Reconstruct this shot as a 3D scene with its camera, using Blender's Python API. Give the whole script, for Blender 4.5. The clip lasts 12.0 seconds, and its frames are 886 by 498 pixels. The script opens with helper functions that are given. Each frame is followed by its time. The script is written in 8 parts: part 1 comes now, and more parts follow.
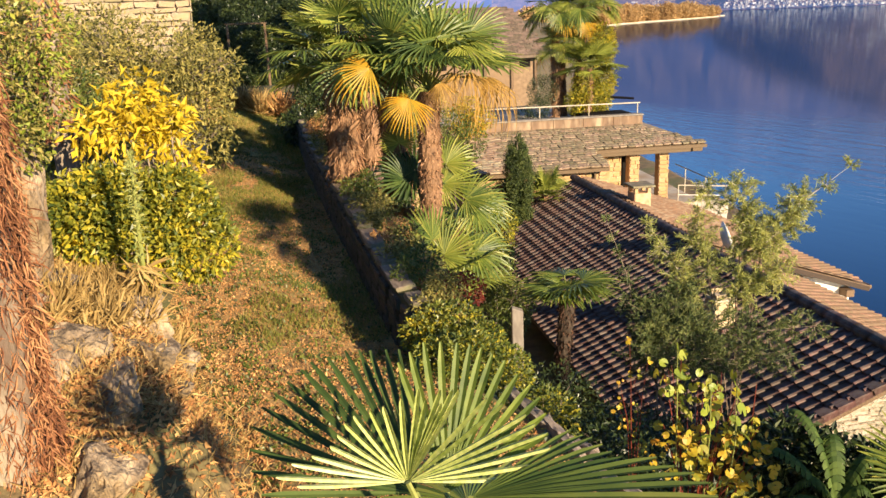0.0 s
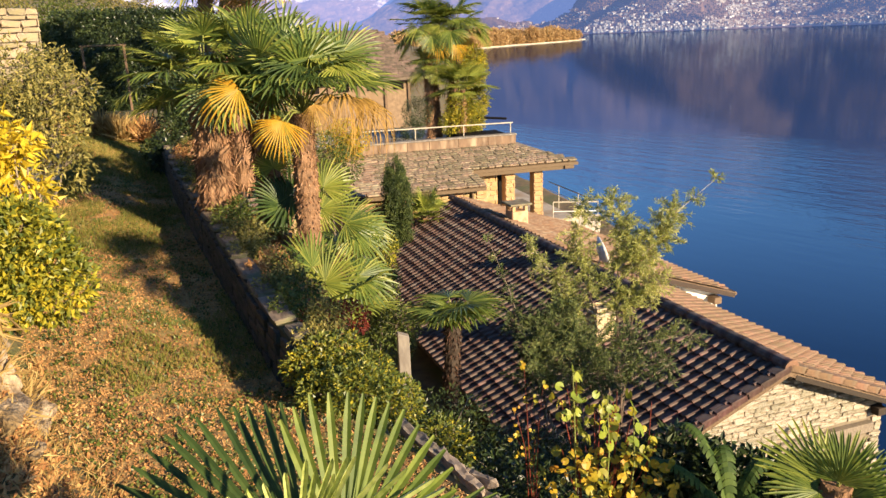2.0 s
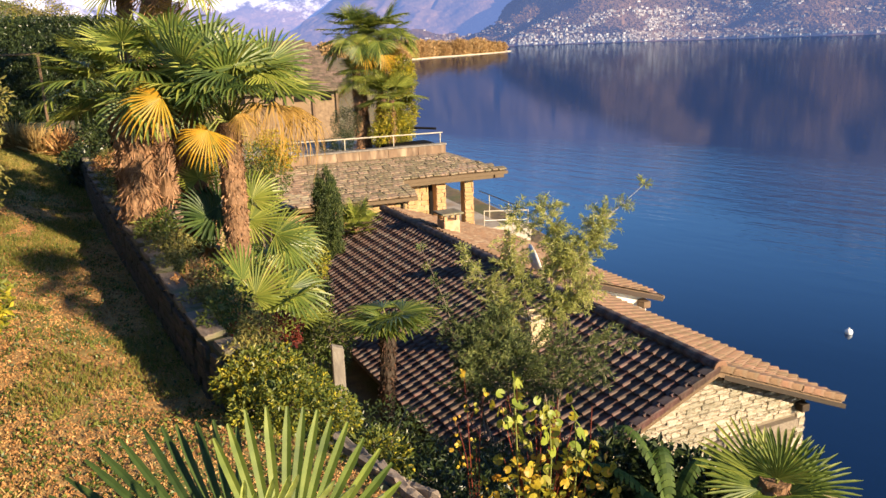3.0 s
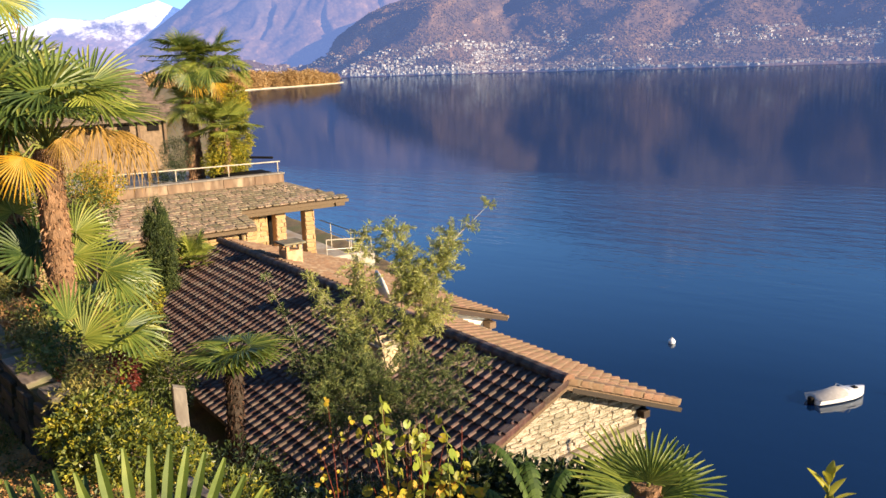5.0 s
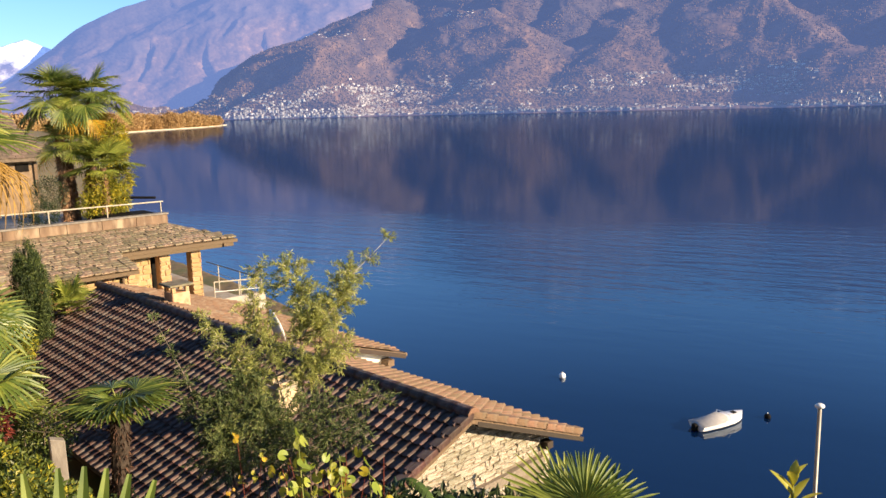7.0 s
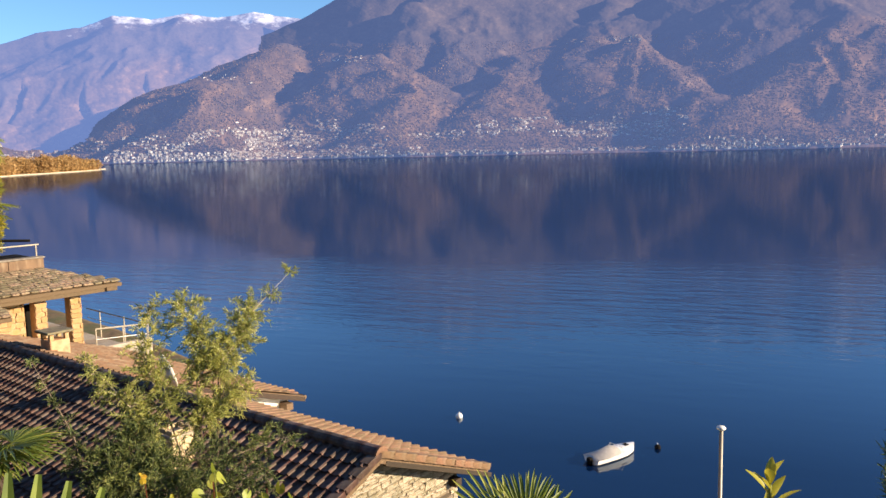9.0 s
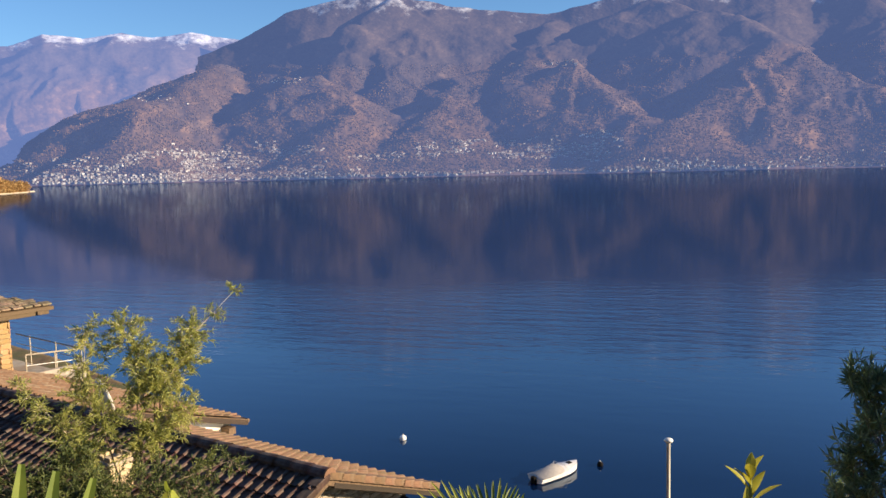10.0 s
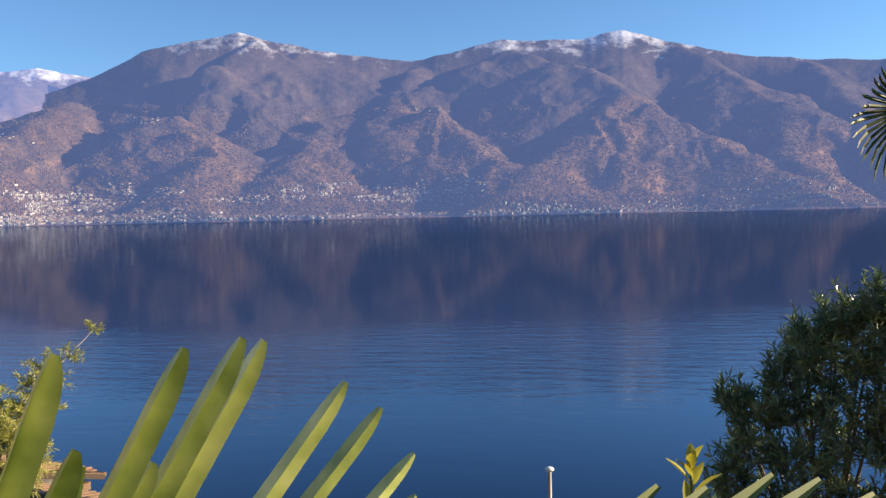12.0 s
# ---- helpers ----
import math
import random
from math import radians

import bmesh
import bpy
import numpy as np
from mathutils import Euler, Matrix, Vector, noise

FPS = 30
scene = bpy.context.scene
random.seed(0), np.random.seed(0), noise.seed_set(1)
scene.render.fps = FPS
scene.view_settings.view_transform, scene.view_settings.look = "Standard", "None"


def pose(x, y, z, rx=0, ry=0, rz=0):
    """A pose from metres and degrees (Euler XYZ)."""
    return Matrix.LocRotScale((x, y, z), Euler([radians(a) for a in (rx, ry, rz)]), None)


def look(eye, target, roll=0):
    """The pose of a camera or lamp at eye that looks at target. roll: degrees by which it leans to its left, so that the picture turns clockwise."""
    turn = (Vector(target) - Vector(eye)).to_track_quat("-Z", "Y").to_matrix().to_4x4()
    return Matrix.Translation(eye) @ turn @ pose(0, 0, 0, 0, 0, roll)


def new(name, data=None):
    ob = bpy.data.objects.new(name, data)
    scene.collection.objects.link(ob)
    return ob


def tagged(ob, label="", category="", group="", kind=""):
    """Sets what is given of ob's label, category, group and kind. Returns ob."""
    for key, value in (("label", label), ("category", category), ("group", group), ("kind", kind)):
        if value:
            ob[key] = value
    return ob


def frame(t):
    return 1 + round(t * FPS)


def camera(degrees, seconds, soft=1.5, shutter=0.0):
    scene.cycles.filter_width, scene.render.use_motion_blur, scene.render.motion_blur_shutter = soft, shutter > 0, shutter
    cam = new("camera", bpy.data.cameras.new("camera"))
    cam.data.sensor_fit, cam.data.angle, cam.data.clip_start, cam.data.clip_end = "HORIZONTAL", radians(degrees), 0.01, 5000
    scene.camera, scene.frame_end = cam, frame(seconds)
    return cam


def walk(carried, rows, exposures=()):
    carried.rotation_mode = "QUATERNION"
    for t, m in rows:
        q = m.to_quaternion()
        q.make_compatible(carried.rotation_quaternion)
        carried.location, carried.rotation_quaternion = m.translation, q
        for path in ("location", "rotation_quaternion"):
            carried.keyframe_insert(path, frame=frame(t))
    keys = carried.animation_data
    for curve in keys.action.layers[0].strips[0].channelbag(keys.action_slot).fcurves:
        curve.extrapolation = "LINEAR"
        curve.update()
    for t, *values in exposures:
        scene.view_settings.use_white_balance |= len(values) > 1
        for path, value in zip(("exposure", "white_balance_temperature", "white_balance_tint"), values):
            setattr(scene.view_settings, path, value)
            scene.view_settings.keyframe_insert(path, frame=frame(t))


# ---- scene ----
cam = camera(57.62, 12.0)
walk(cam, [
    (0, look((0.000, 0.000, 24.000), (0.000, 9.596, 21.186), -2.37)),
    (0.5, look((-0.015, 0.079, 23.971), (0.286, 9.687, 21.215), -2.44)),
    (1, look((-0.014, 0.161, 23.965), (0.648, 9.765, 21.258), -2.42)),
    (1.5, look((-0.014, 0.246, 23.966), (1.054, 9.825, 21.301), -2.36)),
    (2, look((-0.011, 0.311, 23.945), (1.486, 9.848, 21.336), -2.30)),
    (2.5, look((-0.012, 0.354, 23.924), (1.903, 9.829, 21.363), -2.23)),
    (3, look((-0.027, 0.416, 23.893), (2.316, 9.808, 21.384), -2.15)),
    (5, look((-0.086, 0.649, 23.771), (4.150, 9.432, 21.556), -1.78)),
    (5.5, look((-0.086, 0.724, 23.725), (4.500, 9.357, 21.617), -1.69)),
    (6, look((-0.098, 0.781, 23.689), (4.791, 9.274, 21.695), -1.64)),
    (6.5, look((-0.110, 0.855, 23.639), (5.070, 9.202, 21.769), -1.53)),
    (7, look((-0.139, 0.933, 23.582), (5.347, 9.110, 21.838), -1.44)),
    (7.5, look((-0.176, 1.000, 23.543), (5.621, 8.986, 21.921), -1.36)),
    (9.5, look((-0.184, 1.297, 23.345), (6.685, 8.478, 22.223), -1.34)),
    (10, look((-0.222, 1.353, 23.308), (6.931, 8.271, 22.309), -1.30)),
    (10.5, look((-0.253, 1.417, 23.266), (7.185, 8.044, 22.393), -1.12)),
    (11, look((-0.250, 1.482, 23.220), (7.468, 7.796, 22.469), -1.13)),
    (11.5, look((-0.238, 1.550, 23.163), (7.739, 7.548, 22.539), -1.14)),
    (12, look((-0.224, 1.613, 23.127), (8.008, 7.269, 22.626), -1.19)),
], [(0, 1.45), (3, 1.42), (5.2, 1.42), (7, 1.36), (9.3, 1.3), (10.4, 1.0), (11.0, 1.08), (12, 1.24)])

# ---------------------------------------------------------------- light
scene.view_settings.exposure = 1.3
SUN_AZ, SUN_EL = radians(142), radians(18.5)          # clockwise from +y
world = bpy.data.worlds.new("sky")
scene.world = world
world.use_nodes = True
wn = world.node_tree.nodes
sky = wn.new("ShaderNodeTexSky")
sky.sky_type = "NISHITA"
sky.sun_disc = False
sky.sun_elevation, sky.sun_rotation = SUN_EL, SUN_AZ
sky.altitude, sky.air_density, sky.dust_density, sky.ozone_density = 300, 1.0, 0.05, 6.0
wn["Background"].inputs["Strength"].default_value = 0.078
world.node_tree.links.new(sky.outputs["Color"], wn["Background"].inputs["Color"])
sun_data = bpy.data.lights.new("sun", "SUN")
sun_data.energy, sun_data.angle, sun_data.color = 5.0, radians(0.55), (1.0, 0.79, 0.53)
sun = new("sun", sun_data)
to_sun = Vector((math.sin(SUN_AZ) * math.cos(SUN_EL), math.cos(SUN_AZ) * math.cos(SUN_EL), math.sin(SUN_EL)))
sun.matrix_world = look(to_sun * 60 + Vector((5, 10, 20)), (5, 10, 20))

# ---------------------------------------------------------------- mesh helpers
rng = np.random.default_rng(7)


def mesh_of(name, verts, faces, material, smooth=False):
    me = bpy.data.meshes.new(name)
    me.from_pydata([tuple(map(float, v)) for v in verts], [], [tuple(map(int, f)) for f in faces])
    if material:
        me.materials.append(material)
    if smooth:
        me.shade_smooth()
    return me


def np_part(name, verts, faces, material, parent=None, label="", smooth=False):
    ob = new(name, mesh_of(name, verts, faces, material, smooth))
    ob.parent = parent
    if label:
        ob["label"] = label
    return ob


def part(name, bm, material, parent=None, label="", smooth=False):
    me = bpy.data.meshes.new(name)
    bm.to_mesh(me)
    bm.free()
    me.materials.append(material)
    if smooth:
        me.shade_smooth()
    ob = new(name, me)
    ob.parent = parent
    if label:
        ob["label"] = label
    return ob


def shared(name, me, parent, m):
    ob = new(name, me)
    ob.parent = parent
    ob.matrix_basis = m
    return ob


def thing(name, at, label, category, group="", kind="", rz=0):
    ob = new(name)
    ob.matrix_basis = pose(*at, 0, 0, rz)
    ob.empty_display_size = 0.2
    return tagged(ob, label, category, group, kind)


def box_bm(bm, lo, hi, bevel=0.0):
    m = Matrix.Translation([(a + b) / 2 for a, b in zip(lo, hi)]) @ Matrix.Diagonal([b - a for a, b in zip(lo, hi)] + [1])
    made = bmesh.ops.create_cube(bm, size=1.0, matrix=m)
    if bevel:
        edges = list({e for v in made["verts"] for e in v.link_edges})
        bmesh.ops.bevel(bm, geom=edges, offset=bevel, segments=1, affect="EDGES")
    return bm


def box_part(name, lo, hi, material, parent=None, label="", bevel=0.01):
    return part(name, box_bm(bmesh.new(), lo, hi, bevel), material, parent, label)


def tube(points, radii, sides=6, cap=True):
    """Verts and faces of a tube along points."""
    verts, faces = [], []
    pts = [Vector(p) for p in points]
    for i, p in enumerate(pts):
        d = (pts[min(i + 1, len(pts) - 1)] - pts[max(i - 1, 0)]).normalized()
        a = d.orthogonal().normalized() if i == 0 else (a - d * a.dot(d)).normalized()
        b = d.cross(a)
        for k in range(sides):
            w = 2 * math.pi * k / sides
            verts.append(p + (a * math.cos(w) + b * math.sin(w)) * radii[i])
    n = len(pts)
    for i in range(n - 1):
        for k in range(sides):
            faces.append((i * sides + k, i * sides + (k + 1) % sides, (i + 1) * sides + (k + 1) % sides, (i + 1) * sides + k))
    if cap:
        faces.append(tuple(range(sides - 1, -1, -1)))
        faces.append(tuple((n - 1) * sides + k for k in range(sides)))
    return verts, faces


def join(lists):
    verts, faces = [], []
    for v, f in lists:
        o = len(verts)
        verts.extend(v)
        faces.extend([tuple(i + o for i in q) for q in f])
    return verts, faces


def leaf_cloud(points, length, width, r, droop=0.2, fold=0.25, up=0.5, out=None):
    """Folded leaves, each of two quads, at points, turned at random and facing partly up."""
    n = len(points)
    L = length * r.uniform(0.65, 1.25, n)
    W = width * r.uniform(0.7, 1.2, n)
    d = r.normal(size=(n, 3))
    if out is not None:
        d += out * 1.2
    d[:, 2] -= droop
    d /= np.linalg.norm(d, axis=1)[:, None]
    nn = r.normal(size=(n, 3)) * 0.7 + np.array([0, 0, up])
    nn -= d * (nn * d).sum(1)[:, None]
    nn /= np.linalg.norm(nn, axis=1)[:, None] + 1e-9
    s = np.cross(nn, d)
    p = np.asarray(points)
    a = p
    b = p + d * (L * 0.45)[:, None] + s * (W / 2)[:, None] + nn * (W * fold)[:, None]
    c = p + d * L[:, None] - nn * (L * 0.12)[:, None]
    e = p + d * (L * 0.45)[:, None] - s * (W / 2)[:, None] + nn * (W * fold)[:, None]
    verts = np.stack([a, b, c, e], 1).reshape(-1, 3)
    k = np.arange(n) * 4
    faces = np.concatenate([np.stack([k, k + 1, k + 2], 1), np.stack([k, k + 2, k + 3], 1)])
    return verts, faces


def shell_points(clumps, per, r, inner=0.55):
    """Points in the outer part of balls (x, y, z, radius, flatten)."""
    out, way = [], []
    total = sum(c[3] ** 2 for c in clumps)
    for x, y, z, rad, flat in clumps:
        n = max(4, int(per * rad ** 2 / total))
        d = r.normal(size=(n, 3))
        d /= np.linalg.norm(d, axis=1)[:, None]
        q = rad * (inner + (1.08 - inner) * r.random(n) ** 0.6)
        pts = d * q[:, None]
        pts[:, 2] *= flat
        out.append(pts + [x, y, z])
        way.append(d)
    return np.concatenate(out), np.concatenate(way)


def smooth01(t):
    t = np.clip(t, 0, 1)
    return t * t * (3 - 2 * t)


# ---------------------------------------------------------------- materials
def ramp(nt, stops, interp="LINEAR"):
    node = nt.nodes.new("ShaderNodeValToRGB")
    node.color_ramp.interpolation = interp
    el = node.color_ramp.elements
    while len(el) < len(stops):
        el.new(0.5)
    for e, (p, c) in zip(el, stops):
        e.position, e.color = p, (*c, 1)
    return node


def surface(name, stops, scale=4.0, detail=6.0, rough=0.8, bump=0.3, dist=0.02, fine=0.0, fine_scale=40.0, metal=0.0,
            stretch=(1, 1, 1), vary=0.0, island=False, stain=None, stain_scale=0.7, translucent=0.0, spec=0.4, rough_var=0.15):
    """A weathered surface: colour by noise at two scales, relief, and change from piece to piece."""
    m = bpy.data.materials.new(name)
    m.use_nodes = True
    nt = m.node_tree
    n, link = nt.nodes, nt.links.new
    bsdf = n["Principled BSDF"]
    co = n.new("ShaderNodeTexCoord")
    mp = n.new("ShaderNodeMapping")
    mp.inputs["Scale"].default_value = stretch
    link(co.outputs["Object"], mp.inputs["Vector"])
    no = n.new("ShaderNodeTexNoise")
    no.inputs["Scale"].default_value, no.inputs["Detail"].default_value = scale, detail
    no.inputs["Roughness"].default_value = 0.62
    link(mp.outputs[0], no.inputs["Vector"])
    cr = ramp(nt, stops)
    link(no.outputs["Fac"], cr.inputs["Fac"])
    col = cr.outputs["Color"]
    if stain:
        sn = n.new("ShaderNodeTexNoise")
        sn.inputs["Scale"].default_value, sn.inputs["Detail"].default_value = stain_scale, 5
        link(mp.outputs[0], sn.inputs["Vector"])
        sr = ramp(nt, [(0.48, (0, 0, 0)), (0.66, (1, 1, 1))])
        link(sn.outputs["Fac"], sr.inputs["Fac"])
        mx = n.new("ShaderNodeMix")
        mx.data_type = "RGBA"
        link(sr.outputs["Color"], mx.inputs["Factor"])
        link(col, mx.inputs["A"])
        mx.inputs["B"].default_value = (*stain, 1)
        col = mx.outputs["Result"]
    if vary:
        src = n.new("ShaderNodeNewGeometry").outputs["Random Per Island"] if island else n.new("ShaderNodeObjectInfo").outputs["Random"]
        mr = n.new("ShaderNodeMapRange")
        mr.inputs["To Min"].default_value, mr.inputs["To Max"].default_value = 1 - vary, 1 + vary
        link(src, mr.inputs["Value"])
        hs = n.new("ShaderNodeHueSaturation")
        link(mr.outputs[0], hs.inputs["Value"])
        hm = n.new("ShaderNodeMapRange")
        hm.inputs["To Min"].default_value, hm.inputs["To Max"].default_value = 0.5 + vary * 0.06, 0.5 - vary * 0.06
        link(src, hm.inputs["Value"])
        link(hm.outputs[0], hs.inputs["Hue"])
        link(col, hs.inputs["Color"])
        col = hs.outputs["Color"]
    link(col, bsdf.inputs["Base Color"])
    bsdf.inputs["Metallic"].default_value = metal
    bsdf.inputs["Specular IOR Level"].default_value = spec
    rr = n.new("ShaderNodeMapRange")
    rr.inputs["To Min"].default_value, rr.inputs["To Max"].default_value = max(0.03, rough - rough_var), min(1, rough + rough_var)
    link(no.outputs["Fac"], rr.inputs["Value"])
    link(rr.outputs[0], bsdf.inputs["Roughness"])
    height = no.outputs["Fac"]
    if fine:
        fn = n.new("ShaderNodeTexNoise")
        fn.inputs["Scale"].default_value, fn.inputs["Detail"].default_value = fine_scale, 3
        link(mp.outputs[0], fn.inputs["Vector"])
        ma = n.new("ShaderNodeMath")
        ma.operation = "MULTIPLY_ADD"
        ma.inputs[1].default_value = fine
        link(fn.outputs["Fac"], ma.inputs[0])
        link(height, ma.inputs[2])
        height = ma.outputs[0]
    if bump:
        bp = n.new("ShaderNodeBump")
        bp.inputs["Strength"].default_value, bp.inputs["Distance"].default_value = bump, dist
        link(height, bp.inputs["Height"])
        link(bp.outputs[0], bsdf.inputs["Normal"])
    if translucent:
        tr = n.new("ShaderNodeBsdfTranslucent")
        link(col, tr.inputs["Color"])
        ms = n.new("ShaderNodeMixShader")
        ms.inputs[0].default_value = translucent
        link(bsdf.outputs[0], ms.inputs[1])
        link(tr.outputs[0], ms.inputs[2])
        link(ms.outputs[0], n["Material Output"].inputs["Surface"])
    return m


def foliage(name, stops, rough=0.5, translucent=0.3, patch=1.2, spec=0.4, haze_glow=0.0):
    """Leaves: colour leaf by leaf, with patches over the plant, partly letting the light through."""
    m = bpy.data.materials.new(name)
    m.use_nodes = True
    nt = m.node_tree
    n, link = nt.nodes, nt.links.new
    bsdf = n["Principled BSDF"]
    geo = n.new("ShaderNodeNewGeometry")
    co = n.new("ShaderNodeTexCoord")
    no = n.new("ShaderNodeTexNoise")
    no.inputs["Scale"].default_value, no.inputs["Detail"].default_value = patch, 3
    link(co.outputs["Object"], no.inputs["Vector"])
    ad = n.new("ShaderNodeMath")
    ad.operation = "MULTIPLY_ADD"
    ad.inputs[1].default_value = 0.62
    link(geo.outputs["Random Per Island"], ad.inputs[0])
    sb = n.new("ShaderNodeMath")
    sb.operation = "MULTIPLY_ADD"
    sb.inputs[1].default_value, sb.inputs[2].default_value = 1.1, -0.36
    link(no.outputs["Fac"], sb.inputs[0])
    link(sb.outputs[0], ad.inputs[2])
    cr = ramp(nt, stops)
    link(ad.outputs[0], cr.inputs["Fac"])
    link(cr.outputs["Color"], bsdf.inputs["Base Color"])
    bsdf.inputs["Roughness"].default_value = rough
    bsdf.inputs["Specular IOR Level"].default_value = spec
    # blue glow that paints haze onto far things; zero for near plants
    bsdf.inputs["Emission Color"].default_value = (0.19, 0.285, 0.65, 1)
    bsdf.inputs["Emission Strength"].default_value = haze_glow
    tr = n.new("ShaderNodeBsdfTranslucent")
    link(cr.outputs["Color"], tr.inputs["Color"])
    ms = n.new("ShaderNodeMixShader")
    ms.inputs[0].default_value = translucent
    link(bsdf.outputs[0], ms.inputs[1])
    link(tr.outputs[0], ms.inputs[2])
    link(ms.outputs[0], n["Material Output"].inputs["Surface"])
    return m


M = {}
M["earth"] = surface("earth", [(0.3, (0.07, 0.05, 0.025)), (0.55, (0.16, 0.11, 0.05)), (0.75, (0.24, 0.17, 0.08))], 3, bump=0.6, dist=0.05, fine=0.6, fine_scale=30, stain=(0.09, 0.1, 0.03))
M["lawn"] = surface("lawn", [(0.3, (0.13, 0.082, 0.030)), (0.5, (0.29, 0.18, 0.066)), (0.68, (0.42, 0.275, 0.105))], 9, bump=0.7, dist=0.03, fine=0.8, fine_scale=60, stain=(0.10, 0.13, 0.025), stain_scale=0.9)
M["rock"] = surface("rock", [(0.34, (0.09, 0.066, 0.043)), (0.5, (0.26, 0.19, 0.12)), (0.68, (0.44, 0.34, 0.22))], 5, bump=0.9, dist=0.08, fine=0.5, fine_scale=25, stain=(0.2, 0.13, 0.05), stretch=(1.6, 0.8, 1))
M["wallstone"] = surface("wallstone", [(0.3, (0.17, 0.125, 0.085)), (0.7, (0.40, 0.325, 0.23))], 6, bump=0.5, dist=0.02, fine=0.5, vary=0.3, stain=(0.30, 0.24, 0.13))
# the wall's deep shade is put into this near-black stone colour
M["shadedstone"] = surface("shadedstone", [(0.3, (0.028, 0.024, 0.018)), (0.7, (0.085, 0.07, 0.05))], 6, bump=0.5, dist=0.02, fine=0.5, vary=0.3, stain=(0.035, 0.042, 0.018))
M["capstone"] = surface("capstone", [(0.3, (0.09, 0.07, 0.05)), (0.7, (0.24, 0.185, 0.13))], 5, bump=0.5, dist=0.02, fine=0.5, vary=0.2, stain=(0.12, 0.12, 0.06))
M["mortar"] = surface("mortar", [(0.3, (0.30, 0.25, 0.18)), (0.7, (0.48, 0.41, 0.31))], 8, bump=0.5, dist=0.02)
M["joint"] = surface("shadowy_joint", [(0.3, (0.13, 0.10, 0.07)), (0.7, (0.22, 0.18, 0.12))], 8, bump=0.5, dist=0.02)
M["gablestone"] = surface("gablestone", [(0.3, (0.32, 0.275, 0.20)), (0.7, (0.56, 0.50, 0.39))], 7, bump=0.8, dist=0.03, fine=0.5, vary=0.3, stain=(0.30, 0.22, 0.13), stain_scale=2.5)
M["ochrestone"] = surface("ochrestone", [(0.3, (0.28, 0.18, 0.09)), (0.7, (0.52, 0.37, 0.21))], 7, bump=0.5, dist=0.015, fine=0.4, vary=0.28, stain=(0.42, 0.24, 0.1))
M["ochredark"] = surface("brown_stone", [(0.3, (0.13, 0.085, 0.05)), (0.7, (0.27, 0.185, 0.11))], 5, bump=0.5, dist=0.03, fine=0.4, stain=(0.2, 0.13, 0.07))
M["plaster"] = surface("plaster", [(0.3, (0.66, 0.62, 0.54)), (0.7, (0.82, 0.79, 0.72))], 3, bump=0.15, dist=0.01, fine=0.5, fine_scale=60, stain=(0.6, 0.55, 0.45))
# one roof, two tones: tile holds the shaded slope's tone, tilewarm the sunlit one's
M["tile"] = surface("rooftile_shaded_slope", [(0.3, (0.032, 0.014, 0.010)), (0.5, (0.062, 0.030, 0.022)), (0.75, (0.135, 0.072, 0.056))], 9, bump=0.4, dist=0.008, fine=0.5, fine_scale=70, vary=0.32, rough=0.6, spec=0.35, stain=(0.11, 0.085, 0.07), stain_scale=5.0)
M["tilewarm"] = surface("rooftile_sunlit_slope", [(0.3, (0.10, 0.056, 0.030)), (0.7, (0.215, 0.122, 0.066))], 9, bump=0.4, dist=0.008, fine=0.5, fine_scale=70, vary=0.2, rough=0.75, stain=(0.22, 0.16, 0.10), stain_scale=3.0)
M["slate"] = surface("slate", [(0.3, (0.11, 0.076, 0.046)), (0.5, (0.22, 0.158, 0.098)), (0.75, (0.37, 0.275, 0.175))], 5, bump=0.5, dist=0.015, fine=0.5, fine_scale=40, vary=0.35, rough=0.7, stain=(0.26, 0.23, 0.14), stain_scale=2.5)
M["slatebrown"] = surface("brown_slate", [(0.3, (0.075, 0.052, 0.036)), (0.7, (0.20, 0.145, 0.10))], 5, bump=0.5, dist=0.015, fine=0.5, vary=0.3, rough=0.75, island=True)
M["postgrey"] = surface("weathered_post", [(0.3, (0.12, 0.10, 0.085)), (0.7, (0.26, 0.23, 0.19))], 6, bump=0.5, dist=0.012, fine=0.6, fine_scale=50, stretch=(1, 1, 0.4))
M["concrete"] = surface("concrete", [(0.3, (0.27, 0.23, 0.19)), (0.7, (0.46, 0.41, 0.34))], 4, bump=0.35, dist=0.01, fine=0.6, fine_scale=60, stain=(0.28, 0.2, 0.13), stretch=(1, 1, 0.35))
M["redparapet"] = surface("red_parapet", [(0.3, (0.10, 0.062, 0.038)), (0.7, (0.24, 0.155, 0.095))], 4, bump=0.3, dist=0.01, stain=(0.33, 0.25, 0.165), stain_scale=2.6, stretch=(1, 1, 0.25))
M["wood"] = surface("old_wood", [(0.3, (0.07, 0.045, 0.025)), (0.7, (0.19, 0.125, 0.07))], 6, bump=0.4, dist=0.008, fine=0.5, stretch=(6, 1, 6), vary=0.15)
# roof edge wood; also the small palm's trunk, dark for the shade on it
M["darkwood"] = surface("dark_wood_shaded_trunk", [(0.3, (0.018, 0.012, 0.008)), (0.7, (0.06, 0.04, 0.026))], 6, bump=0.4, dist=0.008, fine=0.5, stretch=(6, 1, 6), vary=0.15)
M["woodgrey"] = surface("grey_wood", [(0.3, (0.13, 0.10, 0.075)), (0.7, (0.30, 0.245, 0.185))], 6, bump=0.5, dist=0.01, fine=0.5, stretch=(6, 1, 6), vary=0.15)
# near-black: black parts, and panels for the unlit inside of openings
M["dark"] = surface("black_and_unlit", [(0.3, (0.007, 0.006, 0.006)), (0.7, (0.016, 0.014, 0.012))], 3, bump=0, spec=0.05)
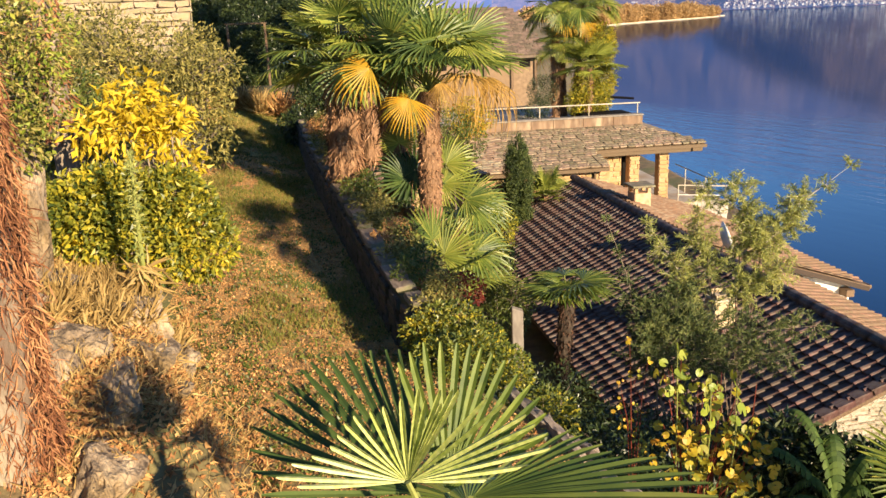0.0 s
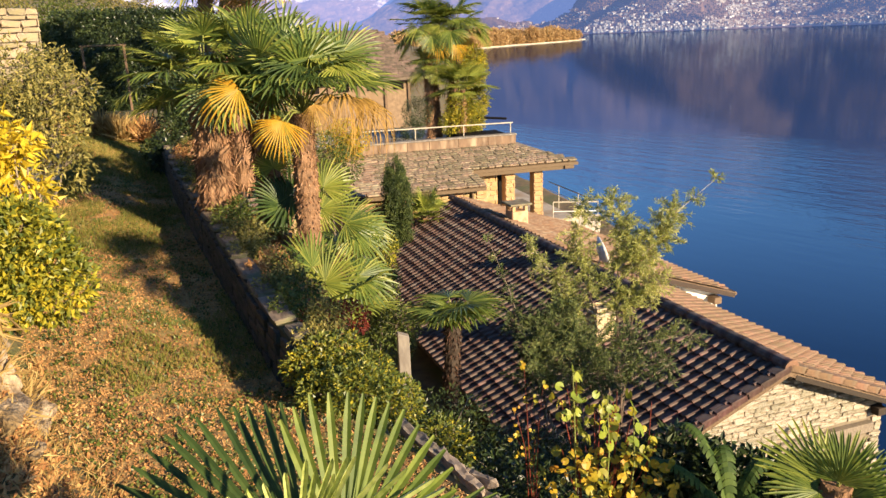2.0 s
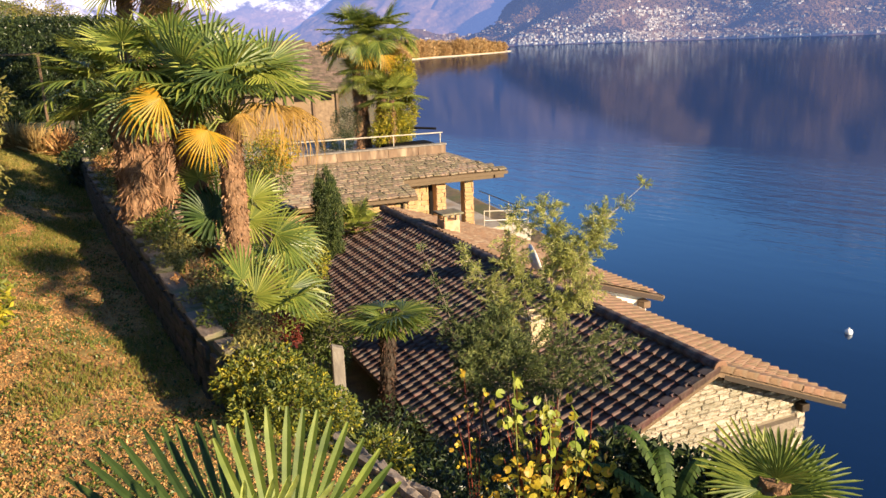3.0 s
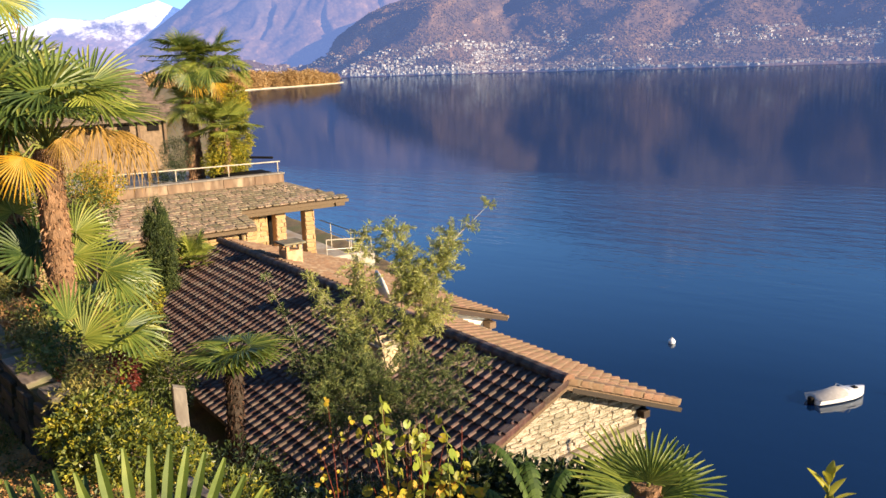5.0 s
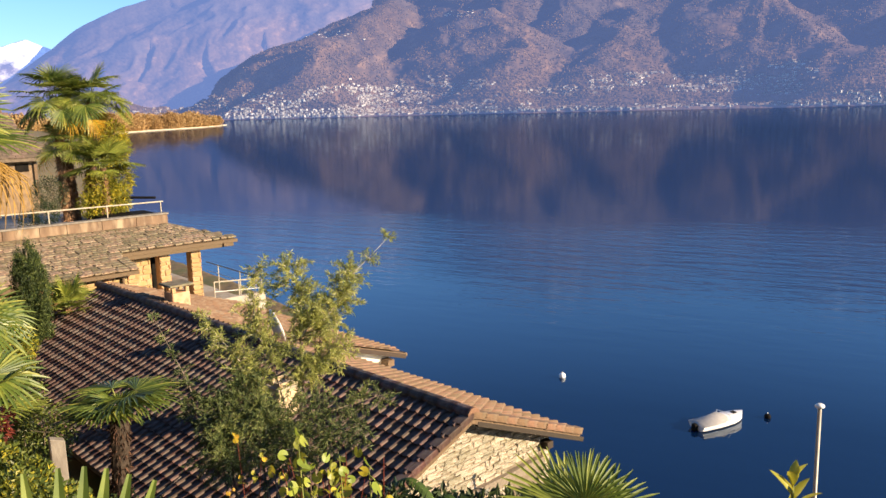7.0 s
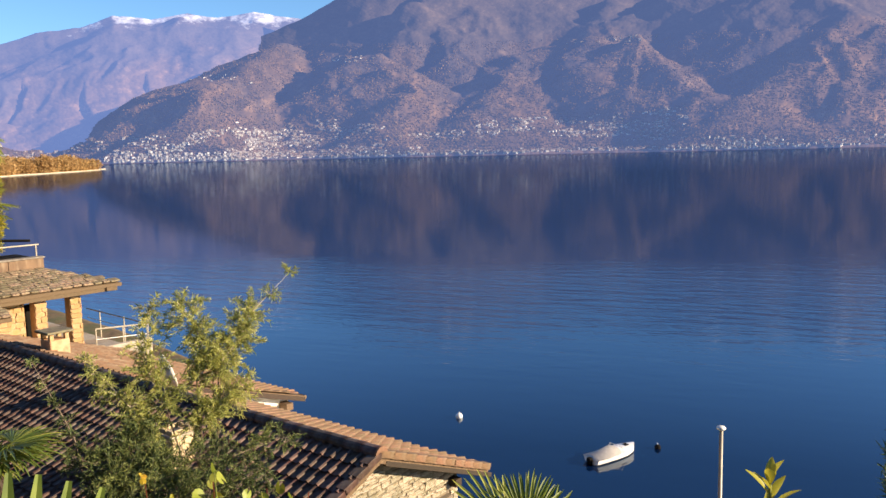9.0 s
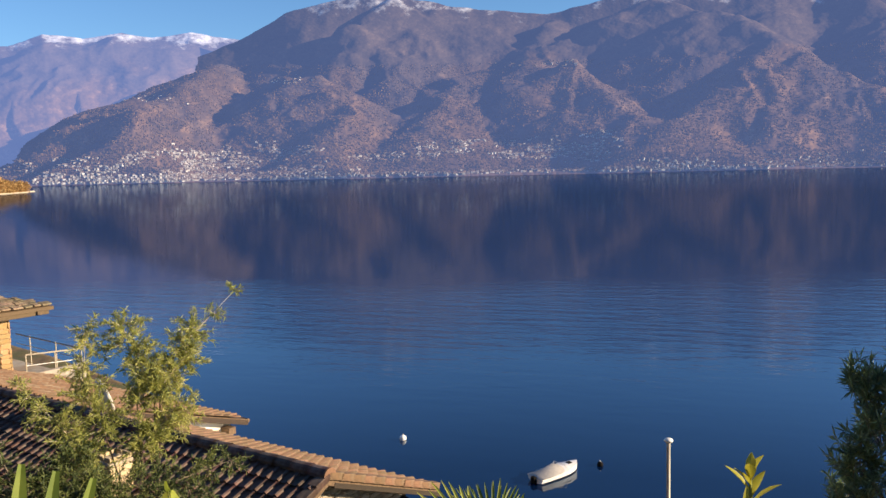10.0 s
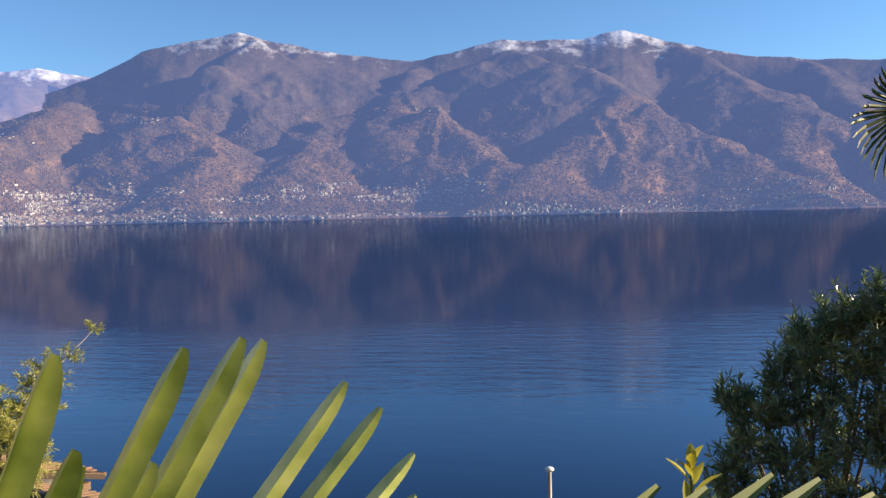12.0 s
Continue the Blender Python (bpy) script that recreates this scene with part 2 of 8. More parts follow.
M["steel"] = surface("galvanised_steel", [(0.3, (0.5, 0.48, 0.44)), (0.7, (0.68, 0.65, 0.6))], 8, rough=0.45, metal=0.6, bump=0.05)
M["oldsteel"] = surface("weathered_pole", [(0.3, (0.26, 0.23, 0.19)), (0.7, (0.42, 0.38, 0.32))], 8, rough=0.5, metal=0.3, bump=0.05)
M["railpaint"] = surface("weathered_rail_paint", [(0.3, (0.34, 0.29, 0.21)), (0.7, (0.52, 0.46, 0.36))], 8, rough=0.55, bump=0.1)
M["whitemetal"] = surface("white_painted_metal", [(0.3, (0.68, 0.66, 0.6)), (0.7, (0.8, 0.78, 0.74))], 8, rough=0.45, bump=0.05)
M["gelcoat"] = surface("white_gelcoat", [(0.3, (0.74, 0.71, 0.68)), (0.7, (0.82, 0.8, 0.78))], 2, rough=0.25, bump=0.03)
M["cover"] = surface("grey_boat_cover", [(0.3, (0.3, 0.28, 0.26)), (0.7, (0.44, 0.41, 0.38))], 5, rough=0.85, bump=0.3, dist=0.03)
M["trunk"] = surface("palm_trunk", [(0.3, (0.09, 0.05, 0.025)), (0.55, (0.22, 0.12, 0.06)), (0.75, (0.36, 0.21, 0.11))], 14, bump=0.9, dist=0.03, fine=0.7, stretch=(1, 1, 0.35))
M["fibre"] = foliage("palm_fibre", [(0.2, (0.10, 0.048, 0.024)), (0.5, (0.27, 0.14, 0.07)), (0.8, (0.46, 0.27, 0.15))], rough=0.9, translucent=0.15)
M["redfibre"] = foliage("dry_creeper", [(0.2, (0.10, 0.035, 0.016)), (0.5, (0.28, 0.115, 0.05)), (0.8, (0.46, 0.24, 0.11))], rough=0.9, translucent=0.15)
# the creeper trunk's shade is put into this dark bark; also used for stems
M["darkbark"] = surface("dark_bark", [(0.3, (0.045, 0.028, 0.018)), (0.7, (0.16, 0.105, 0.07))], 9, bump=1.0, dist=0.03, fine=0.6, stretch=(1, 1, 0.3), stain=(0.3, 0.24, 0.17), stain_scale=3)
M["bark"] = surface("bark", [(0.3, (0.10, 0.075, 0.05)), (0.7, (0.27, 0.215, 0.155))], 12, bump=0.7, dist=0.01, stretch=(1, 1, 0.3))
M["palebark"] = surface("pale_bark", [(0.3, (0.32, 0.27, 0.2)), (0.7, (0.55, 0.48, 0.38))], 12, bump=0.4, dist=0.006)
# fibre of the small palm's trunk, its shade put into the colour
M["shadedhair"] = foliage("shaded_palm_fibre", [(0.2, (0.022, 0.013, 0.009)), (0.6, (0.06, 0.032, 0.02)), (0.9, (0.15, 0.07, 0.04))], rough=0.9, translucent=0.1)
M["frond"] = foliage("palm_green", [(0.1, (0.045, 0.08, 0.014)), (0.5, (0.13, 0.175, 0.03)), (0.9, (0.32, 0.31, 0.06))], rough=0.45, translucent=0.28, patch=1.5, spec=0.5)
# near palm's sunlit frond, with the sunlight put into a paler green
M["frondnear"] = foliage("palm_near_sunlit", [(0.1, (0.20, 0.25, 0.05)), (0.5, (0.40, 0.44, 0.13)), (0.9, (0.60, 0.60, 0.25))], rough=0.40, translucent=0.10, patch=22, spec=0.35)
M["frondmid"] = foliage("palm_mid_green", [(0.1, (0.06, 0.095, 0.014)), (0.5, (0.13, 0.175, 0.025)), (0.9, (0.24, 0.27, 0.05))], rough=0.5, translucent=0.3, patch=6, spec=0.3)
# shaded fronds: the shade is put into this darker copy of the green
M["frondshade"] = foliage("palm_shaded_green", [(0.1, (0.02, 0.04, 0.010)), (0.5, (0.045, 0.075, 0.017)), (0.9, (0.09, 0.125, 0.03))], rough=0.5, translucent=0.2, patch=6, spec=0.3)
M["frondbright"] = foliage("palm_bright_green", [(0.1, (0.14, 0.18, 0.03)), (0.5, (0.25, 0.28, 0.045)), (0.9, (0.40, 0.38, 0.085))], rough=0.45, translucent=0.3, patch=1.5, spec=0.5)
M["frondyellow"] = foliage("palm_yellow", [(0.1, (0.26, 0.22, 0.03)), (0.4, (0.50, 0.30, 0.022)), (0.7, (0.55, 0.29, 0.02)), (0.9, (0.60, 0.34, 0.03))], rough=0.5, translucent=0.35, patch=2)
M["fronddry"] = foliage("palm_dry", [(0.1, (0.18, 0.10, 0.022)), (0.5, (0.38, 0.22, 0.042)), (0.9, (0.54, 0.34, 0.08))], rough=0.7, translucent=0.25, patch=2)
M["petiole"] = surface("petiole", [(0.3, (0.12, 0.14, 0.03)), (0.7, (0.26, 0.27, 0.07))], 6, bump=0.1, rough=0.5)
M["leafgreen"] = foliage("leaf_green", [(0.1, (0.035, 0.055, 0.012)), (0.5, (0.085, 0.115, 0.022)), (0.9, (0.19, 0.20, 0.04))], rough=0.42, translucent=0.25)
M["banana"] = foliage("banana_green", [(0.1, (0.03, 0.06, 0.012)), (0.5, (0.06, 0.10, 0.02)), (0.9, (0.11, 0.16, 0.035))], rough=0.65, translucent=0.3, patch=3, spec=0.2)
M["leafdark"] = foliage("leaf_dark_green", [(0.1, (0.012, 0.022, 0.010)), (0.5, (0.03, 0.048, 0.016)), (0.9, (0.075, 0.095, 0.026))], rough=0.35, translucent=0.18)
M["conifer"] = foliage("conifer_green", [(0.1, (0.012, 0.025, 0.008)), (0.5, (0.045, 0.07, 0.016)), (0.9, (0.13, 0.155, 0.035))], rough=0.6, translucent=0.1, patch=4)
M["leaflime"] = foliage("leaf_yellow_green", [(0.1, (0.10, 0.12, 0.016)), (0.45, (0.25, 0.25, 0.028)), (0.75, (0.48, 0.40, 0.035)), (0.95, (0.66, 0.50, 0.04))], rough=0.45, translucent=0.38, patch=1.8)
M["leafyellow"] = foliage("leaf_yellow", [(0.1, (0.40, 0.29, 0.02)), (0.5, (0.62, 0.46, 0.03)), (0.9, (0.75, 0.60, 0.06))], rough=0.45, translucent=0.4)
M["leafautumn"] = foliage("leaf_autumn", [(0.05, (0.12, 0.15, 0.02)), (0.35, (0.34, 0.30, 0.025)), (0.6, (0.55, 0.37, 0.03)), (0.9, (0.42, 0.17, 0.025))], rough=0.5, translucent=0.35, patch=2)
M["leafshoot"] = foliage("leaf_lime", [(0.1, (0.14, 0.20, 0.025)), (0.5, (0.25, 0.31, 0.04)), (0.9, (0.42, 0.42, 0.07))], rough=0.45, translucent=0.4)
M["leafred"] = foliage("leaf_red", [(0.2, (0.10, 0.018, 0.012)), (0.8, (0.26, 0.05, 0.025))], rough=0.5, translucent=0.3)
M["leafolive"] = foliage("leaf_grey_olive", [(0.1, (0.07, 0.075, 0.02)), (0.5, (0.20, 0.18, 0.045)), (0.9, (0.44, 0.36, 0.10))], rough=0.6, translucent=0.25)
M["oleander"] = foliage("oleander_green", [(0.1, (0.053, 0.098, 0.045)), (0.5, (0.143, 0.210, 0.098)), (0.9, (0.360, 0.435, 0.180))], rough=0.32, translucent=0.3, spec=1.0)
M["feathershade"] = foliage("feathery_shaded_green", [(0.1, (0.035, 0.055, 0.018)), (0.5, (0.10, 0.135, 0.042)), (0.9, (0.25, 0.27, 0.08))], rough=0.6, translucent=0.25, patch=1.4)
M["feather"] = foliage("feathery_green", [(0.1, (0.16, 0.20, 0.055)), (0.5, (0.40, 0.42, 0.125)), (0.9, (0.64, 0.60, 0.21))], rough=0.5, translucent=0.45, patch=0.9)
M["dry"] = foliage("dry_grass", [(0.1, (0.24, 0.155, 0.05)), (0.5, (0.42, 0.285, 0.10)), (0.9, (0.58, 0.43, 0.18))], rough=0.85, translucent=0.3)
M["grass"] = foliage("grass", [(0.1, (0.09, 0.11, 0.015)), (0.5, (0.19, 0.19, 0.035)), (0.9, (0.38, 0.28, 0.08))], rough=0.6, translucent=0.3, patch=0.8)
M["litter"] = foliage("leaf_litter", [(0.05, (0.13, 0.058, 0.022)), (0.35, (0.36, 0.17, 0.06)), (0.65, (0.52, 0.285, 0.105)), (0.95, (0.66, 0.43, 0.18))], rough=0.85, translucent=0.15, patch=0.8)
M["brick"] = surface("brick", [(0.3, (0.40, 0.28, 0.15)), (0.7, (0.62, 0.50, 0.32))], 8, bump=0.4, dist=0.01, vary=0.25)
# far walls, roofs and russet woods carry painted haze as a blue glow
M["farhouse"] = foliage("far_house_walls", [(0.1, (0.16, 0.14, 0.12)), (0.4, (0.30, 0.29, 0.28)), (0.75, (0.44, 0.43, 0.42)), (0.95, (0.66, 0.66, 0.66))], rough=0.9, translucent=0.0, patch=0.001, haze_glow=0.11)
M["farroof"] = foliage("far_house_roofs", [(0.1, (0.16, 0.10, 0.08)), (0.5, (0.20, 0.15, 0.13)), (0.9, (0.34, 0.31, 0.29))], rough=0.9, translucent=0.0, patch=0.001, haze_glow=0.11)
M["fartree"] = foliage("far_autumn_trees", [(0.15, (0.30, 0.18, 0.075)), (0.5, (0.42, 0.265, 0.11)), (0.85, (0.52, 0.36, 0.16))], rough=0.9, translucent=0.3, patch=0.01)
M["farwood"] = foliage("far_russet_woods", [(0.02, (0.05, 0.046, 0.028)), (0.2, (0.08, 0.058, 0.034)), (0.5, (0.115, 0.074, 0.04)), (0.8, (0.15, 0.094, 0.048)), (0.98, (0.20, 0.13, 0.06))], rough=0.95, translucent=0.0, patch=0.004, spec=0.0, haze_glow=0.16)
M["sand"] = surface("sand", [(0.3, (0.42, 0.34, 0.24)), (0.7, (0.6, 0.5, 0.37))], 0.05, bump=0)

# ---------------------------------------------------------------- value noise for the land
def vnoise(x, y, seed):
    def h(i, j):
        k = (i * 374761393 + j * 668265263 + seed * 974634777) & 0xFFFFFFFF
        k = ((k ^ (k >> 13)) * 1274126177) & 0xFFFFFFFF
        return ((k ^ (k >> 16)) & 0xFFFF) / 65535.0
    i, j = np.floor(x).astype(np.int64), np.floor(y).astype(np.int64)
    u, v = smooth01(x - i), smooth01(y - j)
    return (h(i, j) * (1 - u) + h(i + 1, j) * u) * (1 - v) + (h(i, j + 1) * (1 - u) + h(i + 1, j + 1) * u) * v


def fbm(x, y, seed=1, octaves=5, ridged=False):
    total, amp, norm = 0.0, 1.0, 0.0
    for o in range(octaves):
        n = vnoise(x * 2 ** o + 17.3 * o, y * 2 ** o - 9.1 * o, seed + o)
        total = total + amp * ((1 - np.abs(2 * n - 1)) if ridged else n)
        norm += amp
        amp *= 0.5
    return total / norm


def grid_faces(rows, cols):
    i, j = np.meshgrid(np.arange(rows - 1), np.arange(cols - 1), indexing="ij")
    a = (i * cols + j).ravel()
    return np.stack([a, a + 1, a + cols + 1, a + cols], 1)


# ---------------------------------------------------------------- the lake
def water_material():
    m = bpy.data.materials.new("lake_water")
    m.use_nodes = True
    nt = m.node_tree
    n, link = nt.nodes, nt.links.new
    n.remove(n["Principled BSDF"])
    body, gloss, mix = n.new("ShaderNodeBsdfDiffuse"), n.new("ShaderNodeBsdfGlossy"), n.new("ShaderNodeMixShader")
    body.inputs["Color"].default_value = (0.0015, 0.009, 0.036, 1)
    gloss.inputs["Color"].default_value = (0.80, 0.90, 1.0, 1)
    gloss.inputs["Roughness"].default_value = 0.05
    face = n.new("ShaderNodeLayerWeight")
    sheen = ramp(nt, [(0.28, (0.03,) * 3), (0.5, (0.09,) * 3), (0.64, (0.16,) * 3), (0.74, (0.33,) * 3), (0.84, (0.46,) * 3), (0.91, (0.37,) * 3), (0.965, (0.385,) * 3), (1.0, (0.7,) * 3)])
    link(face.outputs["Facing"], sheen.inputs["Fac"])
    link(sheen.outputs["Color"], mix.inputs[0])
    link(body.outputs[0], mix.inputs[1])
    link(gloss.outputs[0], mix.inputs[2])
    link(mix.outputs[0], n["Material Output"].inputs["Surface"])
    co = n.new("ShaderNodeTexCoord")

    def noise_node(scale, detail, stretch=(1, 1, 1), rot=0.0):
        mp = n.new("ShaderNodeMapping")
        mp.vector_type = "TEXTURE"
        mp.inputs["Scale"].default_value = [1 / k for k in stretch]
        mp.inputs["Rotation"].default_value = (0, 0, -rot)
        link(co.outputs["Object"], mp.inputs["Vector"])
        t = n.new("ShaderNodeTexNoise")
        t.inputs["Scale"].default_value, t.inputs["Detail"].default_value = scale, detail
        link(mp.outputs[0], t.inputs["Vector"])
        return t.outputs["Fac"]

    def math(op, a, b=None, c=None):
        k = n.new("ShaderNodeMath")
        k.operation = op
        for s, v in zip(k.inputs, (a, b, c)):
            if v is None:
                continue
            if isinstance(v, (int, float)):
                s.default_value = v
            else:
                link(v, s)
        return k.outputs[0]

    # a band ruffled by the wind, along the shore, with ragged edges
    sep = n.new("ShaderNodeSeparateXYZ")
    link(co.outputs["Object"], sep.inputs[0])
    q = math("ADD", math("MULTIPLY", sep.outputs["X"], 0.79), math("MULTIPLY", sep.outputs["Y"], 0.61))
    q = math("ADD", q, math("MULTIPLY", math("SUBTRACT", noise_node(0.022, 4, (0.5, 1.0, 1), 0.95), 0.5), 80.0))
    up = n.new("ShaderNodeMapRange")
    up.inputs["From Min"].default_value, up.inputs["From Max"].default_value = 70, 128
    up.interpolation_type = "SMOOTHSTEP"
    link(q, up.inputs["Value"])
    dn = n.new("ShaderNodeMapRange")
    dn.inputs["From Min"].default_value, dn.inputs["From Max"].default_value = 190, 135
    dn.interpolation_type = "SMOOTHSTEP"
    link(q, dn.inputs["Value"])
    band = math("MULTIPLY", up.outputs[0], dn.outputs[0])
    amp = math("MULTIPLY_ADD", band, 0.32, 0.05)
    waves = math("ADD", math("MULTIPLY", noise_node(0.36, 3, (0.36, 1.2, 1), 1.10), 1.25), math("MULTIPLY", noise_node(1.2, 3, (0.45, 1.2, 1), 0.98), 0.4))
    bp = n.new("ShaderNodeBump")
    bp.inputs["Distance"].default_value = 0.30
    link(amp, bp.inputs["Strength"])
    link(waves, bp.inputs["Height"])
    link(bp.outputs[0], gloss.inputs["Normal"])
    return m


lake = np_part("water", [(-4800, -4800, 0), (4800, -4800, 0), (4800, 4800, 0), (-4800, 4800, 0)], [(0, 1, 2, 3)], water_material())
tagged(lake, "deep blue lake with light wind ripples", "lake", kind="structure")

# ---------------------------------------------------------------- the hillside
WALL_Y = (-8, 0, 4.39, 5.76, 6.6, 8.2, 9.4, 12.5, 15.2, 17.2, 30, 60)
WALL_X = (6.5, 3.2, 1.26, 0.63, -0.03, -0.60, -0.92, -1.75, -2.46, -2.90, -6.5, -14)


def wall_x(y):
    return np.interp(y, WALL_Y, WALL_X)


def lawn_z(y):
    base = 21.0 + 0.06 * np.clip(y - 8, -4, 40)
    return base + (22.4 - base) * smooth01((3.6 - y) / 3.8)


def ground_z(x, y):
    x, y = np.asarray(x, float), np.asarray(y, float)
    s = x - wall_x(y)
    zl = lawn_z(y)
    t = -s - np.interp(y, [0, 3, 4.6], [7.0, 4.0, 2.35]) - 0.25 * (fbm(y * 0.7, x * 0.3, 5, 3) - 0.5)
    bank = 0.75 * smooth01(t / 0.55) + 0.34 * np.clip(t - 0.3, 0, 22)
    z_up = zl + bank - 0.32 * smooth01(1 + s / 1.7) * smooth01((y - 6.2) / 1.5)
    bed = zl - 0.55 - 0.6 * np.clip(s - 0.3, 0, 1.2)
    z_bench = 16.4
    drop = bed + (z_bench - bed) * smooth01((s - 1.2) / 1.5)
    edge = np.interp(y, [-10, 3, 10, 20, 26, 34, 60], [3.0, 2.6, 3.2, 7.0, 11.3, 11.3, 9.0])
    z_lake = drop - 1.0 * np.clip(x - edge, 0, 40)
    near = np.where(s > 0.12, z_lake, z_up)
    coast = 0.17 * y + 6
    far = np.minimum(np.clip((coast - x) * 0.45, -8, 90), 16.0 + 0.4 * np.clip(-x - 4 - 0.05 * y, 0, 150))
    w = smooth01((y - 42) / 30)
    z = near * (1 - w) + far * w
    knoll = 18.7 - 1.3 * np.clip(np.hypot(x - 10.6, y - 2.2) - 1.6, 0, 40)
    z = np.where((s > 1.0) & (y < 40), np.maximum(z, knoll), z)
    z = z + 0.05 * (fbm(x * 1.3, y * 1.3, 3, 3) - 0.5)
    return np.maximum(z, -6.0)


def axis(*spans):
    return np.unique(np.concatenate([np.arange(a, b, st) for a, b, st in spans]).round(4))


gx = axis((-4600, -400, 600), (-400, -60, 60), (-60, -10, 2.5), (-10, 14, 0.2), (14, 40, 1), (40, 400, 40), (400, 4700, 600))
gy = axis((-4600, -400, 600), (-400, -40, 60), (-40, -4, 2), (-4, 32, 0.2), (32, 80, 2), (80, 400, 20), (400, 4700, 200))
GX, GY = np.meshgrid(gx, gy)
GZ = ground_z(GX, GY)
ground = np_part("ground", np.stack([GX, GY, GZ], -1).reshape(-1, 3), grid_faces(len(gy), len(gx)), M["earth"], smooth=True)
tagged(ground, "steep garden hillside of bare earth falling to the lake", "ground", kind="structure")

# lawn sheet, laid just over the ground between the bank and the wall
ly = np.arange(2.6, 22.2, 0.2)
lu = np.linspace(0.0, 1.0, 22)
LV = []
for y in ly:
    x0, x1 = wall_x(y) - 2.55, wall_x(y) - 0.02
    for k in lu:
        x = x0 + (x1 - x0) * k
        LV.append((x, y, 0))
LV = np.array(LV)
LV[:, 2] = ground_z(LV[:, 0], LV[:, 1]) + 0.012 + 0.02 * fbm(LV[:, 0] * 4, LV[:, 1] * 4, 9, 3)
lawn = np_part("lawn", LV, grid_faces(len(ly), len(lu)), M["lawn"], smooth=True)
tagged(lawn, "autumn lawn of brown and green grass", "lawn", kind="structure")


def lawn_spots(n, r, lo=0.02, hi=0.98, y0=3.0, y1=21.5, power=1.6):
    y = y0 + (y1 - y0) * r.random(n) ** power
    k = lo + (hi - lo) * r.random(n)
    x = wall_x(y) - 2.5 + 2.48 * k
    return np.stack([x, y, ground_z(x, y) + 0.025], 1)


r = np.random.default_rng(11)
P = lawn_spots(95000, r)
v, f = leaf_cloud(P, 0.026, 0.012, r, droop=0.0, fold=0.35, up=0.5)
big = lawn_spots(9000, r)
v2, f2 = leaf_cloud(big, 0.042, 0.024, r, droop=0.1, fold=0.35, up=0.8)
v, f = np.concatenate([v, v2]), np.concatenate([f, f2 + len(v)])
tagged(np_part("leaf_litter", v, f, M["litter"]), "brown fallen leaves scattered over the lawn", "fallen leaves", kind="stuff")
P = lawn_spots(60000, r, power=1.0)
keep = fbm(P[:, 0] * 1.1, P[:, 1] * 1.1, 21, 3) + 0.035 * (P[:, 1] - 9) > 0.60
P = P[keep]
v, f = leaf_cloud(P, 0.075, 0.010, r, droop=-1.6, fold=0.1, up=0.0)
tagged(np_part("grass", v, f, M["grass"]), "short green and yellowed grass tufts", "grass", kind="stuff")
P = lawn_spots(2200, r)
P = np.repeat(P, 11, 0) + r.normal(size=(24200, 3)) * [0.05, 0.05, 0.01]
v, f = leaf_cloud(P, 0.04, 0.028, r, droop=-0.4, up=1.0)
tagged(np_part("ground_weeds", v, f, M["leafgreen"]), "small green weeds growing among the fallen leaves", "weeds", kind="stuff")

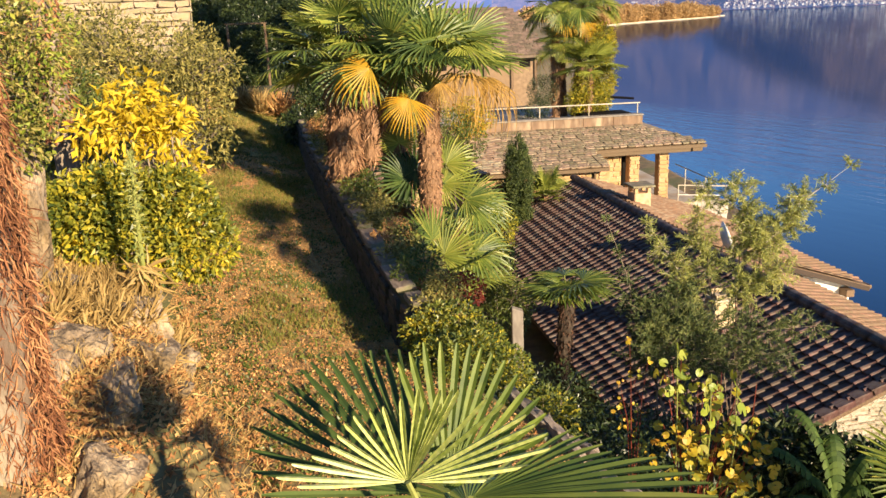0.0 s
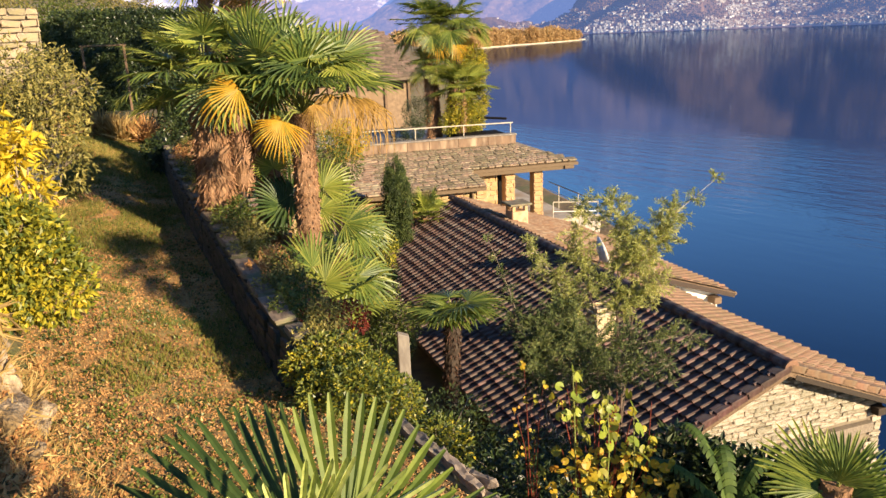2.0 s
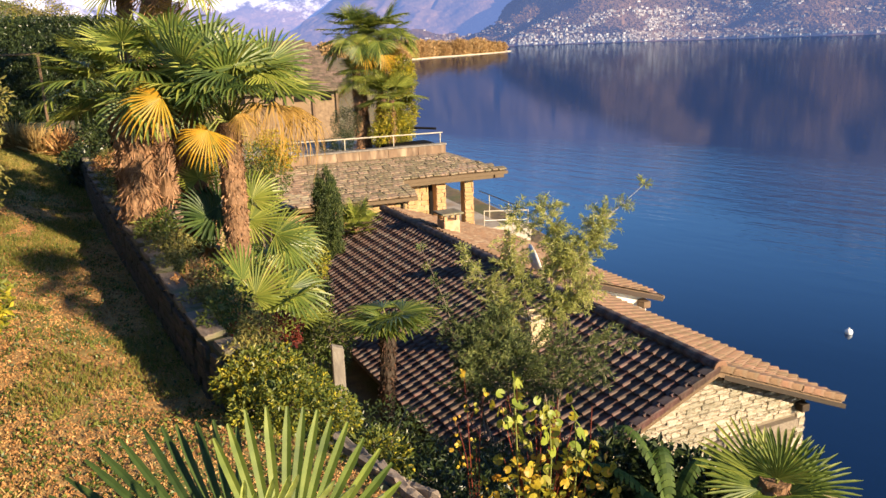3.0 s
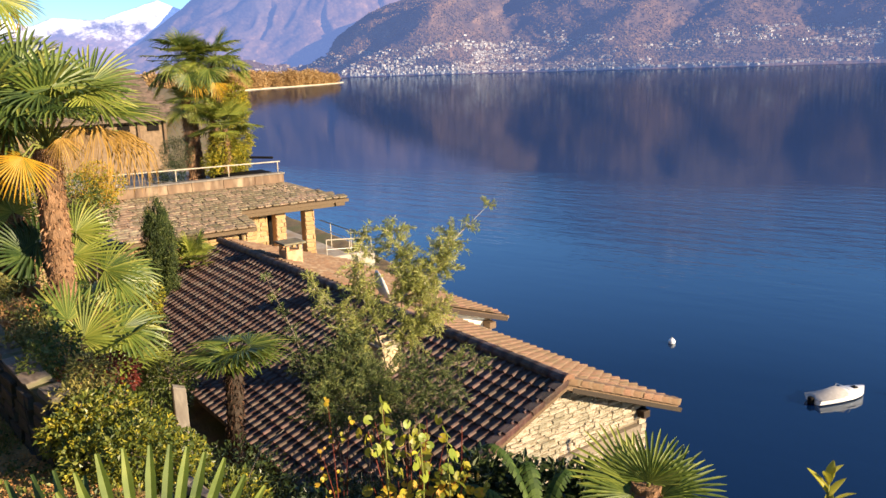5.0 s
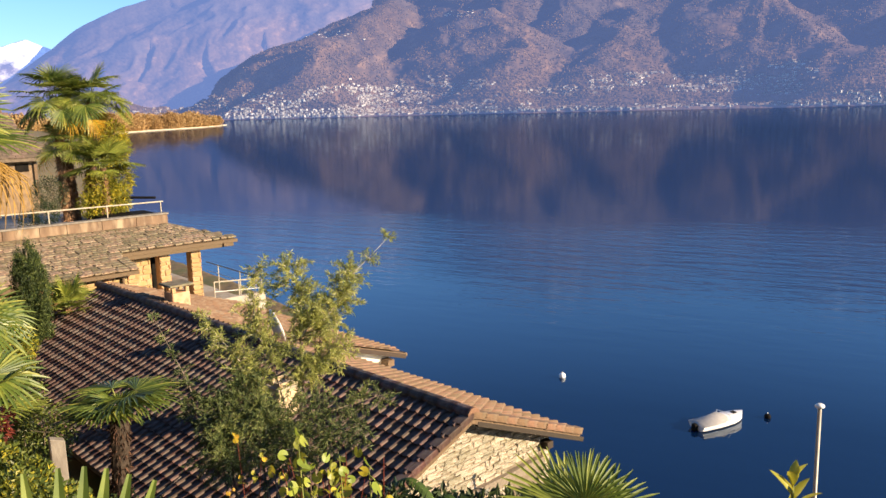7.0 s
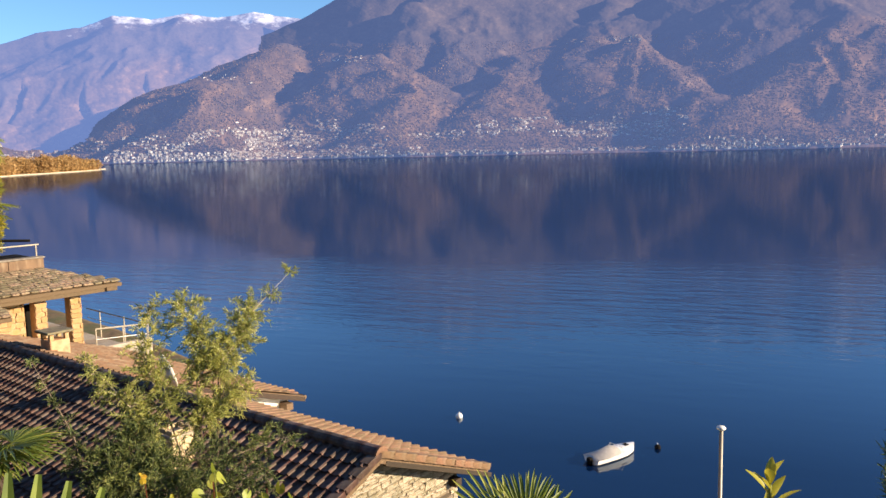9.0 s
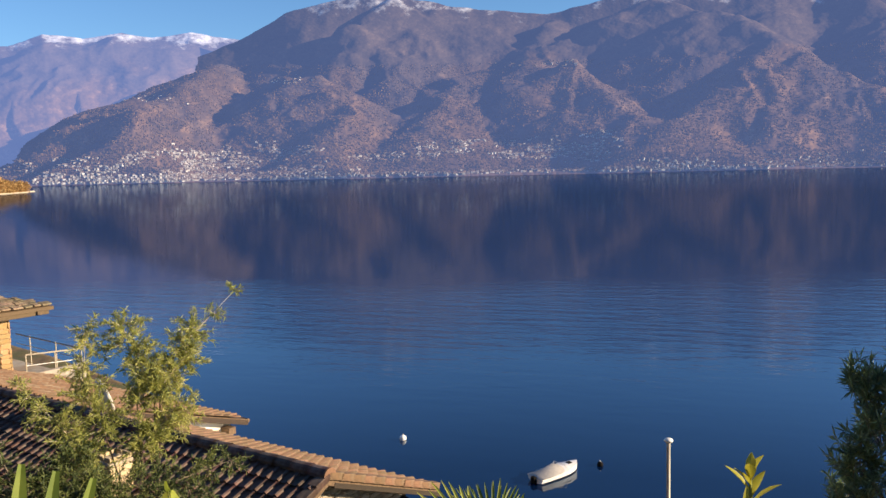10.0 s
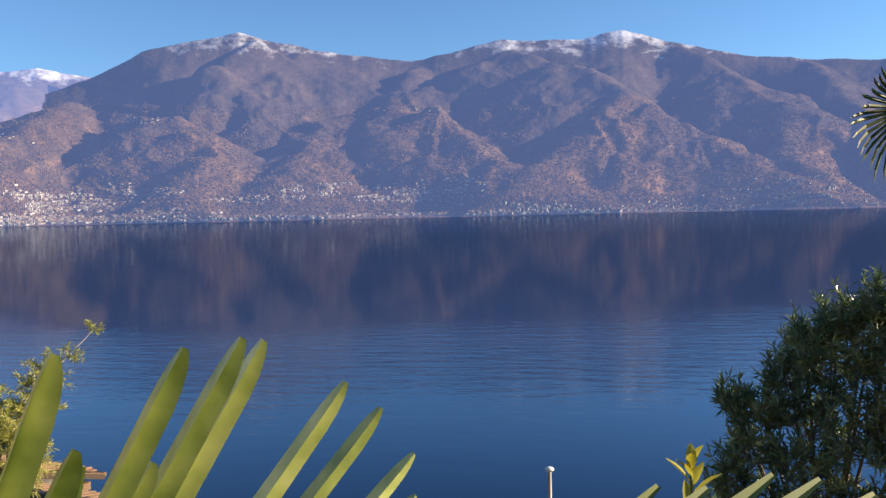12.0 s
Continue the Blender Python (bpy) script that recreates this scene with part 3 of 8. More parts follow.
# ---------------------------------------------------------------- the far shore
def mountain_material(name, snow_from, snow_to, warm, haze_glow):
    m = bpy.data.materials.new(name)
    m.use_nodes = True
    nt = m.node_tree
    n, link = nt.nodes, nt.links.new
    bsdf = n["Principled BSDF"]
    co = n.new("ShaderNodeTexCoord")

    def nz(scale, detail):
        t = n.new("ShaderNodeTexNoise")
        t.inputs["Scale"].default_value, t.inputs["Detail"].default_value = scale, detail
        t.inputs["Roughness"].default_value = 0.68
        link(src, t.inputs["Vector"])
        return t.outputs["Fac"]

    # tree pattern ignores depth, following height and shore, to suit the camera's view
    sp, flat, unit, wide, cb = (n.new(k) for k in ("ShaderNodeSeparateXYZ", "ShaderNodeCombineXYZ", "ShaderNodeVectorMath", "ShaderNodeVectorMath", "ShaderNodeCombineXYZ"))
    unit.operation, wide.operation = "NORMALIZE", "MULTIPLY_ADD"
    wide.inputs[1].default_value = (2900, 2900, 0)
    link(co.outputs["Object"], sp.inputs[0])
    link(sp.outputs["X"], flat.inputs["X"])
    link(sp.outputs["Y"], flat.inputs["Y"])
    link(flat.outputs[0], unit.inputs[0])
    link(unit.outputs[0], wide.inputs[0])
    link(sp.outputs["Z"], cb.inputs["Z"])
    link(cb.outputs[0], wide.inputs[2])
    src = wide.outputs[0]
    big, fine = nz(0.0035, 6), nz(0.016, 6)
    # rounded crowns, each with its own tone
    crowns = n.new("ShaderNodeTexVoronoi")
    crowns.inputs["Scale"].default_value = 0.075
    link(src, crowns.inputs["Vector"])
    tone = n.new("ShaderNodeSeparateColor")
    link(crowns.outputs["Color"], tone.inputs[0])
    tree = tone.outputs["Red"]
    dome = n.new("ShaderNodeMath")
    dome.operation = "SUBTRACT"
    dome.inputs[0].default_value = 1.0
    link(crowns.outputs["Distance"], dome.inputs[1])
    woods = ramp(nt, [(0.32, (0.040, 0.033, 0.030)), (0.5, (0.066, 0.050, 0.040)), (0.68, warm)])
    mx = n.new("ShaderNodeMath")
    mx.operation = "MULTIPLY_ADD"
    mx.inputs[1].default_value = 0.11
    link(tree, mx.inputs[0])
    h2 = n.new("ShaderNodeMath")
    h2.operation = "MULTIPLY_ADD"
    h2.inputs[1].default_value, h2.inputs[2].default_value = 0.62, 0.115
    link(fine, h2.inputs[0])
    link(h2.outputs[0], mx.inputs[2])
    link(mx.outputs[0], woods.inputs["Fac"])
    patch = ramp(nt, [(0.42, (0, 0, 0)), (0.62, (1, 1, 1))])
    # russet chestnut woods low down, bare grey beech higher up
    zone = n.new("ShaderNodeMath")
    zone.operation = "MULTIPLY_ADD"
    zone.inputs[1].default_value = -1 / 1600
    link(sp.outputs["Z"], zone.inputs[0])
    link(big, zone.inputs[2])
    patch2 = n.new("ShaderNodeMath")
    patch2.operation = "ADD"
    patch2.inputs[1].default_value = 0.2
    link(zone.outputs[0], patch2.inputs[0])
    link(patch2.outputs[0], patch.inputs["Fac"])
    pm = n.new("ShaderNodeMix")
    pm.data_type = "RGBA"
    link(patch.outputs["Color"], pm.inputs["Factor"])
    link(woods.outputs["Color"], pm.inputs["A"])
    w2 = ramp(nt, [(0.34, (0.052, 0.036, 0.022)), (0.5, (0.10, 0.062, 0.034)), (0.66, (0.22, 0.13, 0.062))])
    link(mx.outputs[0], w2.inputs["Fac"])
    link(w2.outputs["Color"], pm.inputs["B"])
    geo = n.new("ShaderNodeNewGeometry")
    sep = n.new("ShaderNodeSeparateXYZ")
    link(geo.outputs["Position"], sep.inputs[0])
    zz = n.new("ShaderNodeMath")
    zz.operation = "MULTIPLY_ADD"
    zz.inputs[1].default_value = 620.0
    link(fine, zz.inputs[0])
    link(sep.outputs["Z"], zz.inputs[2])
    sm = n.new("ShaderNodeMapRange")
    sm.inputs["From Min"].default_value, sm.inputs["From Max"].default_value = snow_from + 310, snow_to + 310
    link(zz.outputs[0], sm.inputs["Value"])
    sx = n.new("ShaderNodeMix")
    sx.data_type = "RGBA"
    link(sm.outputs[0], sx.inputs["Factor"])
    link(pm.outputs["Result"], sx.inputs["A"])
    sx.inputs["B"].default_value = (0.70, 0.72, 0.76, 1)
    link(sx.outputs["Result"], bsdf.inputs["Base Color"])
    bsdf.inputs["Roughness"].default_value = 1.0
    bsdf.inputs["Specular IOR Level"].default_value = 0.0
    # haze is painted on as an even blue glow over the slopes
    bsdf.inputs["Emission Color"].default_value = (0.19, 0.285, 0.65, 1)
    bsdf.inputs["Emission Strength"].default_value = haze_glow
    bp = n.new("ShaderNodeBump")
    bp.inputs["Strength"].default_value, bp.inputs["Distance"].default_value = 0.3, 5
    link(dome.outputs[0], bp.inputs["Height"])
    link(bp.outputs[0], bsdf.inputs["Normal"])
    return m


def line_distance(U, V, pts):
    """Distance in plan from every (U, V) to a polyline, the side (negative: towards smaller U) and how far along."""
    best = np.full(U.shape, 1e9)
    side, along = np.zeros(U.shape), np.zeros(U.shape)
    for k, ((u0, v0), (u1, v1)) in enumerate(zip(pts, pts[1:])):
        du, dv = u1 - u0, v1 - v0
        t = np.clip(((U - u0) * du + (V - v0) * dv) / (du * du + dv * dv + 1e-6), 0, 1)
        cu, cv = u0 + t * du, v0 + t * dv
        d = np.hypot(U - cu, V - cv)
        hit = d < best
        best = np.where(hit, d, best)
        side = np.where(hit, U - cu, side)
        along = np.where(hit, (k + t) / (len(pts) - 1), along)
    return best, side, along


def massif(name, az0, az1, skyline, shore, crest, ridges, seed, material, label, step=0.11, rows=230, carve=52, grain=50, spurs=()):
    """A mountain side in polar plan: height from the skyline's angles, then ridges and gullies
    ((azimuth, elevation) down the line, metres, reach to either side in metres), then eroded relief."""
    az = np.arange(az0, az1, step)
    s = np.linspace(-0.02, 1.12, rows)
    A, S = np.meshgrid(az, s)
    el = np.interp(A, [p[0] for p in skyline], [p[1] for p in skyline])
    el = el + 0.30 * (fbm(A * 0.55, A * 0 + seed, seed, 4) - 0.5)
    R0 = np.interp(A, [p[0] for p in shore], [p[1] for p in shore])
    C0 = np.interp(A, [p[0] for p in crest], [p[1] for p in crest])
    rad = R0 + (C0 - R0) * S
    H = C0 * np.tan(np.radians(el)) + 24
    prof = np.where(S < 1, 0.12 * S + 0.88 * np.clip(S, 0, 1) ** 1.7, 1 - (S - 1) * 1.5)
    z = H * prof
    U, V = np.radians(A) * 3000, S * 2150
    wu = 130 * (fbm(U / 260, V / 260, seed + 3, 3) - 0.5)
    wv = 130 * (fbm(U / 260 + 9, V / 260, seed + 4, 3) - 0.5)
    low = smooth01(S / 0.12)
    change = 0 * z
    for line, metres, reach_l, reach_r in ridges:
        pts = []
        for a, e in line:
            j = int(np.clip((a - az0) / step, 0, len(az) - 1))
            seen = np.degrees(np.arctan2(z[:, j] + metres * low[:, j] - 24, rad[:, j]))
            i = int(np.argmax(seen >= e)) if (seen >= e).any() else int(np.argmin(np.abs(s - 1)))
            pts.append((np.radians(a) * 3000, s[i] * 2150))
        d, side, along = line_distance(U + wu, V + wv, pts)
        t = np.clip(1 - d / np.where(side < 0, reach_l, reach_r), 0, 1)
        change = change + metres * low * (0.55 * t + 0.45 * smooth01(t)) * np.clip((0.98 - S) * 5, 0, 1)
    z = z + change
    X, Y = rad * np.sin(np.radians(A)), rad * np.cos(np.radians(A))
    for line, fall_l, fall_r in spurs:
        for (a0, e0, r0), (a1, e1, r1) in zip(line, line[1:]):
            p0, p1 = (np.array((q * math.sin(radians(a)), q * math.cos(radians(a)), q * math.tan(radians(e)) + 24)) for a, e, q in ((a0, e0, r0), (a1, e1, r1)))
            du, dv = p1[0] - p0[0], p1[1] - p0[1]
            px, py = X + 0.7 * wu - p0[0], Y + 0.7 * wv - p0[1]
            t = np.clip((px * du + py * dv) / (du * du + dv * dv), 0, 1)
            d = np.hypot(px - t * du, py - t * dv)
            side = 0.5 + 0.5 * np.clip((py * du - px * dv) / (math.hypot(du, dv) * (d + 60)), -1, 1)
            top = p0[2] + (p1[2] - p0[2]) * t - (fall_l + (fall_r - fall_l) * side) * (np.sqrt(d * d + 1600) - 40)
            top = np.where(S < 1.0, top, -1e3)
            h = np.clip(0.5 + (top - z) / 60, 0, 1)
            z = z * (1 - h) + top * h + 15 * h * (1 - h)
    edge = np.clip(S * 5, 0, 1) * np.clip((1.02 - S) * 5, 0.12, 1)
    z = z + carve * 2.2 * (fbm((U + wu * 2) / 430, V / 1100 + 4, seed + 7, 4, True) - 0.62) * edge
    z = z + grain * (fbm(U / 150, V / 210, seed + 11, 4) - 0.5) * edge
    z = np.where(S <= 0, -5, np.maximum(z, 1.0 + 6 * S))
    ob = np_part(name, np.stack([X, Y, z], -1).reshape(-1, 3), grid_faces(len(s), len(az)), material, smooth=True)
    tagged(ob, label, "mountain", kind="structure")
    return az, s, X, Y, z


# last number: strength of the painted haze, higher for farther mountains
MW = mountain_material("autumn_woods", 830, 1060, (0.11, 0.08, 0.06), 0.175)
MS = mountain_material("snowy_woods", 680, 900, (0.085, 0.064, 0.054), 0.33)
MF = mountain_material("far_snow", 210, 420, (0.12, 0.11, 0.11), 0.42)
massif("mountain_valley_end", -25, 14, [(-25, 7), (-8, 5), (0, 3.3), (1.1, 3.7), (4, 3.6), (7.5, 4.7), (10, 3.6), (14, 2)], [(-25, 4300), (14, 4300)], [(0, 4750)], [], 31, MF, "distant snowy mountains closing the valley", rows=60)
SNOW_RIDGES = [
    ([(20.6, 8.6), (19.6, 6.6), (18.5, 5.0)], 110, 220, 300), ([(24.9, 8.9), (23.4, 6.6), (22.5, 5.2)], 110, 200, 300),
    ([(29.2, 9.0), (27.6, 6.9), (26.6, 5.6)], 110, 200, 300), ([(16.5, 7.4), (14.5, 5.0)], 90, 200, 300)]
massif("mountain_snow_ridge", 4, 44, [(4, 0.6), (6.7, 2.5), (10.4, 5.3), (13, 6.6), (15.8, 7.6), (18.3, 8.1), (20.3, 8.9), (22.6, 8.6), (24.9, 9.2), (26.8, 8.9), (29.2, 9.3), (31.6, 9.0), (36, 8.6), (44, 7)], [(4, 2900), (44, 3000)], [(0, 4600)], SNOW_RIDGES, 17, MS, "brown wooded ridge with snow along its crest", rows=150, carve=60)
# gullies: line, metres, reach to either side
RIDGES = [
    ([(43.2, 9.6), (41.9, 6.8), (41.2, 5.1), (40.5, 2.6), (39.2, 0.7)], -170, 280, 280),
    ([(55.5, 9.2), (58.4, 6.7), (59.9, 4.7), (60.9, 2.7), (60.7, 0.3)], -270, 360, 330),
    ([(69.8, 8.9), (73.0, 6.8), (77.2, 4.3), (80.4, 2.2)], -180, 360, 260)]
# spurs that come down to the lake: crest (azimuth, elevation, distance), fall to either side
SPURS = [
    ([(34.6, 6.5, 3450), (37.1, 6.6, 3250), (38.7, 5.8, 3050), (39.6, 4.5, 2850), (38.6, 2.9, 2600), (36.9, 1.3, 2400)], 0.50, 0.60),
    ([(41.0, 3.1, 2750), (38.0, 1.1, 2350)], 0.50, 0.50),
    ([(49.2, 7.2, 3550), (52.4, 7.2, 3400), (54.8, 6.7, 3200), (57.5, 4.7, 2880), (59.7, 2.8, 2600), (59.1, 0.9, 2300)], 0.42, 0.65),
    ([(49.2, 7.2, 3550), (46.8, 5.3, 3050), (45.2, 3.0, 2600)], 0.40, 0.40),
    ([(60.6, 11.0, 4150), (64.3, 9.7, 3900), (66.6, 8.7, 3650), (67.9, 7.4, 3400), (71.5, 6.2, 3200), (75.5, 3.6, 2900), (78.9, 1.6, 2650), (80.9, 0.2, 2500)], 0.48, 0.65),
    ([(67.9, 7.4, 3400), (65.0, 4.3, 2800), (62.6, 2.6, 2500), (60.8, 1.1, 2260)], 0.55, 0.50),
    ([(71.5, 10.6, 4600), (75.1, 8.9, 4100), (77.9, 6.8, 3650), (78.2, 4.3, 3150), (79.6, 2.0, 2750)], 0.50, 0.65),
    ([(79.6, 8.9, 4700), (81.9, 6.7, 4100), (83.5, 4.4, 3500), (84.3, 2.2, 3000)], 0.50, 0.60),
    ([(42.4, 11.5, 4150), (40.1, 9.4, 3900), (38.7, 7.3, 3550)], 0.60, 0.60),
    ([(45.4, 10.8, 4150), (44.2, 9.5, 3950), (42.6, 8.2, 3700), (42.2, 6.4, 3350)], 0.60, 0.60),
    ([(54.2, 9.8, 4150), (52.4, 8.3, 3800), (52.0, 7.2, 3450)], 0.60, 0.60),
    ([(31.0, 7.6, 3900), (29.2, 6.3, 3500), (26.6, 4.4, 3000), (25.0, 2.2, 2500)], 0.45, 0.55)]
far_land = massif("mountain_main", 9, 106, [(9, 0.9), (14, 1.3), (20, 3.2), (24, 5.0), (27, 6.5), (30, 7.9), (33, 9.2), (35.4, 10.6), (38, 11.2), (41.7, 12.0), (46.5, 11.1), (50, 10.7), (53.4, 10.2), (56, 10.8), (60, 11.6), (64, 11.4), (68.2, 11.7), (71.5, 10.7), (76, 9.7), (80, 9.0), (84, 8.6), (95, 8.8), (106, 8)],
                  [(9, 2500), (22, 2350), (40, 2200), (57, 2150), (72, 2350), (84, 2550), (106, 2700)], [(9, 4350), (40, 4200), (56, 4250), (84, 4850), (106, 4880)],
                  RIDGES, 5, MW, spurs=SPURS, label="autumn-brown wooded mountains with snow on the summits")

# houses and woods of the far shore, far too many to count
az, s, FX, FY, FZ = far_land
FEL = np.degrees(np.arctan2(FZ - 24, np.hypot(FX, FY)))
FTOP = np.maximum.accumulate(FEL, 0)
r = np.random.default_rng(23)
wv, wf, rv, rf = [], [], [], []


def far_spot(a, e):
    """The place on the far slope first seen at that azimuth and elevation."""
    j = int(np.clip((a - az[0]) / (az[1] - az[0]), 0, len(az) - 1))
    i = int(np.clip(np.searchsorted(FTOP[:, j], e), 3, len(s) - 1))
    k = np.clip((e - FTOP[i - 1, j]) / (FTOP[i, j] - FTOP[i - 1, j] + 1e-6), 0, 1)
    return tuple(M0[i - 1, j] * (1 - k) + M0[i, j] * k for M0 in (FX, FY, FZ))


# azimuth, half width, lowest and highest elevation, count
TOWN = ((16, 5, -0.45, 1.3, 260), (22, 5, -0.45, 1.2, 420), (27, 4, -0.3, 1.5, 420), (31, 4, 0.3, 2.1, 520), (35, 3, -0.2, 1.7, 380), (30, 8, -0.5, 0.0, 420), (38.5, 2, -0.4, 0.5, 120), (42, 4, 0.5, 1.1, 170), (48, 4.5, 0.9, 1.9, 300), (52.5, 3, 0.5, 2.0, 260), (56.5, 2.3, 0.2, 2.5, 330), (62, 3, -0.4, 0.3, 130), (72, 6, -0.4, 0.5, 200), (78.5, 4.5, -0.2, 1.6, 420), (86, 5, -0.4, 1.0, 220), (50, 36, -0.5, -0.25, 520), (27, 2.5, 4.6, 5.2, 30), (36, 2, 6.0, 6.6, 22), (53, 4, 6.8, 7.2, 30))
for a0, da, e0, e1, count in TOWN:
    for _ in range(count):
        a = a0 + da * r.uniform(-1, 1) * r.random() ** 0.3
        e = e0 + (e1 - e0) * r.random() ** 1.2
        if e1 - e0 > 0.5 and fbm(np.array([a * 0.8]), np.array([e * 2.5]), 77, 3)[0] < 0.49:
            continue
        x, y, z = far_spot(a, e)
        w, d, h = r.uniform(2.2, 5.4), r.uniform(1.8, 3.2), r.uniform(1.4, 3.6)
        turn = radians(a + r.uniform(-30, 30))
        c, sn = math.cos(turn), math.sin(turn)
        b = len(wv)
        for lx, lyy, lz in [(-w, -d, -2), (w, -d, -2), (w, d, -3), (-w, d, -3), (-w, -d, h), (w, -d, h), (w, d, h), (-w, d, h)]:
            wv.append((x + lx * c + lyy * sn, y - lx * sn + lyy * c, z + lz))
        wf += [(b, b + 1, b + 5, b + 4), (b + 1, b + 2, b + 6, b + 5), (b + 2, b + 3, b + 7, b + 6), (b + 3, b, b + 4, b + 7), (b + 4, b + 5, b + 6, b + 7)]
        b = len(rv)
        for lx, lyy, lz in [(-w - 0.6, -d - 0.6, h + 0.05), (w + 0.6, -d - 0.6, h + 0.05), (w + 0.6, d + 0.6, h + 0.05), (-w - 0.6, d + 0.6, h + 0.05), (-w - 0.6, 0, h + 1.5), (w + 0.6, 0, h + 1.5)]:
            rv.append((x + lx * c + lyy * sn, y - lx * sn + lyy * c, z + lz))
        rf += [(b, b + 1, b + 5, b + 4), (b + 2, b + 3, b + 4, b + 5), (b + 1, b + 2, b + 5), (b + 3, b, b + 4)]
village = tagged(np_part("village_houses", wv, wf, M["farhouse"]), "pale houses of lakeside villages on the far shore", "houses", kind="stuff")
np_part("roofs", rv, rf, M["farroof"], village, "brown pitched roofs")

# tree crowns on the lower slopes: uneven eight-sided lumps
n = 70000
ta = 14 + 84 * r.random(n)
te = -0.4 + 7.6 * r.random(n) ** 1.35
keep = fbm(ta * 1.3, te * 2.2, 55, 3) + 0.2 * r.random(n) > 0.40 + 0.015 * te
ta, te = ta[keep], te[keep]
C = np.array([far_spot(a, e) for a, e in zip(ta, te)])
n = len(C)
size = r.uniform(1.7, 3.8, n)
unit = np.array([(1, 0, 0), (0, 1, 0), (-1, 0, 0), (0, -1, 0), (0, 0, 1.15), (0, 0, -0.9)], float)
CV = C[:, None, :] + unit[None] * size[:, None, None] * r.uniform(0.75, 1.2, (n, 6, 1)) + r.normal(0, 0.6, (n, 6, 3))
CV[:, :, 2] += size[:, None] * 0.3
tri = np.array([(0, 1, 4), (1, 2, 4), (2, 3, 4), (3, 0, 4), (1, 0, 5), (2, 1, 5), (3, 2, 5), (0, 3, 5)])
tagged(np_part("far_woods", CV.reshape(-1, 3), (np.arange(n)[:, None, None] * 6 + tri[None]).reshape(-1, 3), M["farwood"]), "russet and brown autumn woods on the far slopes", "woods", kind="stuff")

# ---------------------------------------------------------------- the wooded point in the lake
pen = [(8.0, 700), (11.0, 1000), (13.0, 1130), (15.5, 1230), (17.5, 1330), (18.9, 1430), (19.25, 1500), (18.6, 1560), (15, 1750), (8, 2100), (0, 2200), (-6, 1900), (0, 900)]
bm = bmesh.new()
low = [bm.verts.new((q * math.sin(radians(a)), q * math.cos(radians(a)), -2)) for a, q in pen]
top = [bm.verts.new((q * 1.004 * math.sin(radians(a - 0.06)), q * 1.004 * math.cos(radians(a - 0.06)), 1.2)) for a, q in pen]
bm.faces.new(top[::-1])
for i in range(len(pen)):
    k = (i + 1) % len(pen)
    bm.faces.new((low[i], low[k], top[k], top[i]))
bmesh.ops.recalc_face_normals(bm, faces=bm.faces)
tagged(part("wooded_point", bm, M["sand"]), "low sandy point of land in the lake", "headland", kind="structure")
r = np.random.default_rng(5)
clumps = []
for k in range(130):
    q = r.random() ** 0.8
    a = 6.5 + 12.2 * q + r.normal(0, 0.15)
    rad = np.interp(a, [p[0] for p in pen[:7]], [p[1] for p in pen[:7]]) * (1.015 + 0.16 * r.random() * (1.05 - q))
    h = r.uniform(8, 12.5) * (1.0 if q < 0.9 else 0.75)
    clumps.append((rad * math.sin(radians(a)), rad * math.cos(radians(a)), 1.0 + h * 0.95, h, 1.05))
P, W = shell_points(clumps, 42000, r, inner=0.6)
v, f = leaf_cloud(P, 2.4, 2.0, r, out=W, up=0.9)
tagged(np_part("point_trees", v, f, M["fartree"]), "orange autumn trees along the point", "trees", kind="stuff")

# ---------------------------------------------------------------- the low garden wall beside the lawn
wall = thing("garden_wall", (0, 0, 0), "low rough stone garden wall edging the lawn", "wall", kind="structure")
r = np.random.default_rng(3)
bm = bmesh.new()
yy = np.arange(7.35, 19.2, 0.6)
ring = []
for y in yy:
    x, z = float(wall_x(y)), float(lawn_z(y))
    ring.append([bm.verts.new((x + dx, y, z + dz)) for dx, dz in ((-0.02, -0.8), (-0.02, 0.27), (0.20, 0.27), (0.20, -1.6))])
for a, b in zip(ring, ring[1:]):
    for i in range(3):
        bm.faces.new((a[i], a[i + 1], b[i + 1], b[i]))
bm.faces.new(ring[0])
bm.faces.new(ring[-1][::-1])
bmesh.ops.recalc_face_normals(bm, faces=bm.faces)
part("wall_core", bm, M["shadedstone"], wall)


def stone_mesh(name, material, jit=0.12, seed=0):
    """A unit stone: a bevelled block with uneven corners."""
    q = np.random.default_rng(seed)
    bm = bmesh.new()
    bmesh.ops.create_cube(bm, size=1.0)
    bmesh.ops.bevel(bm, geom=list(bm.edges), offset=0.09, segments=1, affect="EDGES")
    for v in bm.verts:
        v.co += Vector(q.normal(0, jit * 0.3, 3))
    me = bpy.data.meshes.new(name)
    bm.to_mesh(me)
    bm.free()
    me.materials.append(material)
    return me


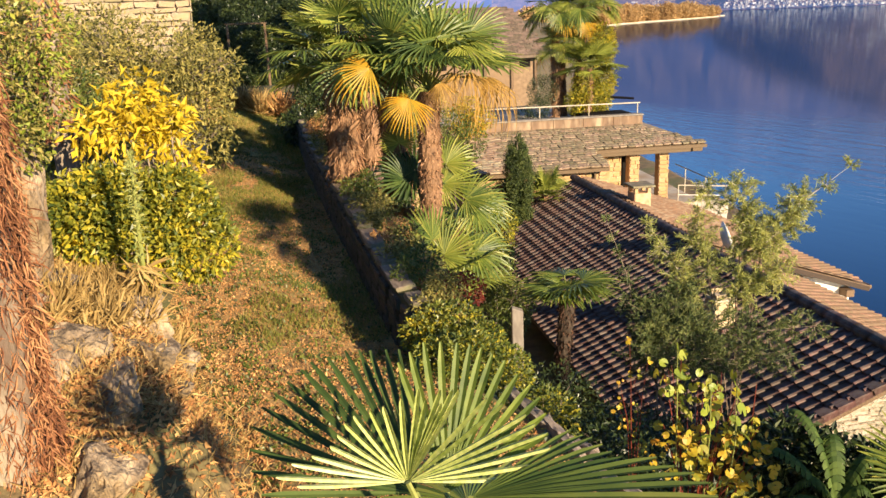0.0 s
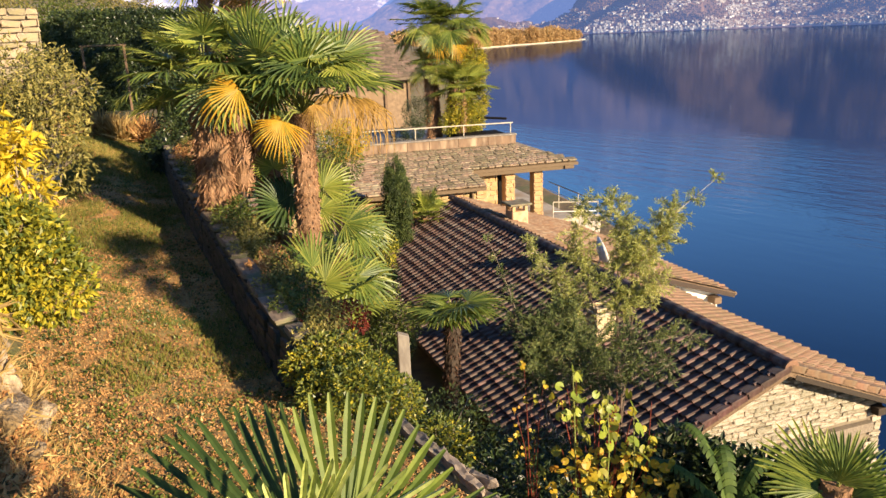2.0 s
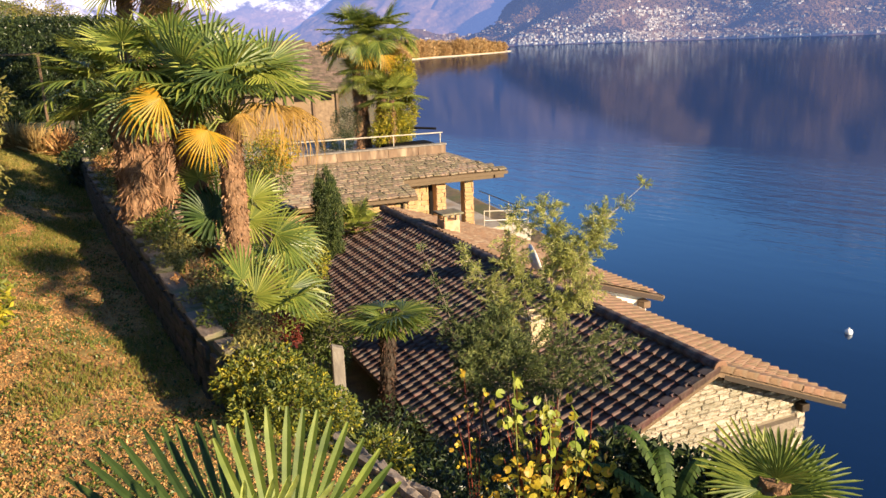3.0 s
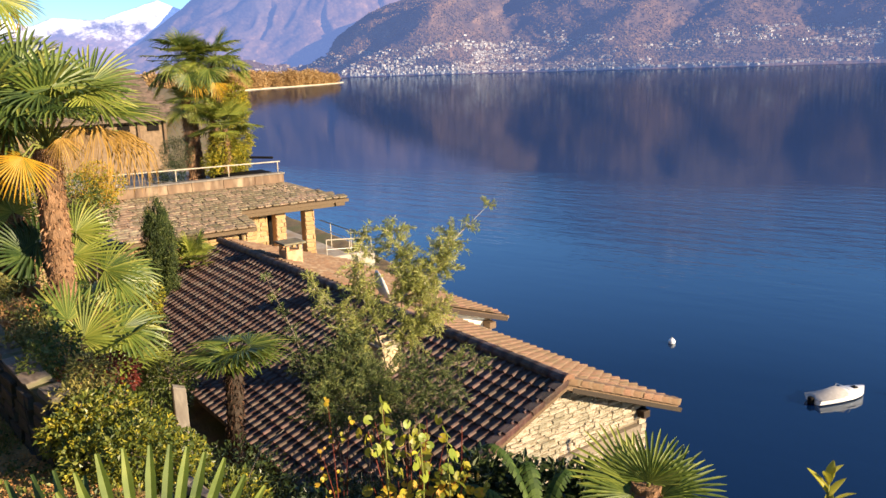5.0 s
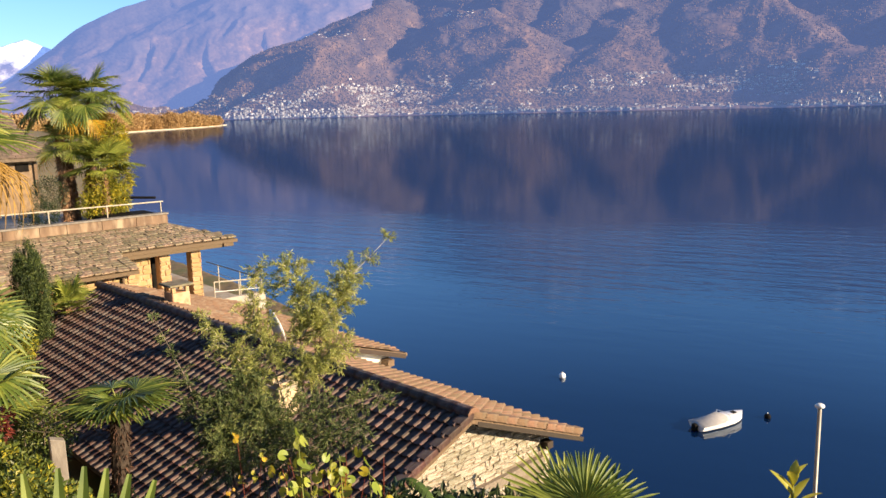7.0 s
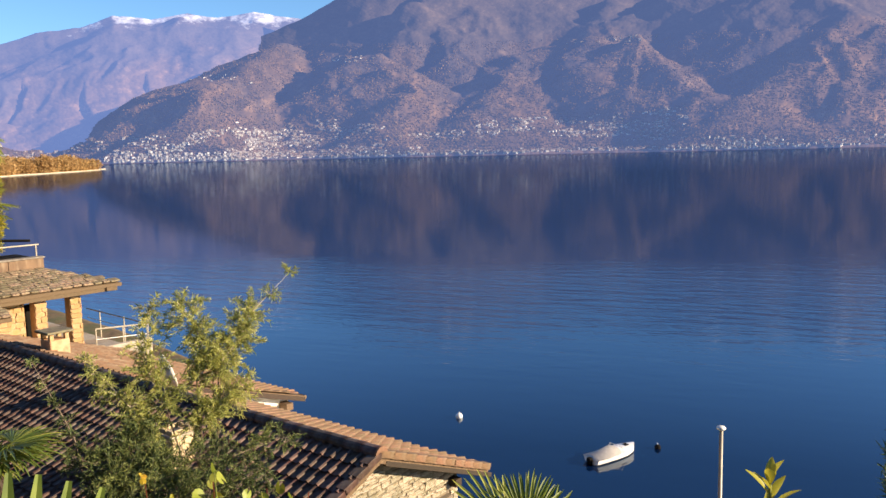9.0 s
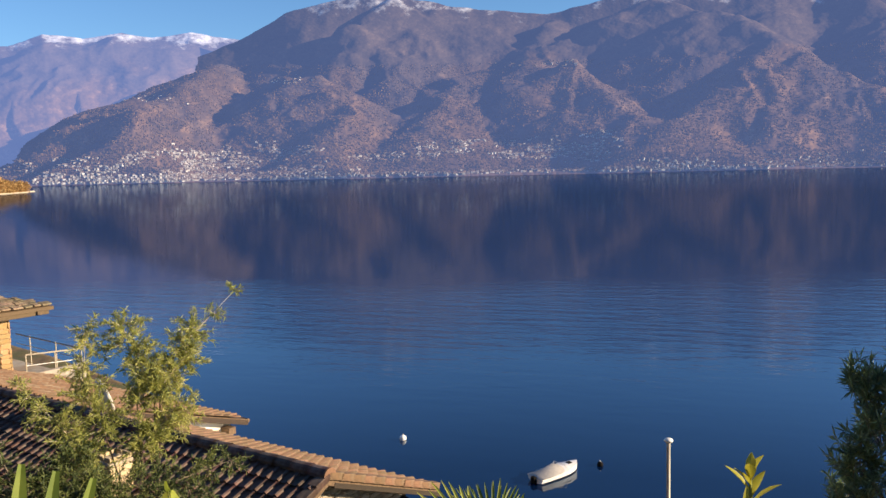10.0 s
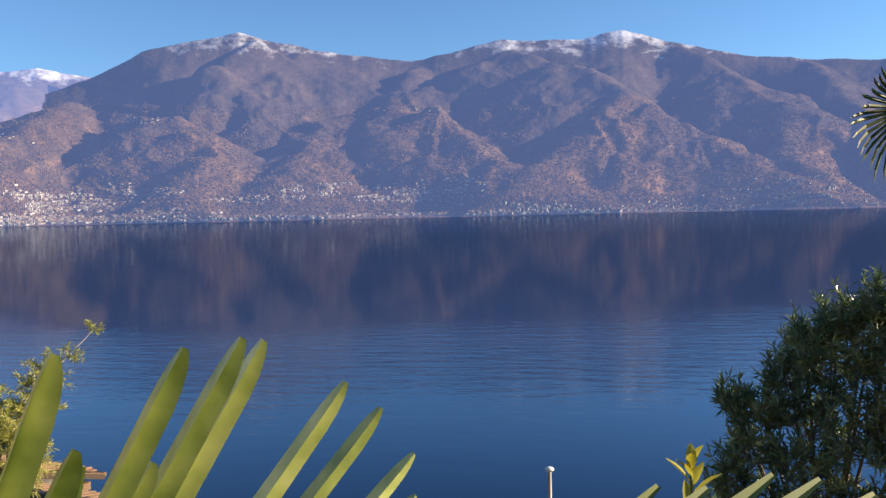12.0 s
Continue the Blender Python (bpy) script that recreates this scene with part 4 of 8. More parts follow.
caps = [stone_mesh("cap_stone", M["capstone"], 0.16, k) for k in range(5)]
faces_st = [stone_mesh("wall_stone", M["wallstone"], 0.2, 10 + k) for k in range(5)]
shaded_st = [stone_mesh("wall_stone", M["shadedstone"], 0.2, 10 + k) for k in range(5)]
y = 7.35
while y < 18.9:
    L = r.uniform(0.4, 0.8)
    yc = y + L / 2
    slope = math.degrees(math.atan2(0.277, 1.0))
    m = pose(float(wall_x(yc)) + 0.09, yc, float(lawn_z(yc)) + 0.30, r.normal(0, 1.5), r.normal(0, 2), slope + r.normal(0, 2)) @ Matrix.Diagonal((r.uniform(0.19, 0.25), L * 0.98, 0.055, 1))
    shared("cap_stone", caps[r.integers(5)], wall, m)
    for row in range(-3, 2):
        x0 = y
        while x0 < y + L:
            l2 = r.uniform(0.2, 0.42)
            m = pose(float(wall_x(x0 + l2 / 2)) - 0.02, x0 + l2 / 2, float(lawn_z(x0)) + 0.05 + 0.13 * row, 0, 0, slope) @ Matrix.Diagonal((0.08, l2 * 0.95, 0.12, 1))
            shared("wall_stone", shaded_st[r.integers(5)], wall, m)
            x0 += l2
    y += L

# ---------------------------------------------------------------- the tiled house below
RIDGE_Z, SLOPE, RIDGE_L = 18.65, radians(22.3), 15.2
W_LEFT, W_RIGHT = 3.72, 2.92
house = thing("tiled_house", (7.11, 10.94, 0), "stone house with a brown tiled gable roof beside the lake", "house", rz=10.4)


def slope_frame(side, down, along, base=RIDGE_Z, tilt=SLOPE, lift=0.0, x0=0.0):
    """Pose on a roof slope: local x runs along the ridge, y down the slope, z out of it."""
    c, s = math.cos(tilt), math.sin(tilt)
    ax = Vector((0, -side, 0))
    dn = Vector((side * c, 0, -s))
    nn = ax.cross(dn)
    p = Vector((x0 + side * down * c, along, base - down * s)) + nn * lift
    return Matrix(((ax.x, dn.x, nn.x, p.x), (ax.y, dn.y, nn.y, p.y), (ax.z, dn.z, nn.z, p.z), (0, 0, 0, 1)))


def tile_data():
    """One interlocking tile: a pan with a raised roll along one side, thick at its lower edge."""
    prof = [(-0.116, 0.002), (-0.108, 0.030), (-0.082, 0.046), (-0.052, 0.040), (-0.032, 0.006), (0.106, 0.0)]
    verts, faces = [], []
    for yv, dz in ((0.0, 0.0), (0.325, 0.034)):
        verts += [(x, yv, z + dz) for x, z in prof]
    n = len(prof)
    verts += [(x, 0.325, z + 0.002) for x, z in prof]
    for i in range(n - 1):
        faces.append((i, i + n, i + n + 1, i + 1))
        faces.append((i + n, i + 2 * n, i + 2 * n + 1, i + n + 1))
    faces.append((0, 2 * n, n))
    faces.append((n - 1, 2 * n - 1, 3 * n - 1))
    return verts, faces


TV, TF = tile_data()
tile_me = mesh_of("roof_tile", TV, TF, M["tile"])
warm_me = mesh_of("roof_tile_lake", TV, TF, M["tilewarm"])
COLS, STEP = 0.222, 0.288


def roof_deck(name, side, width, y0, y1, base=RIDGE_Z, tilt=SLOPE, x0=0.0, parent=house):
    c, s = math.cos(tilt), math.sin(tilt)
    bm = bmesh.new()
    pts = []
    for y in (y0, y1):
        for d, h in ((0, -0.03), (width, -0.03), (width, -0.16), (0, -0.16)):
            pts.append(bm.verts.new((x0 + side * d, y, base - d * math.tan(tilt) + h)))
    a, b = pts[:4], pts[4:]
    bm.faces.new(a)
    bm.faces.new(b[::-1])
    for i in range(4):
        bm.faces.new((a[i], a[(i + 1) % 4], b[(i + 1) % 4], b[i]))
    bmesh.ops.recalc_face_normals(bm, faces=bm.faces)
    return part(name, bm, M["wood"], parent, "dark timber roof deck under tiles")


r = np.random.default_rng(2)
left_roof = roof_deck("roof_slope", -1, W_LEFT, 0.05, RIDGE_L)
right_roof = roof_deck("roof_slope", 1, W_RIGHT, 0.05, RIDGE_L)


def lay(side, rows, cols, first, deck, me, base=RIDGE_Z, tilt=SLOPE, x0=0.0, single=10 ** 6, name="roof_tile", y0=0.19):
    """Lays tiles row by row; those past 'single' columns are joined into one covering."""
    rest = []
    for j in range(first, cols):
        for i in range(rows):
            m = slope_frame(side, 0.06 + i * STEP, y0 + j * COLS, base, tilt, 0.004 + r.uniform(0, 0.006), x0) @ pose(0, 0, 0, r.normal(0, 0.4), r.normal(0, 0.6), r.normal(0, 0.5))
            if j < single:
                shared(name, me, deck, m)
            else:
                rest.append(([m @ Vector(q) for q in TV], TF))
    if rest:
        v, f = join(rest)
        tagged(np_part("roof_tiles", v, f, me.materials[0], deck), "brown roof tiles", kind="stuff")


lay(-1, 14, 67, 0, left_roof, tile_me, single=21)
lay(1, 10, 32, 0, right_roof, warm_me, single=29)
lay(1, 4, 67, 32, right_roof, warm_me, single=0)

# ridge caps: half-round, overlapping, the last one closed by a disc
cap_v, cap_f = [], []
for yv, rad in ((0, 0.135), (0.40, 0.122), (0.40, 0.105)):
    for k in range(9):
        w = math.pi * k / 8
        cap_v.append((rad * math.cos(w) * 1.05, yv, rad * math.sin(w)))
for i in range(2):
    for k in range(8):
        cap_f.append((i * 9 + k, i * 9 + k + 1, i * 9 + k + 10, i * 9 + k + 9))
cap_me = mesh_of("ridge_cap", cap_v, cap_f, M["tile"], smooth=False)
for k in range(41):
    shared("ridge_cap", cap_me, left_roof, pose(0, 0.02 + k * 0.37, RIDGE_Z - 0.01, r.normal(0, 0.6), 0, r.normal(0, 0.8)))
disc = [(0, -0.005, 0)] + [(0.14 * math.cos(math.pi * k / 8), -0.005, 0.135 * math.sin(math.pi * k / 8)) for k in range(9)]
end = np_part("ridge_end_disc", disc + [(x, 0.03, z) for x, _, z in disc], [(0, k + 1, k) for k in range(1, 9)] + [(k, k + 1, k + 11, k + 10) for k in range(1, 9)], M["tilewarm"], left_roof, "orange clay ridge end disc")
end.location = (0, 0.02, RIDGE_Z - 0.005)

# verge tiles down both rakes: L-shaped
verge_v = [(-0.02, 0, 0.05), (0.16, 0, 0.05), (-0.02, 0.32, 0.078), (0.16, 0.32, 0.078), (-0.02, 0, -0.055), (-0.02, 0.32, -0.045), (0.005, 0.32, -0.045), (0.005, 0, -0.055), (0.16, 0.32, 0.045), (0.005, 0.32, 0.045)]
verge_f = [(0, 1, 3, 2), (0, 2, 5, 4), (2, 3, 8, 9), (2, 9, 6, 5), (4, 5, 6, 7)]
verge_a = mesh_of("verge_tile", verge_v, verge_f, M["tile"])
verge_b = mesh_of("verge_tile_lake", [(-x, y, z) for x, y, z in verge_v], [q[::-1] for q in verge_f], M["tilewarm"])
for i in range(14):
    shared("verge_tile", verge_a, left_roof, slope_frame(-1, i * STEP, 0.03))
for i in range(11):
    shared("verge_tile", verge_b, right_roof, slope_frame(1, i * STEP, 0.03))


# gable wall with its stones, lintel and opening
def gable_bm(y, thick, xl, xr, z0, top):
    bm = bmesh.new()
    pts = [(xl, z0), (xr, z0), (xr, top(xr)), (0, top(0)), (xl, top(xl))]
    a = [bm.verts.new((x, y, z)) for x, z in pts]
    b = [bm.verts.new((x, y + thick, z)) for x, z in pts]
    bm.faces.new(a)
    bm.faces.new(b[::-1])
    for i in range(5):
        bm.faces.new((a[i], b[i], b[(i + 1) % 5], a[(i + 1) % 5]))
    bmesh.ops.recalc_face_normals(bm, faces=bm.faces)
    return bm


def under(x):
    return RIDGE_Z - 0.17 - abs(x) * math.tan(SLOPE)


OPEN = (1.32, 2.08, 14.8, 16.95)
gable = part("gable_wall", gable_bm(0.40, 0.35, -3.2, 2.42, 12.0, under), M["joint"], house, "pale stone gable wall")
cut = part("cutter", box_bm(bmesh.new(), (OPEN[0], 0.2, OPEN[2]), (OPEN[1], 0.9, OPEN[3])), M["mortar"])
mod = gable.modifiers.new("opening", "BOOLEAN")
mod.object = cut
mod.solver = "EXACT"
dg = bpy.context.evaluated_depsgraph_get()
done = bpy.data.meshes.new_from_object(gable.evaluated_get(dg))
gable.modifiers.clear()
gable.data = done
bpy.data.objects.remove(cut)
# dark panel in place of the unlit room behind the opening
box_part("room_dark_panel", (1.0, 1.6, 13.5), (2.3, 1.65, 17.3), M["dark"], house)
blocks = [stone_mesh("gable_stone", M["gablestone"], 0.13, 30 + k) for k in range(6)]
z = 15.2
while z < 18.4:
    h = r.uniform(0.045, 0.115)
    x = -2.45 + r.uniform(0, 0.1)
    while x < 2.42:
        L = r.uniform(0.08, 0.34)
        edge = min(L, 2.42 - x)
        xc = x + edge / 2
        inside = OPEN[0] - 0.1 < xc < OPEN[1] + 0.1 and z < OPEN[3] + 0.18 and z > OPEN[2]
        if z + h < min(under(x), under(x + edge)) + 0.02 and not inside and edge > 0.08:
            shared("gable_stone", blocks[r.integers(6)], gable, pose(xc, 0.39 + r.uniform(-0.012, 0.012), z + h / 2 + r.normal(0, 0.008), 0, r.normal(0, 2.0), 0) @ Matrix.Diagonal((edge * r.uniform(0.93, 0.99), 0.05, h * r.uniform(0.84, 0.97), 1)))
        x += L
    z += h
box_part("lintel", (0.1, 0.27, 16.97), (2.15, 0.50, 17.14), M["woodgrey"], house, "weathered timber lintel")
box_part("purlin_end", (2.14, 0.2, 17.28), (2.32, 0.7, 17.42), M["darkwood"], house, "dark purlin end")
# side walls down to the slope
box_part("side_wall", (-3.30, 0.75, 11.5), (-3.0, 15.0, 17.12), M["ochrestone"], house)
box_part("side_wall", (2.1, 0.75, 8.0), (2.42, 15.0, 17.3), M["plaster"], house)
part("gable_wall", gable_bm(14.7, 0.3, -3.2, 2.4, 12.0, under), M["ochrestone"], house)
# eave boards and gutters
for sx, wdt in ((-1, W_LEFT), (1, W_RIGHT)):
    zz = RIDGE_Z - wdt * math.tan(SLOPE) - 0.09
    v, f = tube([(sx * (wdt + 0.05), 0.1, zz), (sx * (wdt + 0.05), RIDGE_L if sx < 0 else 7.0, zz)], [0.055, 0.055], 8)
    np_part("gutter", v, f, M["wood"], house, "dark metal gutter")
box_part("bargeboard", (0, -0.01, -0.04), (W_RIGHT / math.cos(SLOPE), 0.05, 0.045), M["darkwood"], house, "dark brown bargeboard", bevel=0.006).matrix_basis = Matrix.Translation((0.12, 0.05, RIDGE_Z - 0.20)) @ Matrix.Rotation(SLOPE, 4, "Y")

# ---- wing on the lake side: its roof rises over the main one
WING_Y, W_BASE, W_X0, W_TILT, W_W = 7.0, 18.70, 0.12, radians(18.2), 4.38
wing_roof = roof_deck("wing_roof", 1, W_W, WING_Y - 0.25, 15.2, W_BASE, W_TILT, W_X0)
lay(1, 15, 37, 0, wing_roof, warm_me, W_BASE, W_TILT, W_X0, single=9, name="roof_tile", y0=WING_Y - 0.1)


def wing_top(x):
    return W_BASE - 0.17 - (x - W_X0) * math.tan(W_TILT)


bm = bmesh.new()
pts = [(0.4, 17.0), (4.15, 9.0), (4.15, wing_top(4.15)), (0.4, wing_top(0.4))]
a = [bm.verts.new((x, WING_Y, zz)) for x, zz in pts]
b = [bm.verts.new((x, 15.0, zz)) for x, zz in pts]
bm.faces.new(a)
bm.faces.new(b[::-1])
for i in range(4):
    bm.faces.new((a[i], b[i], b[(i + 1) % 4], a[(i + 1) % 4]))
bmesh.ops.recalc_face_normals(bm, faces=bm.faces)
part("wing_wall", bm, M["plaster"], house, "white plastered wall of the lake wing")
box_part("purlin_end", (3.86, WING_Y - 0.28, 17.0), (4.08, WING_Y + 0.1, 17.18), M["wood"], house, "dark purlin end")
v, f = tube([(W_X0 + W_W + 0.05, WING_Y - 0.2, W_BASE - W_W * math.tan(W_TILT) - 0.08), (W_X0 + W_W + 0.05, 15.2, W_BASE - W_W * math.tan(W_TILT) - 0.08)], [0.055, 0.055], 8)
np_part("gutter", v, f, M["wood"], house, "dark metal gutter")
box_part("bargeboard", (0, -0.02, -0.06), (W_W / math.cos(W_TILT), 0.05, 0.06), M["darkwood"], house, "dark brown bargeboard", bevel=0.006).matrix_basis = Matrix.Translation((W_X0, WING_Y - 0.24, W_BASE - 0.11)) @ Matrix.Rotation(W_TILT, 4, "Y")


# ---- chimneys
def chimney(x, y, z0, z1, w, d, material, cap, label):
    c = new("chimney")
    c.parent = house
    c.location = (x, y, 0)
    c["label"] = label
    part("shaft", box_bm(bmesh.new(), (-w / 2, -d / 2, z0), (w / 2, d / 2, z1), 0.02), material, c)
    if cap == "brick":
        part("cap", box_bm(bmesh.new(), (-w * 0.62, -d * 0.62, z1), (w * 0.62, d * 0.62, z1 + 0.05), 0.012), material, c, "thin pale cap stone")
    elif cap:
        for sx in (-1, 1):
            for sy in (-1, 1):
                part("leg", box_bm(bmesh.new(), (sx * w * 0.38 - 0.05, sy * d * 0.38 - 0.05, z1), (sx * w * 0.38 + 0.05, sy * d * 0.38 + 0.05, z1 + 0.17), 0.008), material, c)
        part("cap", box_bm(bmesh.new(), (-w * 0.68, -d * 0.68, z1 + 0.17), (w * 0.68, d * 0.68, z1 + 0.23), 0.015), M["slate"], c, "flat slate cap")
    return c


chimney(0.62, 11.5, 17.9, 18.90, 0.50, 0.5, M["ochrestone"], True, "ochre plastered chimney with a slate cap")
brick_ch = chimney(-1.35, 3.5, 17.6, 18.66, 0.36, 0.36, M["mortar"], "brick", "narrow chimney of pale yellow bricks")
bk = [stone_mesh("brick", M["brick"], 0.05, 60 + k) for k in range(3)]
for row in range(12):
    for side in range(4):
        for k in range(2):
            off = (k - 0.5) * 0.19 + (0.03 if row % 2 else -0.03)
            m = Matrix.Rotation(side * math.pi / 2, 4, "Z") @ pose(off, -0.185, 17.72 + row * 0.095) @ Matrix.Diagonal((0.17, 0.03, 0.078, 1))
            shared("brick", bk[(row + k) % 3], brick_ch, m)
# satellite dish above the wing's wall
dish = new("satellite_dish")
dish.parent = house
dish.matrix_basis = pose(0.25, 6.15, 18.98)
dish["label"] = "white satellite dish on a bracket"
bm = bmesh.new()
bmesh.ops.create_uvsphere(bm, u_segments=20, v_segments=14, radius=0.62)
bmesh.ops.delete(bm, geom=[v for v in bm.verts if v.co.z > -0.46], context="VERTS")
bmesh.ops.solidify(bm, geom=list(bm.faces), thickness=0.012)
bowl = part("reflector", bm, M["whitemetal"], dish, smooth=True)
bowl.matrix_basis = pose(0, 0, 0.0, 0, 72, -16) @ pose(0, 0, 0.52)
v, f = tube([(0, 0, 0), (-0.04, 0.1, -0.3), (-0.04, 0.3, -0.42)], [0.02] * 3, 6)
np_part("bracket", v, f, M["steel"], dish)

# ---------------------------------------------------------------- the slate-roofed house beyond
SR = 0.19
slate_house = thing("slate_house", (9.5, 28.3, 0), "stone house with a grey slate roof and a roof terrace", "house", rz=6.9)


def slate_z(y):
    return 19.2 + SR * y


def prism(poly, z_of, thick):
    bm = bmesh.new()
    a = [bm.verts.new((x, y, z_of(x, y))) for x, y in poly]
    b = [bm.verts.new((x, y, z_of(x, y) - thick)) for x, y in poly]
    bm.faces.new(a)
    bm.faces.new(b[::-1])
    n = len(poly)
    for i in range(n):
        bm.faces.new((a[i], b[i], b[(i + 1) % n], a[(i + 1) % n]))
    bmesh.ops.recalc_face_normals(bm, faces=bm.faces)
    return bm


slope_a = part("roof_slope", prism([(-12, -1.6), (-4.1, -1.6), (-4.1, 0), (0, 0), (-1.75, 2.32), (-12, 2.32)], lambda x, y: slate_z(y) - 0.03, 0.11), M["wood"], slate_house, "timber deck under slates")
part("roof_slope", prism([(0, 0), (0, 9), (-1.75, 9), (-1.75, 2.32)], lambda x, y: 19.2 - 0.256 * x - 0.03, 0.11), M["slate"], slate_house)
slabs = [stone_mesh("slate", M["slate"], 0.12, 80 + k) for k in range(8)]
r = np.random.default_rng(8)
row, y = 0, -1.6
rest, count = [], 0
while y < 2.28:
    x = -11.9 + r.uniform(0, 0.3)
    while x < 0:
        L = r.uniform(0.22, 0.5)
        xr = min(0.03, -y * 0.755) if y > 0 else (-4.1 if y < -0.02 else 0.03)
        if y < -0.02:
            xr = -4.08
        if x + L * 0.6 < xr:
            e = min(L, xr - x)
            m = pose(x + e / 2, y + 0.14 + r.normal(0, 0.012), slate_z(y + 0.14) + 0.022 + r.uniform(0, 0.012), math.degrees(math.atan(SR)) - 4.5 + r.normal(0, 1.2), r.normal(0, 1.2), r.normal(0, 1.8)) @ Matrix.Diagonal((e * 0.95, 0.33 + r.normal(0, 0.02), 0.06, 1))
            me = slabs[r.integers(8)]
            if x > -7.6:
                shared("slate", me, slope_a, m)
            else:
                rest.append(([m @ v.co for v in me.vertices], [tuple(p.vertices) for p in me.polygons]))
        x += L
    y += 0.205
v, f = join(rest)
tagged(np_part("slates", v, f, M["slate"], slope_a), "weathered grey slates", kind="stuff")
# parapet in lengths, with a coping
x = -9.6
while x < -1.55:
    L = min(r.uniform(0.7, 1.3), -1.5 - x)
    box_part("parapet_block", (x, 2.32, 19.5), (x + L - 0.012, 2.56 + r.uniform(0, 0.01), 20.0), M["redparapet"], slate_house, "reddish stained parapet")
    x += L
box_part("coping", (-9.6, 2.28, 20.004), (-1.48, 2.62, 20.06), M["postgrey"], slate_house, "weathered concrete coping")
part("roof_terrace", box_bm(bmesh.new(), (-12, 2.62, 19.4), (-1.6, 9.5, 19.75), 0.0), M["concrete"], slate_house)
# stone walls and pillars
wall_a = box_part("wall", (-11.5, -1.15, 15.0), (-4.35, -0.9, 18.75), M["ochrestone"], slate_house, "ochre stone wall", bevel=0.0)
wall_b = box_part("wall", (-4.35, -1.15, 15.0), (-3.95, 8.5, 19.0), M["ochrestone"], slate_house, bevel=0.0)
wall_c = box_part("wall", (-4.35, 0.55, 15.0), (-2.95, 0.80, 19.0), M["ochrestone"], slate_house, bevel=0.0)
ob = [stone_mesh("wall_stone", M["ochrestone"], 0.15, 100 + k) for k in range(6)]


def clad(parent, x0, x1, yf, z0, z1, r, hmin=0.10, hmax=0.2, lmin=0.18, lmax=0.5):
    z = z0
    while z < z1 - 0.04:
        h = min(r.uniform(hmin, hmax), z1 - z)
        x = x0
        while x < x1 - 0.02:
            L = min(r.uniform(lmin, lmax), x1 - x)
            shared("wall_stone", ob[r.integers(6)], parent, pose(x + L / 2, yf + r.uniform(-0.01, 0.01), z + h / 2) @ Matrix.Diagonal((L * 0.95, 0.07, h * 0.92, 1)))
            x += L
        z += h


clad(wall_a, -8.2, -4.35, -1.16, 17.6, 18.72, r)
clad(wall_c, -4.34, -2.96, 0.54, 16.9, 18.98, r)
clad(wall_b, -4.34, -3.96, -1.16, 17.0, 18.98, r)
v, f = tube([(-4.5, -1.28, 18.72), (-4.52, -1.26, 16.5)], [0.045, 0.045], 8)
np_part("downpipe", v, f, M["wood"], slate_house, "brown downpipe")
box_part("eave_beam", (-4.2, 0.02, 18.93), (-0.15, 0.22, 19.06), M["wood"], slate_house, "timber eave beam")
box_part("eave_beam", (-0.55, -0.05, 18.95), (-0.35, 6, 19.08), M["wood"], slate_house, "timber eave beam")
for x0 in (-2.72, -1.62):
    p = box_part("pillar", (x0, 0.35, 16.3), (x0 + 0.36, 0.72, 18.93), M["ochrestone"], slate_house, "square stone pillar")
    clad(p, x0, x0 + 0.36, 0.34, 16.6, 18.9, r, 0.12, 0.2, 0.16, 0.36)
box_part("pillar", (-1.62, 5.0, 16.3), (-1.26, 5.36, 18.95), M["ochrestone"], slate_house, "square stone pillar")
# terrace in front of the porch
box_part("terrace", (-3.9, -0.6, 14.0), (0.6, 8.5, 16.75), M["concrete"], slate_house, "pale concrete terrace")
box_part("terrace_wall", (-2.2, -0.62, 16.75), (0.62, -0.45, 17.25), M["concrete"], slate_house, "low pale terrace wall")
# dark panel for the shaded gap in the porch, not a door
box_part("doorway_panel", (-2.93, 1.2, 16.75), (-2.35, 1.26, 18.7), M["dark"], slate_house, "dark panel for the shaded doorway gap")


def railing(name, parent_at, pts, height, posts, label, rz):
    rail = thing(name, parent_at, label, "railing", rz=rz)
    for x, y, z in posts:
        v, f = tube([(x, y, z), (x, y, z + height)], [0.02, 0.02], 6)
        np_part("post", v, f, M["railpaint"], rail)
    v, f = tube(pts, [0.024] * len(pts), 6)
    np_part("handrail", v, f, M["railpaint"], rail)
    return rail


posts = [(x, 2.66, 19.75) for x in (-9.4, -7.4, -5.4, -3.5, -1.6)]
railing("roof_railing", (9.5, 28.3, 0), [(-9.5, 2.66, 20.50), (-5.4, 2.66, 20.47), (-1.5, 2.66, 20.44)], 0.7, posts, "thin pale metal railing along the roof terrace", 6.9)
rail2 = railing("terrace_railing", (9.5, 28.3, 0), [(-1.0, 0.0, 17.75), (0.55, -0.5, 17.72), (0.58, 4.0, 17.72)], 1.0, [(-1.0, 0.0, 16.75), (-0.2, -0.25, 16.75), (0.55, -0.5, 16.75), (0.58, 1.2, 16.75), (0.58, 3, 16.75)], "white metal railing round the stone terrace", 6.9)
v, f = tube([(-1.0, 0.0, 17.4), (0.55, -0.5, 17.38), (0.58, 4.0, 17.38)], [0.014] * 3, 6)
np_part("middle_rail", v, f, M["whitemetal"], rail2)
